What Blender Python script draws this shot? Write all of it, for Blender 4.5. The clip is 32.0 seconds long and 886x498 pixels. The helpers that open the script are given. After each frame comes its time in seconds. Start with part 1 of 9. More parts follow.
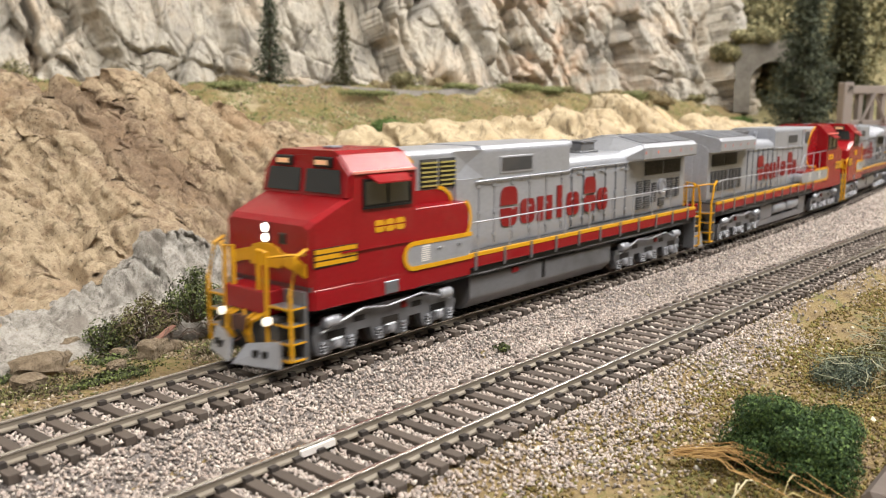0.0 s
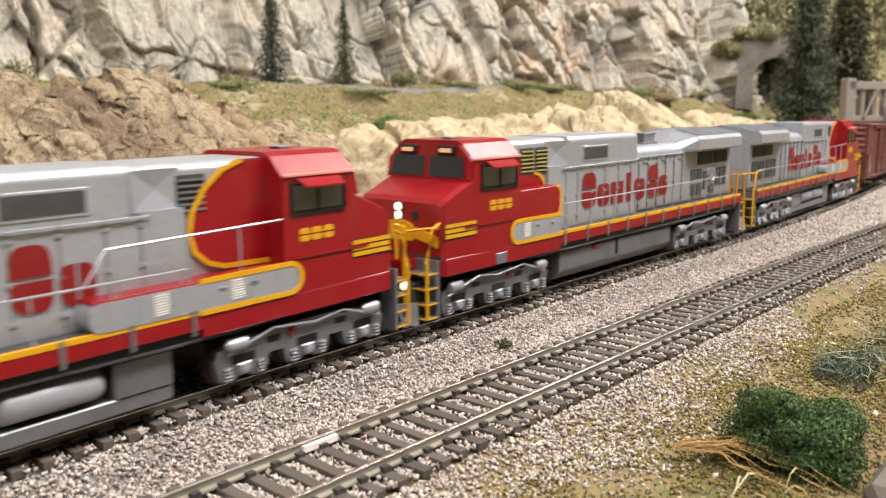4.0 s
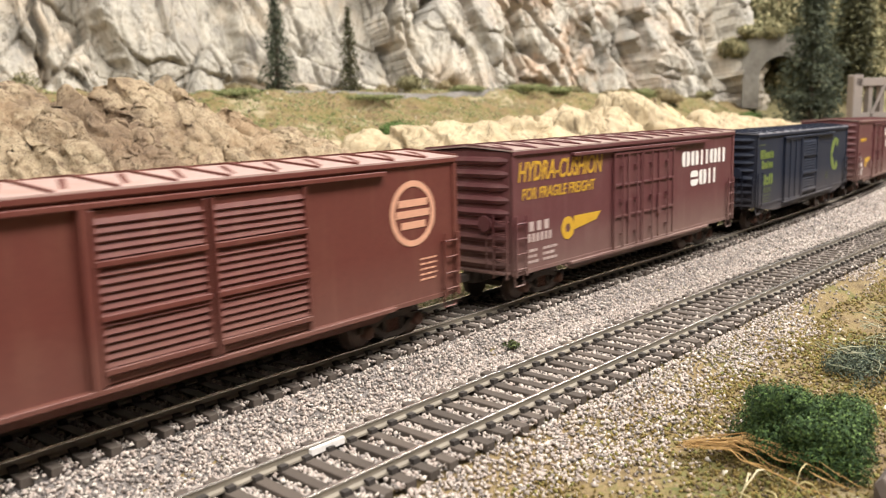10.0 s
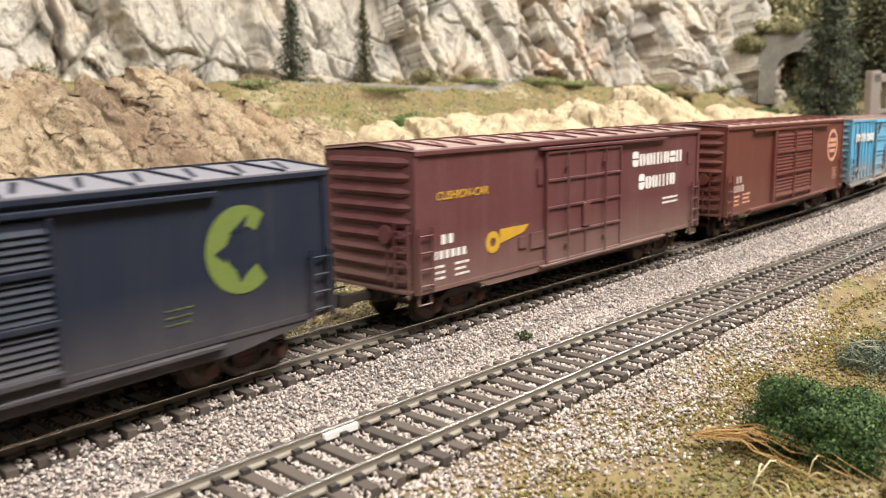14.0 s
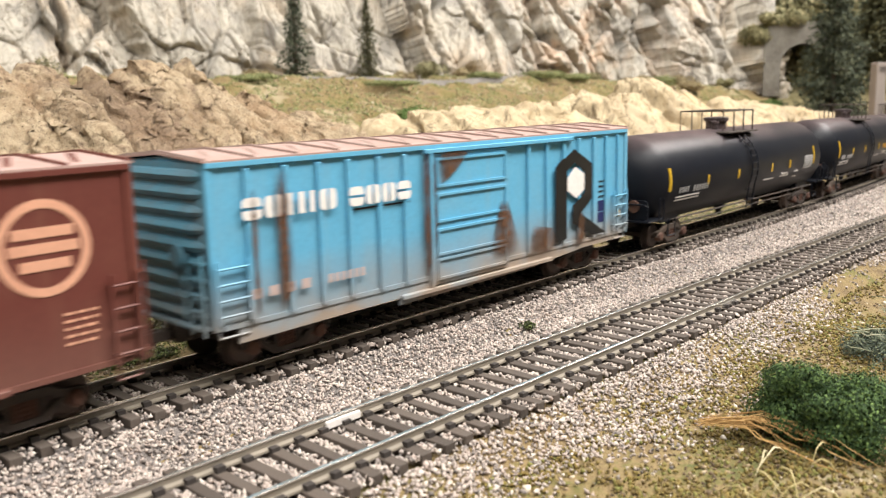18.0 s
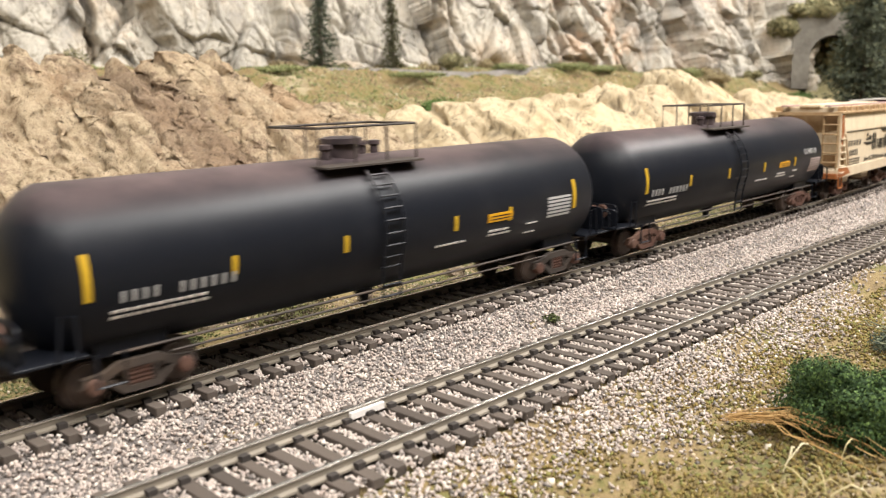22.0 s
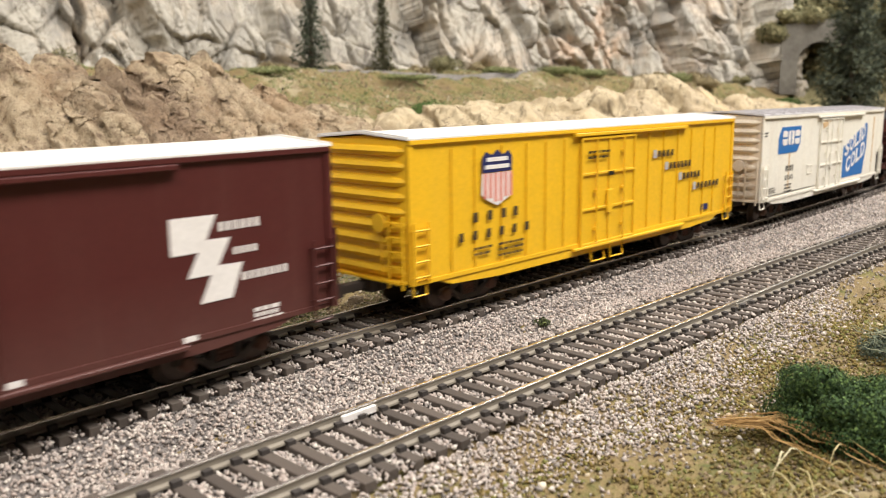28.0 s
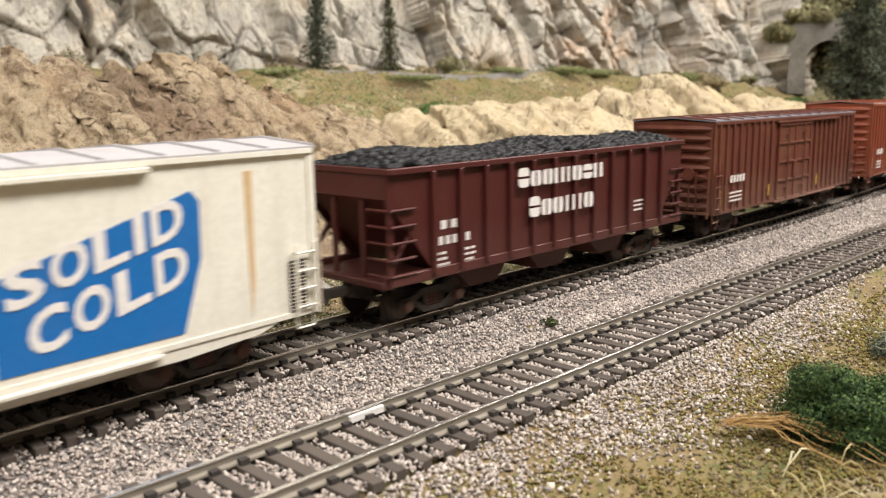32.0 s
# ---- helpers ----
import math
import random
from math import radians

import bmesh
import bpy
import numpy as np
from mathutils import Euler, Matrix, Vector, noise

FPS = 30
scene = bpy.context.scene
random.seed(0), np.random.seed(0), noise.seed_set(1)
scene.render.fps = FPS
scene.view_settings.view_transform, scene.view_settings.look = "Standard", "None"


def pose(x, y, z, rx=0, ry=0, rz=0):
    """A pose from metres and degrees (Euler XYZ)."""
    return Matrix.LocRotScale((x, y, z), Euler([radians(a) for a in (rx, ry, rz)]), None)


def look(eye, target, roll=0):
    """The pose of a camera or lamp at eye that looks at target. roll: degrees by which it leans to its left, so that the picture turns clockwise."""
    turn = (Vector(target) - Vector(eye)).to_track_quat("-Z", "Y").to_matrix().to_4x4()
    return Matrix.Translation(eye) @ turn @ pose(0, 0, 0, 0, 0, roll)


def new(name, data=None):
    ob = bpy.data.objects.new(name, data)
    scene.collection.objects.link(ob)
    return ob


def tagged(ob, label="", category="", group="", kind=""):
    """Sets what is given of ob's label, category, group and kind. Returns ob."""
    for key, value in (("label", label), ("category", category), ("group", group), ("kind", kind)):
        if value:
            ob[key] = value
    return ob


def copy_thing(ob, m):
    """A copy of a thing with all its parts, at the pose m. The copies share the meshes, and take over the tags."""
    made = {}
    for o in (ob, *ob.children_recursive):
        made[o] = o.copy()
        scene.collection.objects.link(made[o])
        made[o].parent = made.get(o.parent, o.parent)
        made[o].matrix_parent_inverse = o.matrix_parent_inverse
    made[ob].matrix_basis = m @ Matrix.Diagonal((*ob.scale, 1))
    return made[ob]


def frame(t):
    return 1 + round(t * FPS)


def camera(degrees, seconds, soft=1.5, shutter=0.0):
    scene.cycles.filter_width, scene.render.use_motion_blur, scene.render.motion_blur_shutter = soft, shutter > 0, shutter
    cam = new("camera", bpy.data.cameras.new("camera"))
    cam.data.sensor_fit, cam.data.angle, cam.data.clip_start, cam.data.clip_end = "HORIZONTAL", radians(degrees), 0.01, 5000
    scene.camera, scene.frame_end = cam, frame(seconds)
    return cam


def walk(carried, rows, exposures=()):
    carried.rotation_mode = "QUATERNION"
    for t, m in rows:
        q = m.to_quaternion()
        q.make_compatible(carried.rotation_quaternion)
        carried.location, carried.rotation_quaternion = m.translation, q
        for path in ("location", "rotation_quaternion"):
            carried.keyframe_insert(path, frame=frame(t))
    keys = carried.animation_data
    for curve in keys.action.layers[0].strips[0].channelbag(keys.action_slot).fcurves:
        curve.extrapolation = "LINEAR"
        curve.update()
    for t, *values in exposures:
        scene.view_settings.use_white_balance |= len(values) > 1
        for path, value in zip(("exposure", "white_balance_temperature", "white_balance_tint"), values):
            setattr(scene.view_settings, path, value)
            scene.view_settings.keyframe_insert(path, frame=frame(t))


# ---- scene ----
cam = camera(55.294, 32.0, soft=1.12, shutter=0.45)
cam.data.dof.use_dof, cam.data.dof.focus_distance, cam.data.dof.aperture_fstop = True, 0.25, 32.0

# the camera is held in the hand: t, place, heading, tilt, roll
CAMERA_ROWS = [
    (0, -0.13146, -0.17822, 0.06805, 40.469, -9.827, 0.192), (0.5, -0.13132, -0.17849, 0.06803, 40.503, -9.853, 0.373), (1, -0.13110, -0.17826, 0.06796, 40.533, -9.798, 0.540),
    (1.5, -0.13138, -0.17879, 0.06780, 40.639, -9.665, 0.523), (2, -0.13201, -0.17834, 0.06827, 40.711, -9.634, 0.217), (2.5, -0.13214, -0.17858, 0.06821, 40.683, -9.635, 0.199),
    (3, -0.13187, -0.17860, 0.06781, 40.689, -9.714, 0.362), (3.5, -0.13164, -0.17870, 0.06749, 40.672, -9.901, 0.420), (5.5, -0.13112, -0.17882, 0.06719, 40.757, -9.629, 0.914),
    (6, -0.13108, -0.17906, 0.06716, 40.766, -9.554, 1.016), (6.5, -0.13139, -0.17919, 0.06711, 40.717, -9.503, 1.103), (7, -0.13122, -0.17926, 0.06714, 40.767, -9.513, 1.087),
    (7.5, -0.13105, -0.17882, 0.06712, 40.955, -9.655, 1.075), (8, -0.13076, -0.17932, 0.06661, 41.036, -9.698, 1.419), (8.5, -0.13037, -0.17946, 0.06633, 40.994, -9.569, 1.602),
    (9, -0.13058, -0.17929, 0.06653, 41.128, -9.561, 1.558), (9.5, -0.13110, -0.17973, 0.06649, 41.195, -9.554, 1.557), (10, -0.13075, -0.17942, 0.06634, 41.269, -9.542, 1.603),
    (10.5, -0.13081, -0.17939, 0.06630, 41.426, -9.611, 1.605), (11, -0.13086, -0.17959, 0.06606, 41.440, -9.673, 1.515), (11.5, -0.13102, -0.17953, 0.06595, 41.434, -9.822, 1.442),
    (12, -0.13104, -0.17988, 0.06530, 41.341, -10.060, 1.347), (12.5, -0.13121, -0.17981, 0.06532, 41.352, -10.182, 1.210), (13, -0.13168, -0.17972, 0.06532, 41.532, -10.109, 1.113),
    (13.5, -0.13156, -0.17969, 0.06536, 41.833, -9.979, 1.169), (14, -0.13181, -0.17972, 0.06529, 42.129, -9.929, 1.164), (14.5, -0.13176, -0.17994, 0.06470, 42.266, -9.871, 1.237),
    (16.5, -0.13246, -0.18084, 0.06414, 41.950, -10.200, 1.401), (17, -0.13193, -0.18016, 0.06391, 42.086, -10.172, 1.322), (17.5, -0.13145, -0.17967, 0.06383, 42.328, -10.181, 1.368),
    (18, -0.13131, -0.17987, 0.06361, 42.440, -10.248, 1.418), (18.5, -0.13117, -0.17969, 0.06364, 42.521, -10.305, 1.434), (19, -0.13155, -0.17987, 0.06364, 42.598, -10.344, 1.368),
    (19.5, -0.13175, -0.18012, 0.06371, 42.609, -10.408, 1.219), (20, -0.13180, -0.17937, 0.06429, 42.960, -10.471, 1.051), (20.5, -0.13145, -0.17941, 0.06383, 43.465, -10.517, 1.116),
    (21, -0.13141, -0.17928, 0.06357, 43.776, -10.576, 1.259), (21.5, -0.13118, -0.17935, 0.06338, 43.945, -10.632, 1.392), (22, -0.13114, -0.17918, 0.06336, 44.032, -10.731, 1.342),
    (22.5, -0.13134, -0.17927, 0.06320, 44.003, -10.898, 1.240), (23, -0.13140, -0.17957, 0.06319, 43.881, -11.043, 1.215), (23.5, -0.13145, -0.17896, 0.06330, 43.831, -10.955, 1.120),
    (24, -0.13137, -0.17910, 0.06305, 43.827, -10.896, 1.242), (24.5, -0.13128, -0.17869, 0.06328, 43.791, -10.831, 1.224), (25, -0.13160, -0.17907, 0.06327, 43.365, -10.810, 1.103),
    (25.5, -0.13155, -0.17888, 0.06329, 43.099, -10.912, 0.850), (27.5, -0.13202, -0.17864, 0.06397, 43.135, -10.686, 0.737), (28, -0.13208, -0.17891, 0.06392, 43.247, -10.605, 0.817),
    (28.5, -0.13230, -0.17895, 0.06395, 43.283, -10.571, 0.795), (29, -0.13240, -0.17874, 0.06387, 43.291, -10.555, 0.802), (29.5, -0.13200, -0.17874, 0.06362, 43.338, -10.519, 0.917),
    (30, -0.13219, -0.17882, 0.06377, 43.320, -10.571, 0.828), (30.5, -0.13209, -0.17858, 0.06378, 43.287, -10.646, 0.813), (31, -0.13169, -0.17844, 0.06363, 43.437, -10.631, 0.868),
    (31.5, -0.13159, -0.17845, 0.06363, 43.710, -10.565, 1.021), (32, -0.13169, -0.17842, 0.06349, 43.733, -10.541, 1.042),
]


def hand_held(x, y, z, yaw, tilt, roll):
    eye = Vector((x, y, z))
    a, b = radians(yaw), radians(tilt)
    way = Vector((math.cos(a) * math.cos(b), math.sin(a) * math.cos(b), math.sin(b)))
    return look(eye, eye + way, -roll)


walk(cam, [(r[0], hand_held(*r[1:])) for r in CAMERA_ROWS], exposures=[(0.0, -0.04), (3.0, 0.04), (7.0, 0.12), (10.0, 0.18), (13.0, 0.22), (17.0, 0.2), (21.0, 0.24), (25.0, 0.12), (28.0, -0.1), (29.0, -0.32), (30.0, -0.36), (31.0, -0.24), (32.0, -0.1)])

# ---- light: a layout room with tube lamps under a white ceiling ----
world = bpy.data.worlds.new("room_air")
scene.world = world
world.use_nodes = True
world.node_tree.nodes["Background"].inputs[0].default_value = (1.0, 0.96, 0.9, 1)
world.node_tree.nodes["Background"].inputs[1].default_value = 0.2


def room_lamp(x, y, z, power, size_x, size_y, tx, ty):
    lamp = bpy.data.lights.new("room_lamp", "AREA")
    lamp.shape, lamp.size, lamp.size_y, lamp.energy = "RECTANGLE", size_x, size_y, power
    lamp.color = (1.0, 0.965, 0.925)
    ob = new("room_lamp", lamp)
    ob.matrix_world = look((x, y, z), (tx, ty, 0.0))
    return ob


room_lamp(0.05, -0.8, 1.5, 44.0, 1.8, 0.4, 0.15, 0.1)
room_lamp(1.3, -0.55, 1.5, 52.0, 1.8, 0.4, 1.1, 0.3)
room_lamp(-1.2, -0.3, 1.5, 20.0, 1.4, 0.4, -0.1, 0.1)

# ---- materials ----
MM = 0.001


def mat(name):
    m = bpy.data.materials.new(name)
    m.use_nodes = True
    t = m.node_tree
    return m, t, t.nodes["Principled BSDF"]


def node(t, kind, **kw):
    n = t.nodes.new(kind)
    for k, val in kw.items():
        n.inputs[k].default_value = val
    return n


def ramp(t, stops):
    r = t.nodes.new("ShaderNodeValToRGB")
    while len(r.color_ramp.elements) > 1:
        r.color_ramp.elements.remove(r.color_ramp.elements[-1])
    r.color_ramp.elements[0].position, r.color_ramp.elements[0].color = stops[0][0], (*stops[0][1], 1)
    for p, c in stops[1:]:
        r.color_ramp.elements.new(p).color = (*c, 1)
    return r


def coords(t, out="Object"):
    return t.nodes.new("ShaderNodeTexCoord").outputs[out]


def noise_at(t, scale, detail=4.0, rough=0.6, out="Object", stretch=None):
    n = node(t, "ShaderNodeTexNoise", Scale=scale, Detail=detail, Roughness=rough)
    c = coords(t, out)
    if stretch:
        mp = t.nodes.new("ShaderNodeMapping")
        mp.inputs["Scale"].default_value = stretch
        t.links.new(c, mp.inputs[0])
        c = mp.outputs[0]
    t.links.new(c, n.inputs["Vector"])
    return n.outputs[0]


def mixc(t, fac, a, b, blend="MIX"):
    m = t.nodes.new("ShaderNodeMix")
    m.data_type, m.blend_type = "RGBA", blend
    for sock, val in ((m.inputs[0], fac), (m.inputs[6], a), (m.inputs[7], b)):
        if isinstance(val, bpy.types.NodeSocket):
            t.links.new(val, sock)
        else:
            sock.default_value = (*val, 1) if isinstance(val, tuple) else val
    return m.outputs[2]


def maths(t, op, a, b=0.5, clamp=False):
    m = t.nodes.new("ShaderNodeMath")
    m.operation, m.use_clamp = op, clamp
    for sock, val in ((m.inputs[0], a), (m.inputs[1], b)):
        if isinstance(val, bpy.types.NodeSocket):
            t.links.new(val, sock)
        else:
            sock.default_value = val
    return m.outputs[0]


def bump(t, p, height, strength=0.3, dist=0.0005):
    b = node(t, "ShaderNodeBump", Strength=strength, Distance=dist)
    t.links.new(height, b.inputs["Height"])
    t.links.new(b.outputs[0], p.inputs["Normal"])


def paint(name, color, rough=0.45, grime=0.25, dirt=(0.22, 0.17, 0.13), dust=0.0, metal=0.0, streak=0.0, spec=0.3):
    """Model paint: fine mottling, grime patches, vertical streaks and road dust that lies on the lower body."""
    m, t, p = mat(name)
    dark = tuple(c * 0.78 for c in color)
    base = mixc(t, noise_at(t, 900, 3), dark, tuple(min(1, c * 1.1) for c in color))
    big = maths(t, "MULTIPLY", ramp_out(t, noise_at(t, 55, 5, 0.65), 0.5, 0.75), grime)
    base = mixc(t, big, base, dirt)
    if streak:
        s = ramp_out(t, noise_at(t, 1.0, 4, 0.7, stretch=(260, 260, 18)), 0.52, 0.72)
        base = mixc(t, maths(t, "MULTIPLY", s, streak), base, dirt)
    if dust:
        sep = t.nodes.new("ShaderNodeSeparateXYZ")
        t.links.new(coords(t), sep.inputs[0])
        low = maths(t, "MULTIPLY_ADD", sep.outputs[2], -38.0)
        low.node.inputs[2].default_value = 1.05
        low = maths(t, "MULTIPLY", low, noise_at(t, 40, 4), True)
        base = mixc(t, maths(t, "MULTIPLY", low, dust, True), base, (0.3, 0.24, 0.19))
    t.links.new(base, p.inputs["Base Color"])
    p.inputs["Roughness"].default_value = rough
    p.inputs["Metallic"].default_value = metal
    p.inputs["Specular IOR Level"].default_value = spec
    bump(t, p, noise_at(t, 1500, 2), 0.12, 0.0001)
    return m


def ramp_out(t, val, lo, hi):
    r = t.nodes.new("ShaderNodeMapRange")
    r.inputs[1].default_value, r.inputs[2].default_value = lo, hi
    t.links.new(val, r.inputs[0])
    return r.outputs[0]


RED = paint("locomotive_red", (0.25, 0.006, 0.01), 0.27, 0.08)
RED.node_tree.nodes["Principled BSDF"].inputs["Specular IOR Level"].default_value = 0.4
SILVER = paint("silver_paint", (0.415, 0.43, 0.47), 0.36, 0.2, dirt=(0.2, 0.19, 0.18), metal=0.45, streak=0.25, spec=0.5)
SILVER_DARK = paint("truck_silver", (0.215, 0.22, 0.235), 0.32, 0.55, dirt=(0.075, 0.07, 0.066), metal=0.5, spec=0.5)
YELLOW = paint("stripe_yellow", (0.62, 0.31, 0.01), 0.4, 0.08)
BLACK = paint("black_paint", (0.012, 0.012, 0.012), 0.4, 0.1)
LETTER_RED = paint("letter_red", (0.2, 0.01, 0.01), 0.45, 0.1)
WHITE = paint("white_lettering", (0.78, 0.74, 0.7), 0.5, 0.1)
YELLOW_DULL = paint("slat_yellow", (0.34, 0.29, 0.09), 0.5, 0.3)
FADED = paint("faded_lettering", (0.46, 0.36, 0.33), 0.6, 0.4, dirt=(0.25, 0.14, 0.12))
GOLD = paint("gold_lettering", (0.55, 0.32, 0.03), 0.5, 0.4, dirt=(0.25, 0.12, 0.05))
BOX_RED = paint("boxcar_red", (0.122, 0.034, 0.026), 0.5, 0.22, dirt=(0.2, 0.09, 0.06), dust=0.35, streak=0.25)
BOX_MAROON = paint("boxcar_maroon", (0.112, 0.037, 0.039), 0.52, 0.3, dirt=(0.18, 0.1, 0.09), dust=0.9, streak=0.35)
BOX_ORANGE = paint("boxcar_orange_brown", (0.24, 0.055, 0.025), 0.55, 0.3, dirt=(0.16, 0.06, 0.03), dust=0.4, streak=0.3)
BOX_RUST = paint("boxcar_rust", (0.12, 0.033, 0.02), 0.55, 0.4, dirt=(0.22, 0.1, 0.05), dust=0.5, streak=0.4)
BOX_BLUE = paint("boxcar_navy", (0.0095, 0.014, 0.03), 0.62, 0.25, dirt=(0.04, 0.04, 0.045), dust=0.45, streak=0.3)
BOX_SKY = paint("boxcar_sky_blue", (0.115, 0.38, 0.57), 0.5, 0.3, dirt=(0.22, 0.33, 0.38), dust=2.6, streak=0.3)
SKY_END = paint("blue_end_grime", (0.08, 0.22, 0.3), 0.6, 0.6, dirt=(0.12, 0.1, 0.085), dust=1.2, streak=0.5)
HOP_TAN = paint("hopper_rusty_tan", (0.42, 0.29, 0.16), 0.65, 0.6, dirt=(0.3, 0.15, 0.06), streak=0.5)
HOP_BROWN = paint("hopper_dark_brown", (0.26, 0.16, 0.08), 0.7, 0.5, dirt=(0.42, 0.32, 0.2), streak=0.5)
BUFF = paint("emblem_buff", (0.62, 0.33, 0.22), 0.5, 0.25, dirt=(0.3, 0.12, 0.08))
BOX_WFE = paint("reefer_maroon", (0.075, 0.016, 0.014), 0.45, 0.15, dirt=(0.12, 0.05, 0.04), dust=0.2, streak=0.15)
BOX_YELLOW = paint("reefer_yellow", (0.8, 0.46, 0.018), 0.4, 0.1, dirt=(0.5, 0.3, 0.08), streak=0.08)
BOX_CREAM = paint("reefer_cream", (0.8, 0.76, 0.66), 0.5, 0.2, dirt=(0.5, 0.4, 0.28), dust=0.35, streak=0.25)
HOP_CREAM = paint("hopper_cream", (0.66, 0.55, 0.39), 0.55, 0.5, dirt=(0.42, 0.27, 0.14), dust=0.5, streak=0.5)


def rust_mat(name, color, dark):
    """Rust wash that thins out in patches, so that the paint below shows."""
    m, t, p = mat(name)
    t.links.new(mixc(t, noise_at(t, 160, 4), color, dark), p.inputs["Base Color"])
    p.inputs["Roughness"].default_value = 0.8
    sep = t.nodes.new("ShaderNodeSeparateXYZ")
    t.links.new(coords(t, "Generated"), sep.inputs[0])
    mid = maths(t, "ABSOLUTE", maths(t, "SUBTRACT", sep.outputs[0], 0.5))
    tall = maths(t, "ABSOLUTE", maths(t, "SUBTRACT", sep.outputs[2], 0.5))
    soft = maths(t, "MULTIPLY", ramp_out(t, mid, 0.46, 0.05), ramp_out(t, tall, 0.5, 0.3))
    fade = maths(t, "MULTIPLY", soft, ramp_out(t, noise_at(t, 120, 6, 0.75), 0.3, 0.6))
    t.links.new(fade, p.inputs["Alpha"])
    return m


RUST_STREAK = rust_mat("rust_streak", (0.15, 0.06, 0.018), (0.06, 0.03, 0.014))
RUST = paint("rust_stain", (0.3, 0.1, 0.028), 0.75, 0.5, dirt=(0.14, 0.05, 0.02))
RUST_THIN = paint("rust_wash", (0.62, 0.42, 0.22), 0.6, 0.6, dirt=(0.68, 0.6, 0.46))
TANK = paint("tank_black", (0.0078, 0.0092, 0.0135), 0.4, 0.3, dirt=(0.025, 0.026, 0.03))
TANK.node_tree.nodes["Principled BSDF"].inputs["Specular IOR Level"].default_value = 0.2


def top_dust_and_sheen(base_mat, z0, z1, color):
    """Adds brown dust settled along a barrel's top, with the tan sheen painted in."""
    t = base_mat.node_tree
    p = t.nodes["Principled BSDF"]
    old = p.inputs["Base Color"].links[0].from_socket
    sep = t.nodes.new("ShaderNodeSeparateXYZ")
    t.links.new(coords(t), sep.inputs[0])
    f = maths(t, "MULTIPLY", ramp_out(t, sep.outputs[2], z0, z1), ramp_out(t, noise_at(t, 26, 5, 0.65), 0.28, 0.68))
    t.links.new(mixc(t, f, old, color), p.inputs["Base Color"])
    return base_mat


top_dust_and_sheen(TANK, 0.0385, 0.047, (0.14, 0.1, 0.098))
REFLECTOR = paint("reflector_yellow", (0.5, 0.31, 0.02), 0.45, 0.3, dirt=(0.2, 0.12, 0.02))
TANK_MARK = paint("tank_lettering", (0.4, 0.39, 0.38), 0.5, 0.35, dirt=(0.12, 0.12, 0.12))
ROOF_DULL = paint("roof_weathered", (0.3, 0.21, 0.18), 0.6, 0.55, dirt=(0.5, 0.44, 0.4), streak=0.3)
ROOF_PINK = paint("roof_rusty_pink", (0.4, 0.28, 0.25), 0.55, 0.6, dirt=(0.3, 0.15, 0.11), streak=0.4)
ROOF_GREY = paint("roof_grey", (0.2, 0.195, 0.22), 0.5, 0.35, dirt=(0.16, 0.16, 0.18))
END_DIRTY = paint("weathered_cream_end", (0.64, 0.56, 0.45), 0.6, 0.45, dirt=(0.24, 0.16, 0.1), dust=0.6, streak=0.6)
INK = paint("dark_lettering", (0.07, 0.045, 0.02), 0.5, 0.1)
ROOF_DUST = paint("roof_dusty", (0.47, 0.45, 0.46), 0.45, 0.4, dirt=(0.3, 0.26, 0.25), streak=0.3)
ROOF_WHITE = paint("roof_white", (0.75, 0.72, 0.68), 0.5, 0.25, dirt=(0.6, 0.5, 0.42))
STEEL_DIRTY = paint("truck_grime", (0.05, 0.04, 0.034), 0.65, 0.5, dirt=(0.13, 0.085, 0.055))
TRUCK_RUST = paint("truck_rust", (0.1, 0.05, 0.036), 0.7, 0.5, dirt=(0.16, 0.1, 0.07))
WHEEL = paint("wheel_steel", (0.09, 0.07, 0.06), 0.45, 0.4, dirt=(0.14, 0.08, 0.05), metal=0.5)
LOGO_BLUE = paint("emblem_blue", (0.012, 0.14, 0.42), 0.45, 0.1)
LOGO_NAVY = paint("emblem_navy", (0.02, 0.025, 0.1), 0.45, 0.05)
LOGO_PINK = paint("emblem_pink", (0.7, 0.25, 0.2), 0.45, 0.1)
LOGO_GREEN = paint("emblem_lime", (0.145, 0.19, 0.045), 0.55, 0.35, dirt=(0.09, 0.11, 0.04))
LIME_DIM = paint("emblem_lime_dim", (0.085, 0.105, 0.04), 0.55, 0.5, dirt=(0.05, 0.055, 0.05))
COAL = paint("coal", (0.013, 0.013, 0.014), 0.5, 0.2, dirt=(0.04, 0.04, 0.04))
GRILLE = paint("dark_grille", (0.05, 0.05, 0.05), 0.6, 0.3)


def glass_dark():
    m, t, p = mat("cab_glass")
    p.inputs["Base Color"].default_value = (0.02, 0.022, 0.022, 1)
    p.inputs["Roughness"].default_value = 0.06
    p.inputs["Specular IOR Level"].default_value = 0.7
    return m


def glow(name, color, strength):
    m, t, p = mat(name)
    p.inputs["Base Color"].default_value = (0.8, 0.8, 0.75, 1)
    p.inputs["Emission Color"].default_value = (*color, 1)
    p.inputs["Emission Strength"].default_value = strength
    return m


GLASS = glass_dark()
LAMP = glow("headlight_lens", (1.0, 0.93, 0.8), 5.0)
NUMBER_LIT = glow("lit_number_board", (1.0, 0.55, 0.28), 0.35)
NUMBER_LIT.node_tree.nodes["Principled BSDF"].inputs["Base Color"].default_value = (0.6, 0.35, 0.2, 1)
DITCH = glow("ditch_light_lens", (1.0, 0.9, 0.7), 1.2)


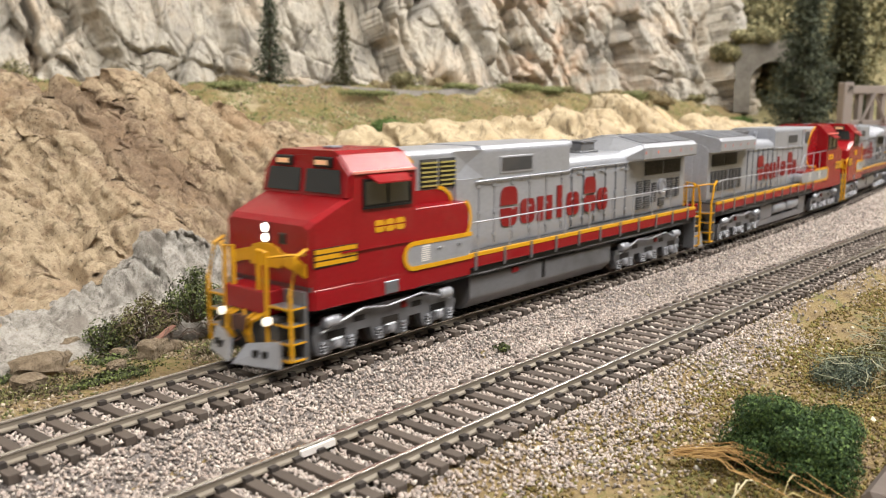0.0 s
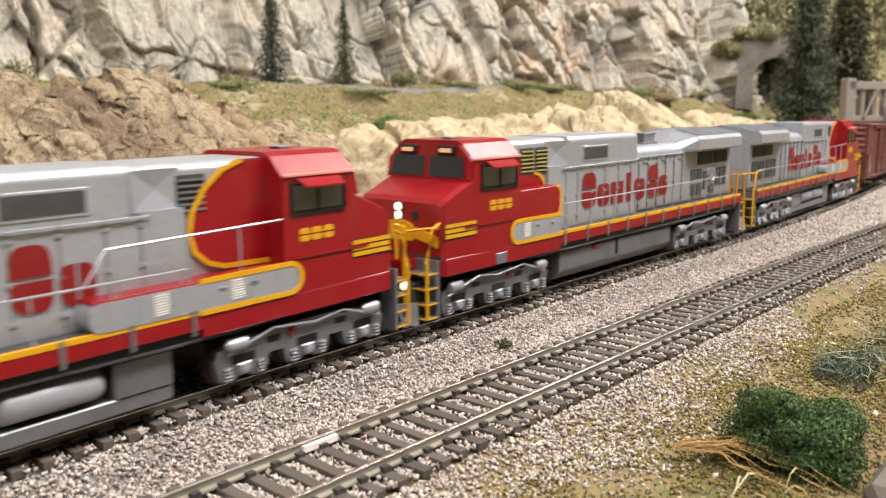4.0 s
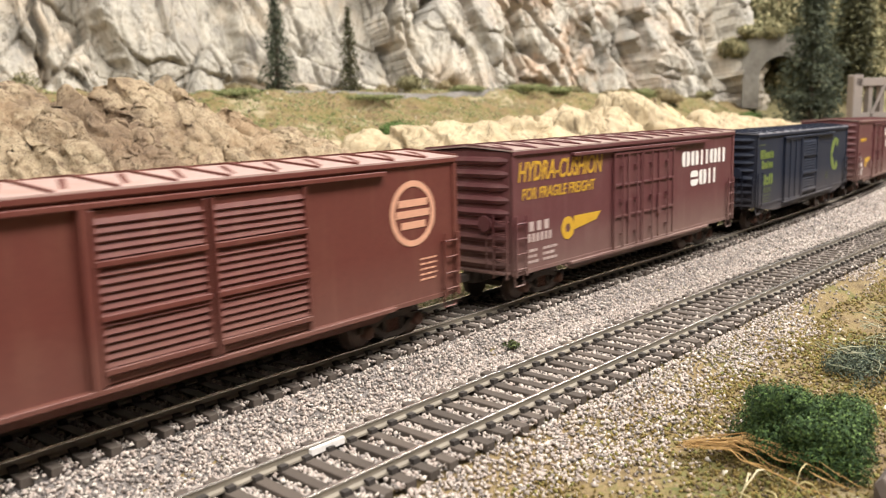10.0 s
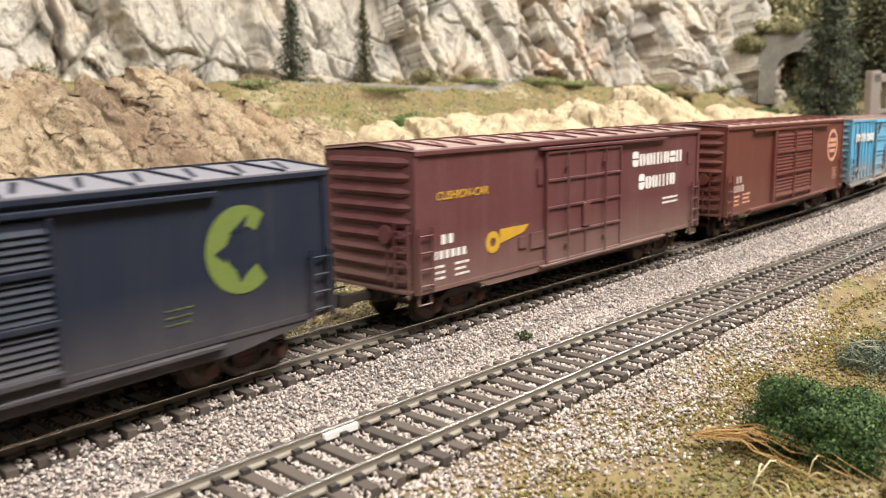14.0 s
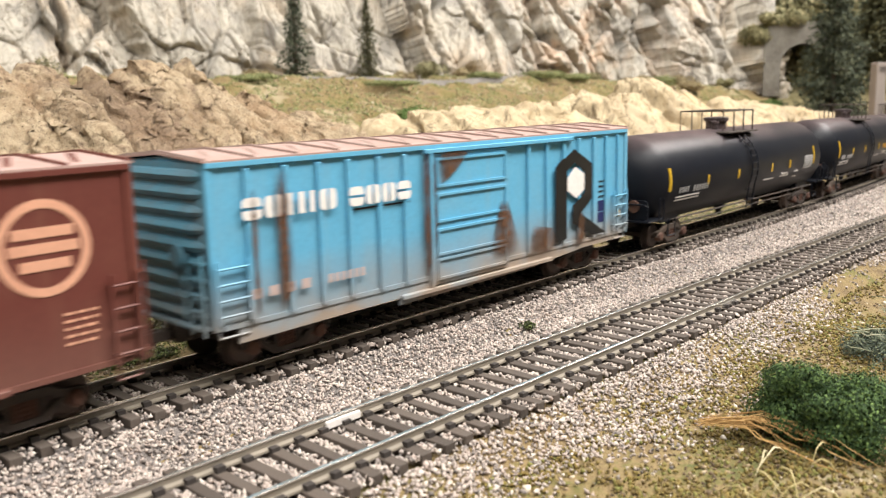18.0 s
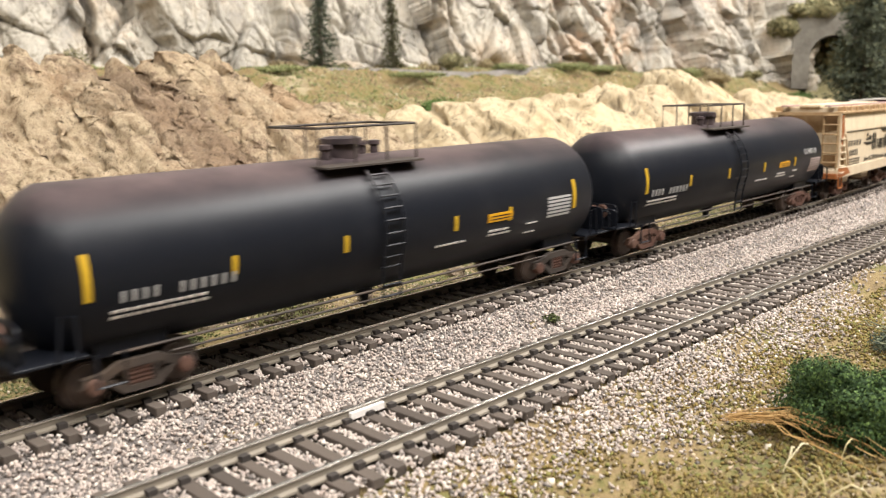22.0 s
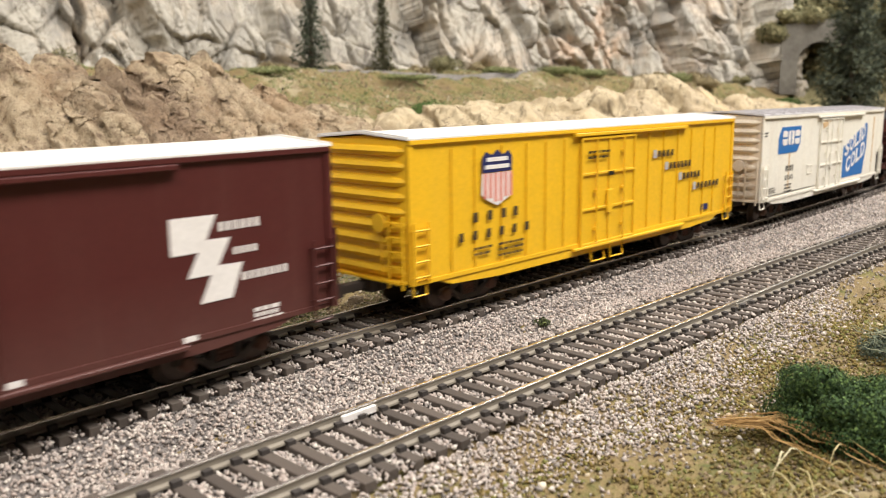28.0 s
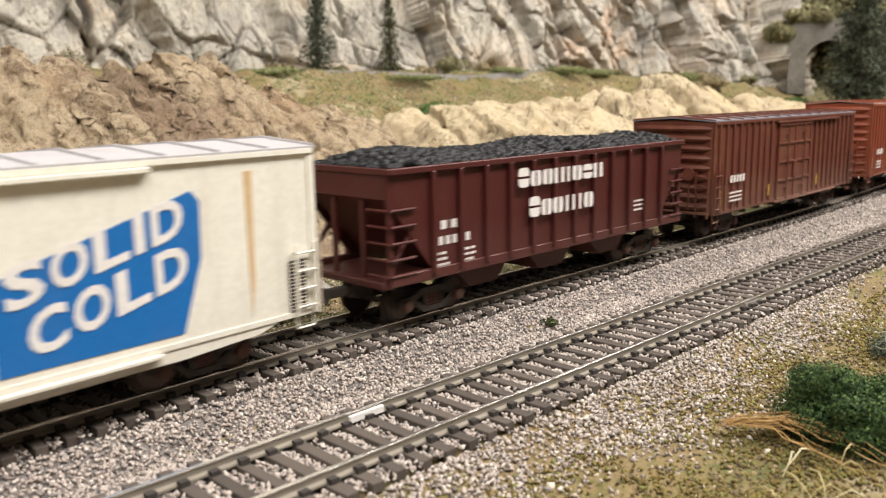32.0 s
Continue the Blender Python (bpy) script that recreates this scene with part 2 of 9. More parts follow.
def stone_mat(name, stops, scale=1.0, rough=0.85):
    m, t, p = mat(name)
    geo = t.nodes.new("ShaderNodeNewGeometry")
    r = ramp(t, stops)
    t.links.new(geo.outputs["Random Per Island"], r.inputs[0])
    col = mixc(t, noise_at(t, 1800 * scale, 3), r.outputs[0], (0.75, 0.72, 0.68), "MULTIPLY")
    t.links.new(col, p.inputs["Base Color"])
    p.inputs["Roughness"].default_value = rough
    return m


BALLAST = stone_mat("ballast_stone", [(0.0, (0.13, 0.115, 0.105)), (0.18, (0.31, 0.272, 0.25)), (0.4, (0.45, 0.39, 0.352)),
                                      (0.64, (0.42, 0.345, 0.305)), (0.86, (0.54, 0.475, 0.425)), (1.0, (0.64, 0.59, 0.53))])
PEBBLE = stone_mat("pebble_tan", [(0.0, (0.3, 0.22, 0.14)), (0.4, (0.5, 0.4, 0.27)), (0.75, (0.62, 0.54, 0.42)), (1.0, (0.78, 0.74, 0.66))])


def wood(name, a, b, scale=1.0):
    m, t, p = mat(name)
    info = t.nodes.new("ShaderNodeObjectInfo")
    grain = noise_at(t, 1.0, 5, 0.7, stretch=(900 * scale, 120 * scale, 900 * scale))
    col = mixc(t, grain, a, b)
    col = mixc(t, maths(t, "MULTIPLY", info.outputs["Random"], 0.45), col, tuple(min(1, x * 1.6) for x in b))
    t.links.new(col, p.inputs["Base Color"])
    p.inputs["Roughness"].default_value = 0.8
    bump(t, p, grain, 0.4, 0.0002)
    return m


TIE = wood("tie_brown", (0.035, 0.027, 0.021), (0.078, 0.061, 0.049))
TIMBER = wood("weathered_timber", (0.1, 0.085, 0.075), (0.2, 0.17, 0.15), 0.6)
BARK = wood("bark_brown", (0.04, 0.028, 0.02), (0.1, 0.07, 0.05))


def rail_mat(name, color, metal, rough):
    m, t, p = mat(name)
    n = noise_at(t, 60, 5, 0.7)
    col = mixc(t, n, tuple(c * 0.7 for c in color), tuple(min(1, c * 1.25) for c in color))
    t.links.new(col, p.inputs["Base Color"])
    p.inputs["Metallic"].default_value, p.inputs["Roughness"].default_value = metal, rough
    return m


RAIL_TOP = rail_mat("rail_head_steel", (0.78, 0.75, 0.7), 0.9, 0.24)
RAIL_SIDE = rail_mat("rail_side_tan", (0.22, 0.19, 0.15), 0.1, 0.5)
SPIKE = rail_mat("spike_brown", (0.035, 0.028, 0.024), 0.0, 0.8)


def earth(name, stops, fine=260.0, big=28.0, patch=None, rough=0.95, bumpd=0.0012):
    """Scatter-covered ground: colour from coarse patches and fine turf, with rough relief."""
    m, t, p = mat(name)
    a = noise_at(t, big, 6, 0.65)
    b = noise_at(t, fine, 5, 0.75)
    v = maths(t, "ADD", maths(t, "MULTIPLY", a, 0.6), maths(t, "MULTIPLY", b, 0.4))
    r = ramp(t, stops)
    t.links.new(v, r.inputs[0])
    col = r.outputs[0]
    if patch:
        f = ramp_out(t, noise_at(t, patch[0], 4, 0.7), patch[1], patch[1] + 0.08)
        col = mixc(t, f, col, patch[2])
    col = mixc(t, 0.55, col, mixc(t, noise_at(t, fine * 5, 3), (0.25, 0.25, 0.25), (1.0, 1.0, 1.0)), "MULTIPLY")
    t.links.new(col, p.inputs["Base Color"])
    p.inputs["Roughness"].default_value = rough
    bump(t, p, b, 0.9, bumpd)
    return m


GROUND = earth("grass_and_soil", [(0.3, (0.09, 0.06, 0.032)), (0.41, (0.18, 0.125, 0.06)), (0.5, (0.28, 0.2, 0.09)),
                                  (0.57, (0.17, 0.15, 0.045)), (0.68, (0.09, 0.115, 0.035))], 420, 36, patch=(16, 0.57, (0.4, 0.33, 0.2)))
BED = earth("ballast_bed", [(0.35, (0.13, 0.115, 0.105)), (0.55, (0.28, 0.245, 0.225)), (0.7, (0.42, 0.38, 0.35))], 900, 200)
ROADBED = earth("grey_gravel", [(0.35, (0.15, 0.135, 0.12)), (0.6, (0.28, 0.255, 0.23))], 500, 60)


def rock(name, stops, crack=(0.1, 0.085, 0.07), scale=1.0, stain=None, wash=None, crack_amt=0.75, grit=0.55, relief=0.0016, pits=0.7, dark_band=None, flush=None):
    """Plaster rock: washes of colour, ochre and dark stains, dark lines in the cracks, pits and grit."""
    m, t, p = mat(name)
    a = noise_at(t, 9 * scale, 7, 0.66)
    b = noise_at(t, 70 * scale, 7, 0.75)
    v = maths(t, "ADD", maths(t, "MULTIPLY", a, 0.5), maths(t, "MULTIPLY", b, 0.5))
    r = ramp(t, stops)
    t.links.new(v, r.inputs[0])
    col = r.outputs[0]
    if stain:
        col = mixc(t, maths(t, "MULTIPLY", ramp_out(t, noise_at(t, 5 * scale, 6, 0.7), 0.5, 0.64), 0.75), col, stain)
    if wash:
        w = maths(t, "MULTIPLY", ramp_out(t, noise_at(t, 6.5 * scale, 8, 0.72, stretch=(1.0, 1.4, 0.8)), 0.5, 0.6), 0.85)
        if dark_band:
            # the wash gets denser towards one slanting line across the rock
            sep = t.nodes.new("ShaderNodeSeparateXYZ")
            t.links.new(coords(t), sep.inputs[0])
            off = maths(t, "ABSOLUTE", maths(t, "SUBTRACT", maths(t, "ADD", sep.outputs[0], maths(t, "MULTIPLY", sep.outputs[2], dark_band[2])), dark_band[0]))
            bias = maths(t, "SUBTRACT", 0.036, maths(t, "MULTIPLY", off, dark_band[1]))
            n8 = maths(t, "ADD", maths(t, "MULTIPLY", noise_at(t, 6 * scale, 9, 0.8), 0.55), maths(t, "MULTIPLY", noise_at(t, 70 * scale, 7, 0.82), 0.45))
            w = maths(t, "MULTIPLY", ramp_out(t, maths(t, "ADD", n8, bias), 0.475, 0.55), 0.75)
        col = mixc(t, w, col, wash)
    if flush:
        # iron stain round one stretch of the wall
        sep = t.nodes.new("ShaderNodeSeparateXYZ")
        t.links.new(coords(t), sep.inputs[0])
        near = maths(t, "SUBTRACT", 1.0, maths(t, "MULTIPLY", maths(t, "ABSOLUTE", maths(t, "SUBTRACT", sep.outputs[0], flush[0])), flush[1]), True)
        f = maths(t, "MULTIPLY", near, ramp_out(t, noise_at(t, 16, 6, 0.7), 0.44, 0.62))
        col = mixc(t, maths(t, "MULTIPLY", f, 0.55), col, flush[2])
    mp = t.nodes.new("ShaderNodeMapping")
    mp.inputs["Rotation"].default_value = (0.3, 0.5, 0.4)
    mp.inputs["Scale"].default_value = (1.0, 1.0, 0.5)
    t.links.new(coords(t), mp.inputs[0])
    cr = node(t, "ShaderNodeTexNoise", Scale=22 * scale, Detail=7.0, Roughness=0.6, Distortion=0.9)
    t.links.new(mp.outputs[0], cr.inputs["Vector"])
    col = mixc(t, maths(t, "MULTIPLY", ramp_out(t, cr.outputs[0], 0.43, 0.32), crack_amt), col, crack)
    line = maths(t, "ABSOLUTE", maths(t, "SUBTRACT", cr.outputs[0], 0.52))
    line = maths(t, "MULTIPLY", ramp_out(t, line, 0.014, 0.0), ramp_out(t, noise_at(t, 11 * scale, 4), 0.42, 0.56))
    col = mixc(t, maths(t, "MULTIPLY", line, crack_amt), col, crack)
    pit = ramp_out(t, noise_at(t, 260 * scale, 4, 0.65), 0.4, 0.33)
    col = mixc(t, maths(t, "MULTIPLY", pit, pits), col, crack)
    col = mixc(t, grit, col, mixc(t, noise_at(t, 480 * scale, 5, 0.8), (0.2, 0.19, 0.18), (1.2, 1.18, 1.15)), "MULTIPLY")
    t.links.new(col, p.inputs["Base Color"])
    p.inputs["Roughness"].default_value = 0.95
    p.inputs["Specular IOR Level"].default_value = 0.25
    fine = maths(t, "ADD", noise_at(t, 190 * scale, 6, 0.75), maths(t, "MULTIPLY", maths(t, "ADD", line, pit), -0.3))
    bump(t, p, fine, 0.8, relief)
    return m


CLIFF = rock("cliff_grey", [(0.3, (0.17, 0.152, 0.125)), (0.4, (0.36, 0.33, 0.28)), (0.5, (0.53, 0.49, 0.415)), (0.57, (0.39, 0.36, 0.31)), (0.64, (0.58, 0.54, 0.465)), (0.76, (0.64, 0.6, 0.52))],
             stain=(0.56, 0.46, 0.35), wash=(0.34, 0.32, 0.285), scale=1.6, relief=0.0012, grit=0.2, pits=0.25, crack_amt=0.8, flush=(0.98, 4.2, (0.6, 0.38, 0.25)))
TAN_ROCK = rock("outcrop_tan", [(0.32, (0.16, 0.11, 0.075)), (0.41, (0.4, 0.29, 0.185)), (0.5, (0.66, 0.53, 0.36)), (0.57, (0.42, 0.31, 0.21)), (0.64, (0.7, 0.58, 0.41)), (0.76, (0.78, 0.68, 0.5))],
                crack=(0.075, 0.052, 0.044), scale=3.0, stain=(0.48, 0.33, 0.2), wash=(0.27, 0.185, 0.125), grit=0.72, relief=0.0036, pits=0.85, crack_amt=0.4, dark_band=(0.1, 1.9, 0.5))
CREAM_ROCK = rock("outcrop_cream", [(0.32, (0.22, 0.155, 0.09)), (0.42, (0.42, 0.33, 0.205)), (0.54, (0.56, 0.46, 0.305)), (0.63, (0.4, 0.32, 0.21)), (0.75, (0.6, 0.51, 0.36))],
                  crack=(0.1, 0.075, 0.05), scale=2.0, stain=(0.58, 0.43, 0.24), wash=(0.46, 0.37, 0.25), grit=0.3, pits=0.3, crack_amt=0.85)
BOULDER = rock("boulder_grey", [(0.32, (0.2, 0.18, 0.155)), (0.43, (0.42, 0.39, 0.345)), (0.53, (0.6, 0.57, 0.52)), (0.61, (0.4, 0.365, 0.32)), (0.75, (0.7, 0.67, 0.61))],
               wash=(0.3, 0.27, 0.235), scale=9.0, grit=0.7, relief=0.0016)
LOOSE_ROCK = rock("loose_rock_tan", [(0.32, (0.1, 0.072, 0.048)), (0.45, (0.24, 0.185, 0.125)), (0.56, (0.34, 0.27, 0.19)), (0.7, (0.44, 0.37, 0.28))], crack=(0.05, 0.035, 0.026), scale=9.0, grit=0.75, relief=0.0009)
CONCRETE = earth("portal_concrete", [(0.35, (0.12, 0.108, 0.09)), (0.6, (0.27, 0.25, 0.215))], 300, 30, bumpd=0.0012)


def foliage(name, a, b, c):
    m, t, p = mat(name)
    geo = t.nodes.new("ShaderNodeNewGeometry")
    r = ramp(t, [(0.0, a), (0.6, b), (1.0, c)])
    t.links.new(geo.outputs["Random Per Island"], r.inputs[0])
    t.links.new(r.outputs[0], p.inputs["Base Color"])
    p.inputs["Roughness"].default_value = 0.85
    return m


LEAF_DARK = foliage("conifer_green", (0.024, 0.033, 0.02), (0.055, 0.066, 0.038), (0.11, 0.12, 0.066))
LEAF_BUSH = foliage("bush_green", (0.014, 0.034, 0.009), (0.038, 0.08, 0.018), (0.12, 0.19, 0.045))
LEAF_OLIVE = foliage("turf_olive", (0.045, 0.055, 0.016), (0.09, 0.1, 0.028), (0.19, 0.16, 0.06))
STRAW = foliage("dry_straw", (0.2, 0.11, 0.035), (0.36, 0.21, 0.07), (0.5, 0.33, 0.14))
TWIG = foliage("pale_twigs", (0.1, 0.12, 0.08), (0.2, 0.22, 0.14), (0.42, 0.4, 0.28))
WALL = paint("room_wall", (0.62, 0.6, 0.56), 0.8, 0.1)
CEIL = paint("room_ceiling", (0.78, 0.77, 0.74), 0.85, 0.05)
LEAF_OLIVE_DARK = foliage("conifer_olive", (0.03, 0.032, 0.012), (0.06, 0.06, 0.022), (0.1, 0.09, 0.035))
LEAF_GREEN = foliage("shrub_green", (0.05, 0.1, 0.02), (0.09, 0.16, 0.035), (0.15, 0.2, 0.06))
LEAF_VINE = foliage("weed_green", (0.022, 0.024, 0.01), (0.06, 0.075, 0.022), (0.16, 0.2, 0.05))
LEAF_WEED = foliage("weed_brown", (0.05, 0.035, 0.02), (0.12, 0.1, 0.04), (0.2, 0.22, 0.07))
LEAF_PILE = foliage("dusty_brush", (0.03, 0.045, 0.035), (0.07, 0.09, 0.06), (0.18, 0.2, 0.12))
LEAF_MUSTARD = foliage("mustard_foam", (0.09, 0.062, 0.018), (0.2, 0.14, 0.035), (0.15, 0.155, 0.038))
LEAF_SLOPE = foliage("slope_grass", (0.09, 0.11, 0.035), (0.17, 0.19, 0.07), (0.3, 0.28, 0.13))
LEAF_DRY = foliage("dry_brush", (0.12, 0.08, 0.04), (0.26, 0.2, 0.1), (0.42, 0.36, 0.2))
LEAF_FAR = foliage("far_foliage", (0.1, 0.1, 0.045), (0.2, 0.18, 0.085), (0.38, 0.33, 0.18))
PALE_STRAW = foliage("pale_straw", (0.3, 0.24, 0.1), (0.45, 0.38, 0.19), (0.6, 0.54, 0.36))
PEBBLE_DARK = stone_mat("soil_crumb", [(0.0, (0.07, 0.05, 0.035)), (0.5, (0.2, 0.14, 0.08)), (0.9, (0.34, 0.26, 0.16)), (1.0, (0.6, 0.55, 0.46))])
SOIL_STONE = stone_mat("soil_stone", [(0.0, (0.1, 0.07, 0.045)), (0.5, (0.24, 0.18, 0.11)), (0.85, (0.36, 0.29, 0.2)), (1.0, (0.55, 0.48, 0.38))])
RUSTY_PLANK = wood("rusty_plank", (0.1, 0.045, 0.03), (0.2, 0.1, 0.07))
HILL = earth("hillside_grass", [(0.3, (0.16, 0.12, 0.06)), (0.5, (0.34, 0.29, 0.15)), (0.65, (0.2, 0.19, 0.08))], 90, 12, bumpd=0.006)
ROOM_FLOOR = paint("room_floor", (0.16, 0.12, 0.09), 0.7, 0.2)
FASCIA = wood("fascia_wood", (0.05, 0.04, 0.035), (0.12, 0.095, 0.08), 0.3)

# ---- mesh helpers ----
class Mesh:
    """Collects verts and faces; lengths in units of k metres."""

    def __init__(self, k=MM):
        self.v, self.f, self.k, self.marks = [], [], k, []

    def add(self, verts, faces):
        n = len(self.v)
        self.marks.append((n, len(self.f)))
        self.v += [tuple(p) for p in verts]
        self.f += [tuple(i + n for i in f) for f in faces]
        return self

    def box(self, x0, x1, y0, y1, z0, z1, c=0.0):
        """A box; c chamfers its long upright and lying edges a little."""
        if c <= 0:
            v = [(x, y, z) for z in (z0, z1) for y in (y0, y1) for x in (x0, x1)]
            return self.add(v, [(0, 2, 3, 1), (4, 5, 7, 6), (0, 1, 5, 4), (2, 6, 7, 3), (0, 4, 6, 2), (1, 3, 7, 5)])
        v = []
        for x, i in ((x0, 0), (x0 + c, c), (x1 - c, c), (x1, 0)):
            d = c - i
            ya, yb, za, zb = y0 + d, y1 - d, z0 + d, z1 - d
            e = c * 0.7
            v += [(x, ya + e, za), (x, yb - e, za), (x, yb, za + e), (x, yb, zb - e), (x, yb - e, zb), (x, ya + e, zb), (x, ya, zb - e), (x, ya, za + e)]
        f = [tuple(range(7, -1, -1)), tuple(range(24, 32))]
        for r in range(3):
            for j in range(8):
                f.append((r * 8 + j, r * 8 + (j + 1) % 8, r * 8 + 8 + (j + 1) % 8, r * 8 + 8 + j))
        return self.add(v, f)

    def prism(self, poly, axis, a, b):
        """An outline extruded along an axis: poly holds the two other coordinates in axis order."""
        n = len(poly)

        def at(p, s):
            return {"x": (s, p[0], p[1]), "y": (p[0], s, p[1]), "z": (p[0], p[1], s)}[axis]

        v = [at(p, a) for p in poly] + [at(p, b) for p in poly]
        f = [tuple(range(n - 1, -1, -1)), tuple(range(n, 2 * n))]
        f += [(i, (i + 1) % n, n + (i + 1) % n, n + i) for i in range(n)]
        return self.add(v, f)

    def tube(self, points, r, seg=6, closed=False):
        """A round rod along a polyline."""
        pts = [Vector(p) for p in points]
        n = len(pts)
        v, f = [], []
        for i, p in enumerate(pts):
            d = (pts[min(i + 1, n - 1)] - pts[max(i - 1, 0)]).normalized()
            up = Vector((0, 0, 1)) if abs(d.z) < 0.9 else Vector((1, 0, 0))
            a = d.cross(up).normalized()
            b = d.cross(a)
            rr = r[i] if isinstance(r, (list, tuple)) else r
            for j in range(seg):
                w = 2 * math.pi * j / seg
                v.append(p + a * (math.cos(w) * rr) + b * (math.sin(w) * rr))
        for i in range(n - 1):
            for j in range(seg):
                f.append((i * seg + j, i * seg + (j + 1) % seg, (i + 1) * seg + (j + 1) % seg, (i + 1) * seg + j))
        f += [tuple(range(seg - 1, -1, -1)), tuple(range((n - 1) * seg, n * seg))]
        return self.add(v, f)

    def lathe(self, profile, axis, centre, seg=24):
        """Turned about an axis through centre: profile of (along, radius)."""
        v, f = [], []
        for s, r in profile:
            for j in range(seg):
                w = 2 * math.pi * j / seg
                c, d = r * math.cos(w), r * math.sin(w)
                p = {"x": (s, c, d), "y": (c, s, d), "z": (c, d, s)}[axis]
                v.append((p[0] + centre[0], p[1] + centre[1], p[2] + centre[2]))
        for i in range(len(profile) - 1):
            for j in range(seg):
                f.append((i * seg + j, i * seg + (j + 1) % seg, (i + 1) * seg + (j + 1) % seg, (i + 1) * seg + j))
        f += [tuple(range(seg - 1, -1, -1)), tuple(range((len(profile) - 1) * seg, len(profile) * seg))]
        return self.add(v, f)

    def data(self, name, material, smooth=False):
        me = bpy.data.meshes.new(name)
        k = self.k
        me.from_pydata([(p[0] * k, p[1] * k, p[2] * k) for p in self.v], [], self.f)
        bm = bmesh.new()
        bm.from_mesh(me)
        bmesh.ops.recalc_face_normals(bm, faces=bm.faces)
        bm.to_mesh(me)
        bm.free()
        me.materials.append(material)
        if smooth:
            me.polygons.foreach_set("use_smooth", [True] * len(me.polygons))
            me.set_sharp_from_angle(angle=radians(38))
        return me


def part(name, mesh, material, parent, label="", smooth=False):
    ob = new(name, mesh.data(name, material, smooth) if isinstance(mesh, Mesh) else mesh)
    ob.parent = parent
    if label:
        ob["label"] = label
    return ob


def pieces(name, mesh, material, parent, label="", smooth=False):
    """Each shape that was added to the mesh becomes a part of its own."""
    ends = mesh.marks[1:] + [(len(mesh.v), len(mesh.f))]
    made = []
    for (v0, f0), (v1, f1) in zip(mesh.marks, ends):
        one = Mesh(mesh.k)
        one.v = mesh.v[v0:v1]
        one.f = [tuple(i - v0 for i in f) for f in mesh.f[f0:f1]]
        made.append(part(name, one, material, parent, label, smooth))
    return made


def raw_mesh(name, v, faces, material, smooth=False):
    """A mesh from numpy arrays: verts (n, 3), faces (m, 3 or 4)."""
    me = bpy.data.meshes.new(name)
    m, k = faces.shape
    me.vertices.add(len(v))
    me.vertices.foreach_set("co", np.asarray(v, dtype=np.float32).ravel())
    me.loops.add(m * k)
    me.loops.foreach_set("vertex_index", faces.astype(np.int32).ravel())
    me.polygons.add(m)
    me.polygons.foreach_set("loop_start", np.arange(0, m * k, k, dtype=np.int32))
    if smooth:
        me.polygons.foreach_set("use_smooth", np.ones(m, dtype=bool))
    me.update(calc_edges=True)
    me.materials.append(material)
    return me


def grid_mesh(name, X, Y, Z, material, smooth=True):
    n, m = X.shape
    idx = np.arange(n * m).reshape(n, m)
    f = np.stack([idx[:-1, :-1], idx[1:, :-1], idx[1:, 1:], idx[:-1, 1:]], -1).reshape(-1, 4)
    return raw_mesh(name, np.stack([X, Y, Z], -1).reshape(-1, 3), f, material, smooth)


# ---- numeric noise for the landforms ----
def hash3(i, j, k, seed):
    h = (i.astype(np.int64) * 374761393 + j.astype(np.int64) * 668265263 + k.astype(np.int64) * 2147483647 + seed * 974711) & 0xFFFFFFFF
    h = ((h ^ (h >> 13)) * 1274126177) & 0xFFFFFFFF
    h = ((h ^ (h >> 16)) * 2246822519) & 0xFFFFFFFF
    return ((h ^ (h >> 15)) & 0xFFFFFF) / float(0xFFFFFF)


def vnoise(x, y, z, seed=0):
    i, j, k = np.floor(x), np.floor(y), np.floor(z)
    fx, fy, fz = x - i, y - j, z - k
    fx, fy, fz = (w * w * (3 - 2 * w) for w in (fx, fy, fz))
    out = 0
    for a in (0, 1):
        for b in (0, 1):
            for c in (0, 1):
                w = (fx if a else 1 - fx) * (fy if b else 1 - fy) * (fz if c else 1 - fz)
                out = out + w * hash3(i + a, j + b, k + c, seed)
    return out * 2 - 1


def fbm(x, y, z, octaves=5, gain=0.5, seed=0):
    out, amp = 0, 1.0
    for o in range(octaves):
        out = out + amp * vnoise(x, y, z, seed + o)
        x, y, z, amp = x * 2.03 + 3.1, y * 2.03 + 1.7, z * 2.03 + 5.3, amp * gain
    return out


def facets(x, y, z, seed=0):
    """Broken-rock relief: each cell of a jittered lattice is a tilted slab; also gives the distance to the nearest joint."""
    i0, j0, k0 = np.floor(x), np.floor(y), np.floor(z)
    d1 = np.full(x.shape, 9.0)
    d2 = np.full(x.shape, 9.0)
    val = np.zeros(x.shape)
    for a in (-1, 0, 1):
        for b in (-1, 0, 1):
            for c in (-1, 0, 1):
                i, j, k = i0 + a, j0 + b, k0 + c
                px, py, pz = i + hash3(i, j, k, seed), j + hash3(i, j, k, seed + 1), k + hash3(i, j, k, seed + 2)
                dx, dy, dz = x - px, y - py, z - pz
                d = dx * dx + dy * dy + dz * dz
                t = hash3(i, j, k, seed + 3) + dx * (hash3(i, j, k, seed + 4) - 0.5) * 1.6 + dz * (hash3(i, j, k, seed + 5) - 0.5) * 1.6 \
                    + dy * (hash3(i, j, k, seed + 6) - 0.5) * 1.6
                near = d < d1
                d2 = np.where(near, d1, np.minimum(d2, d))
                val = np.where(near, t, val)
                d1 = np.where(near, d, d1)
    return val, np.sqrt(d2) - np.sqrt(d1)


def step(a, b, x):
    t = np.clip((x - a) / (b - a), 0, 1)
    return t * t * (3 - 2 * t)


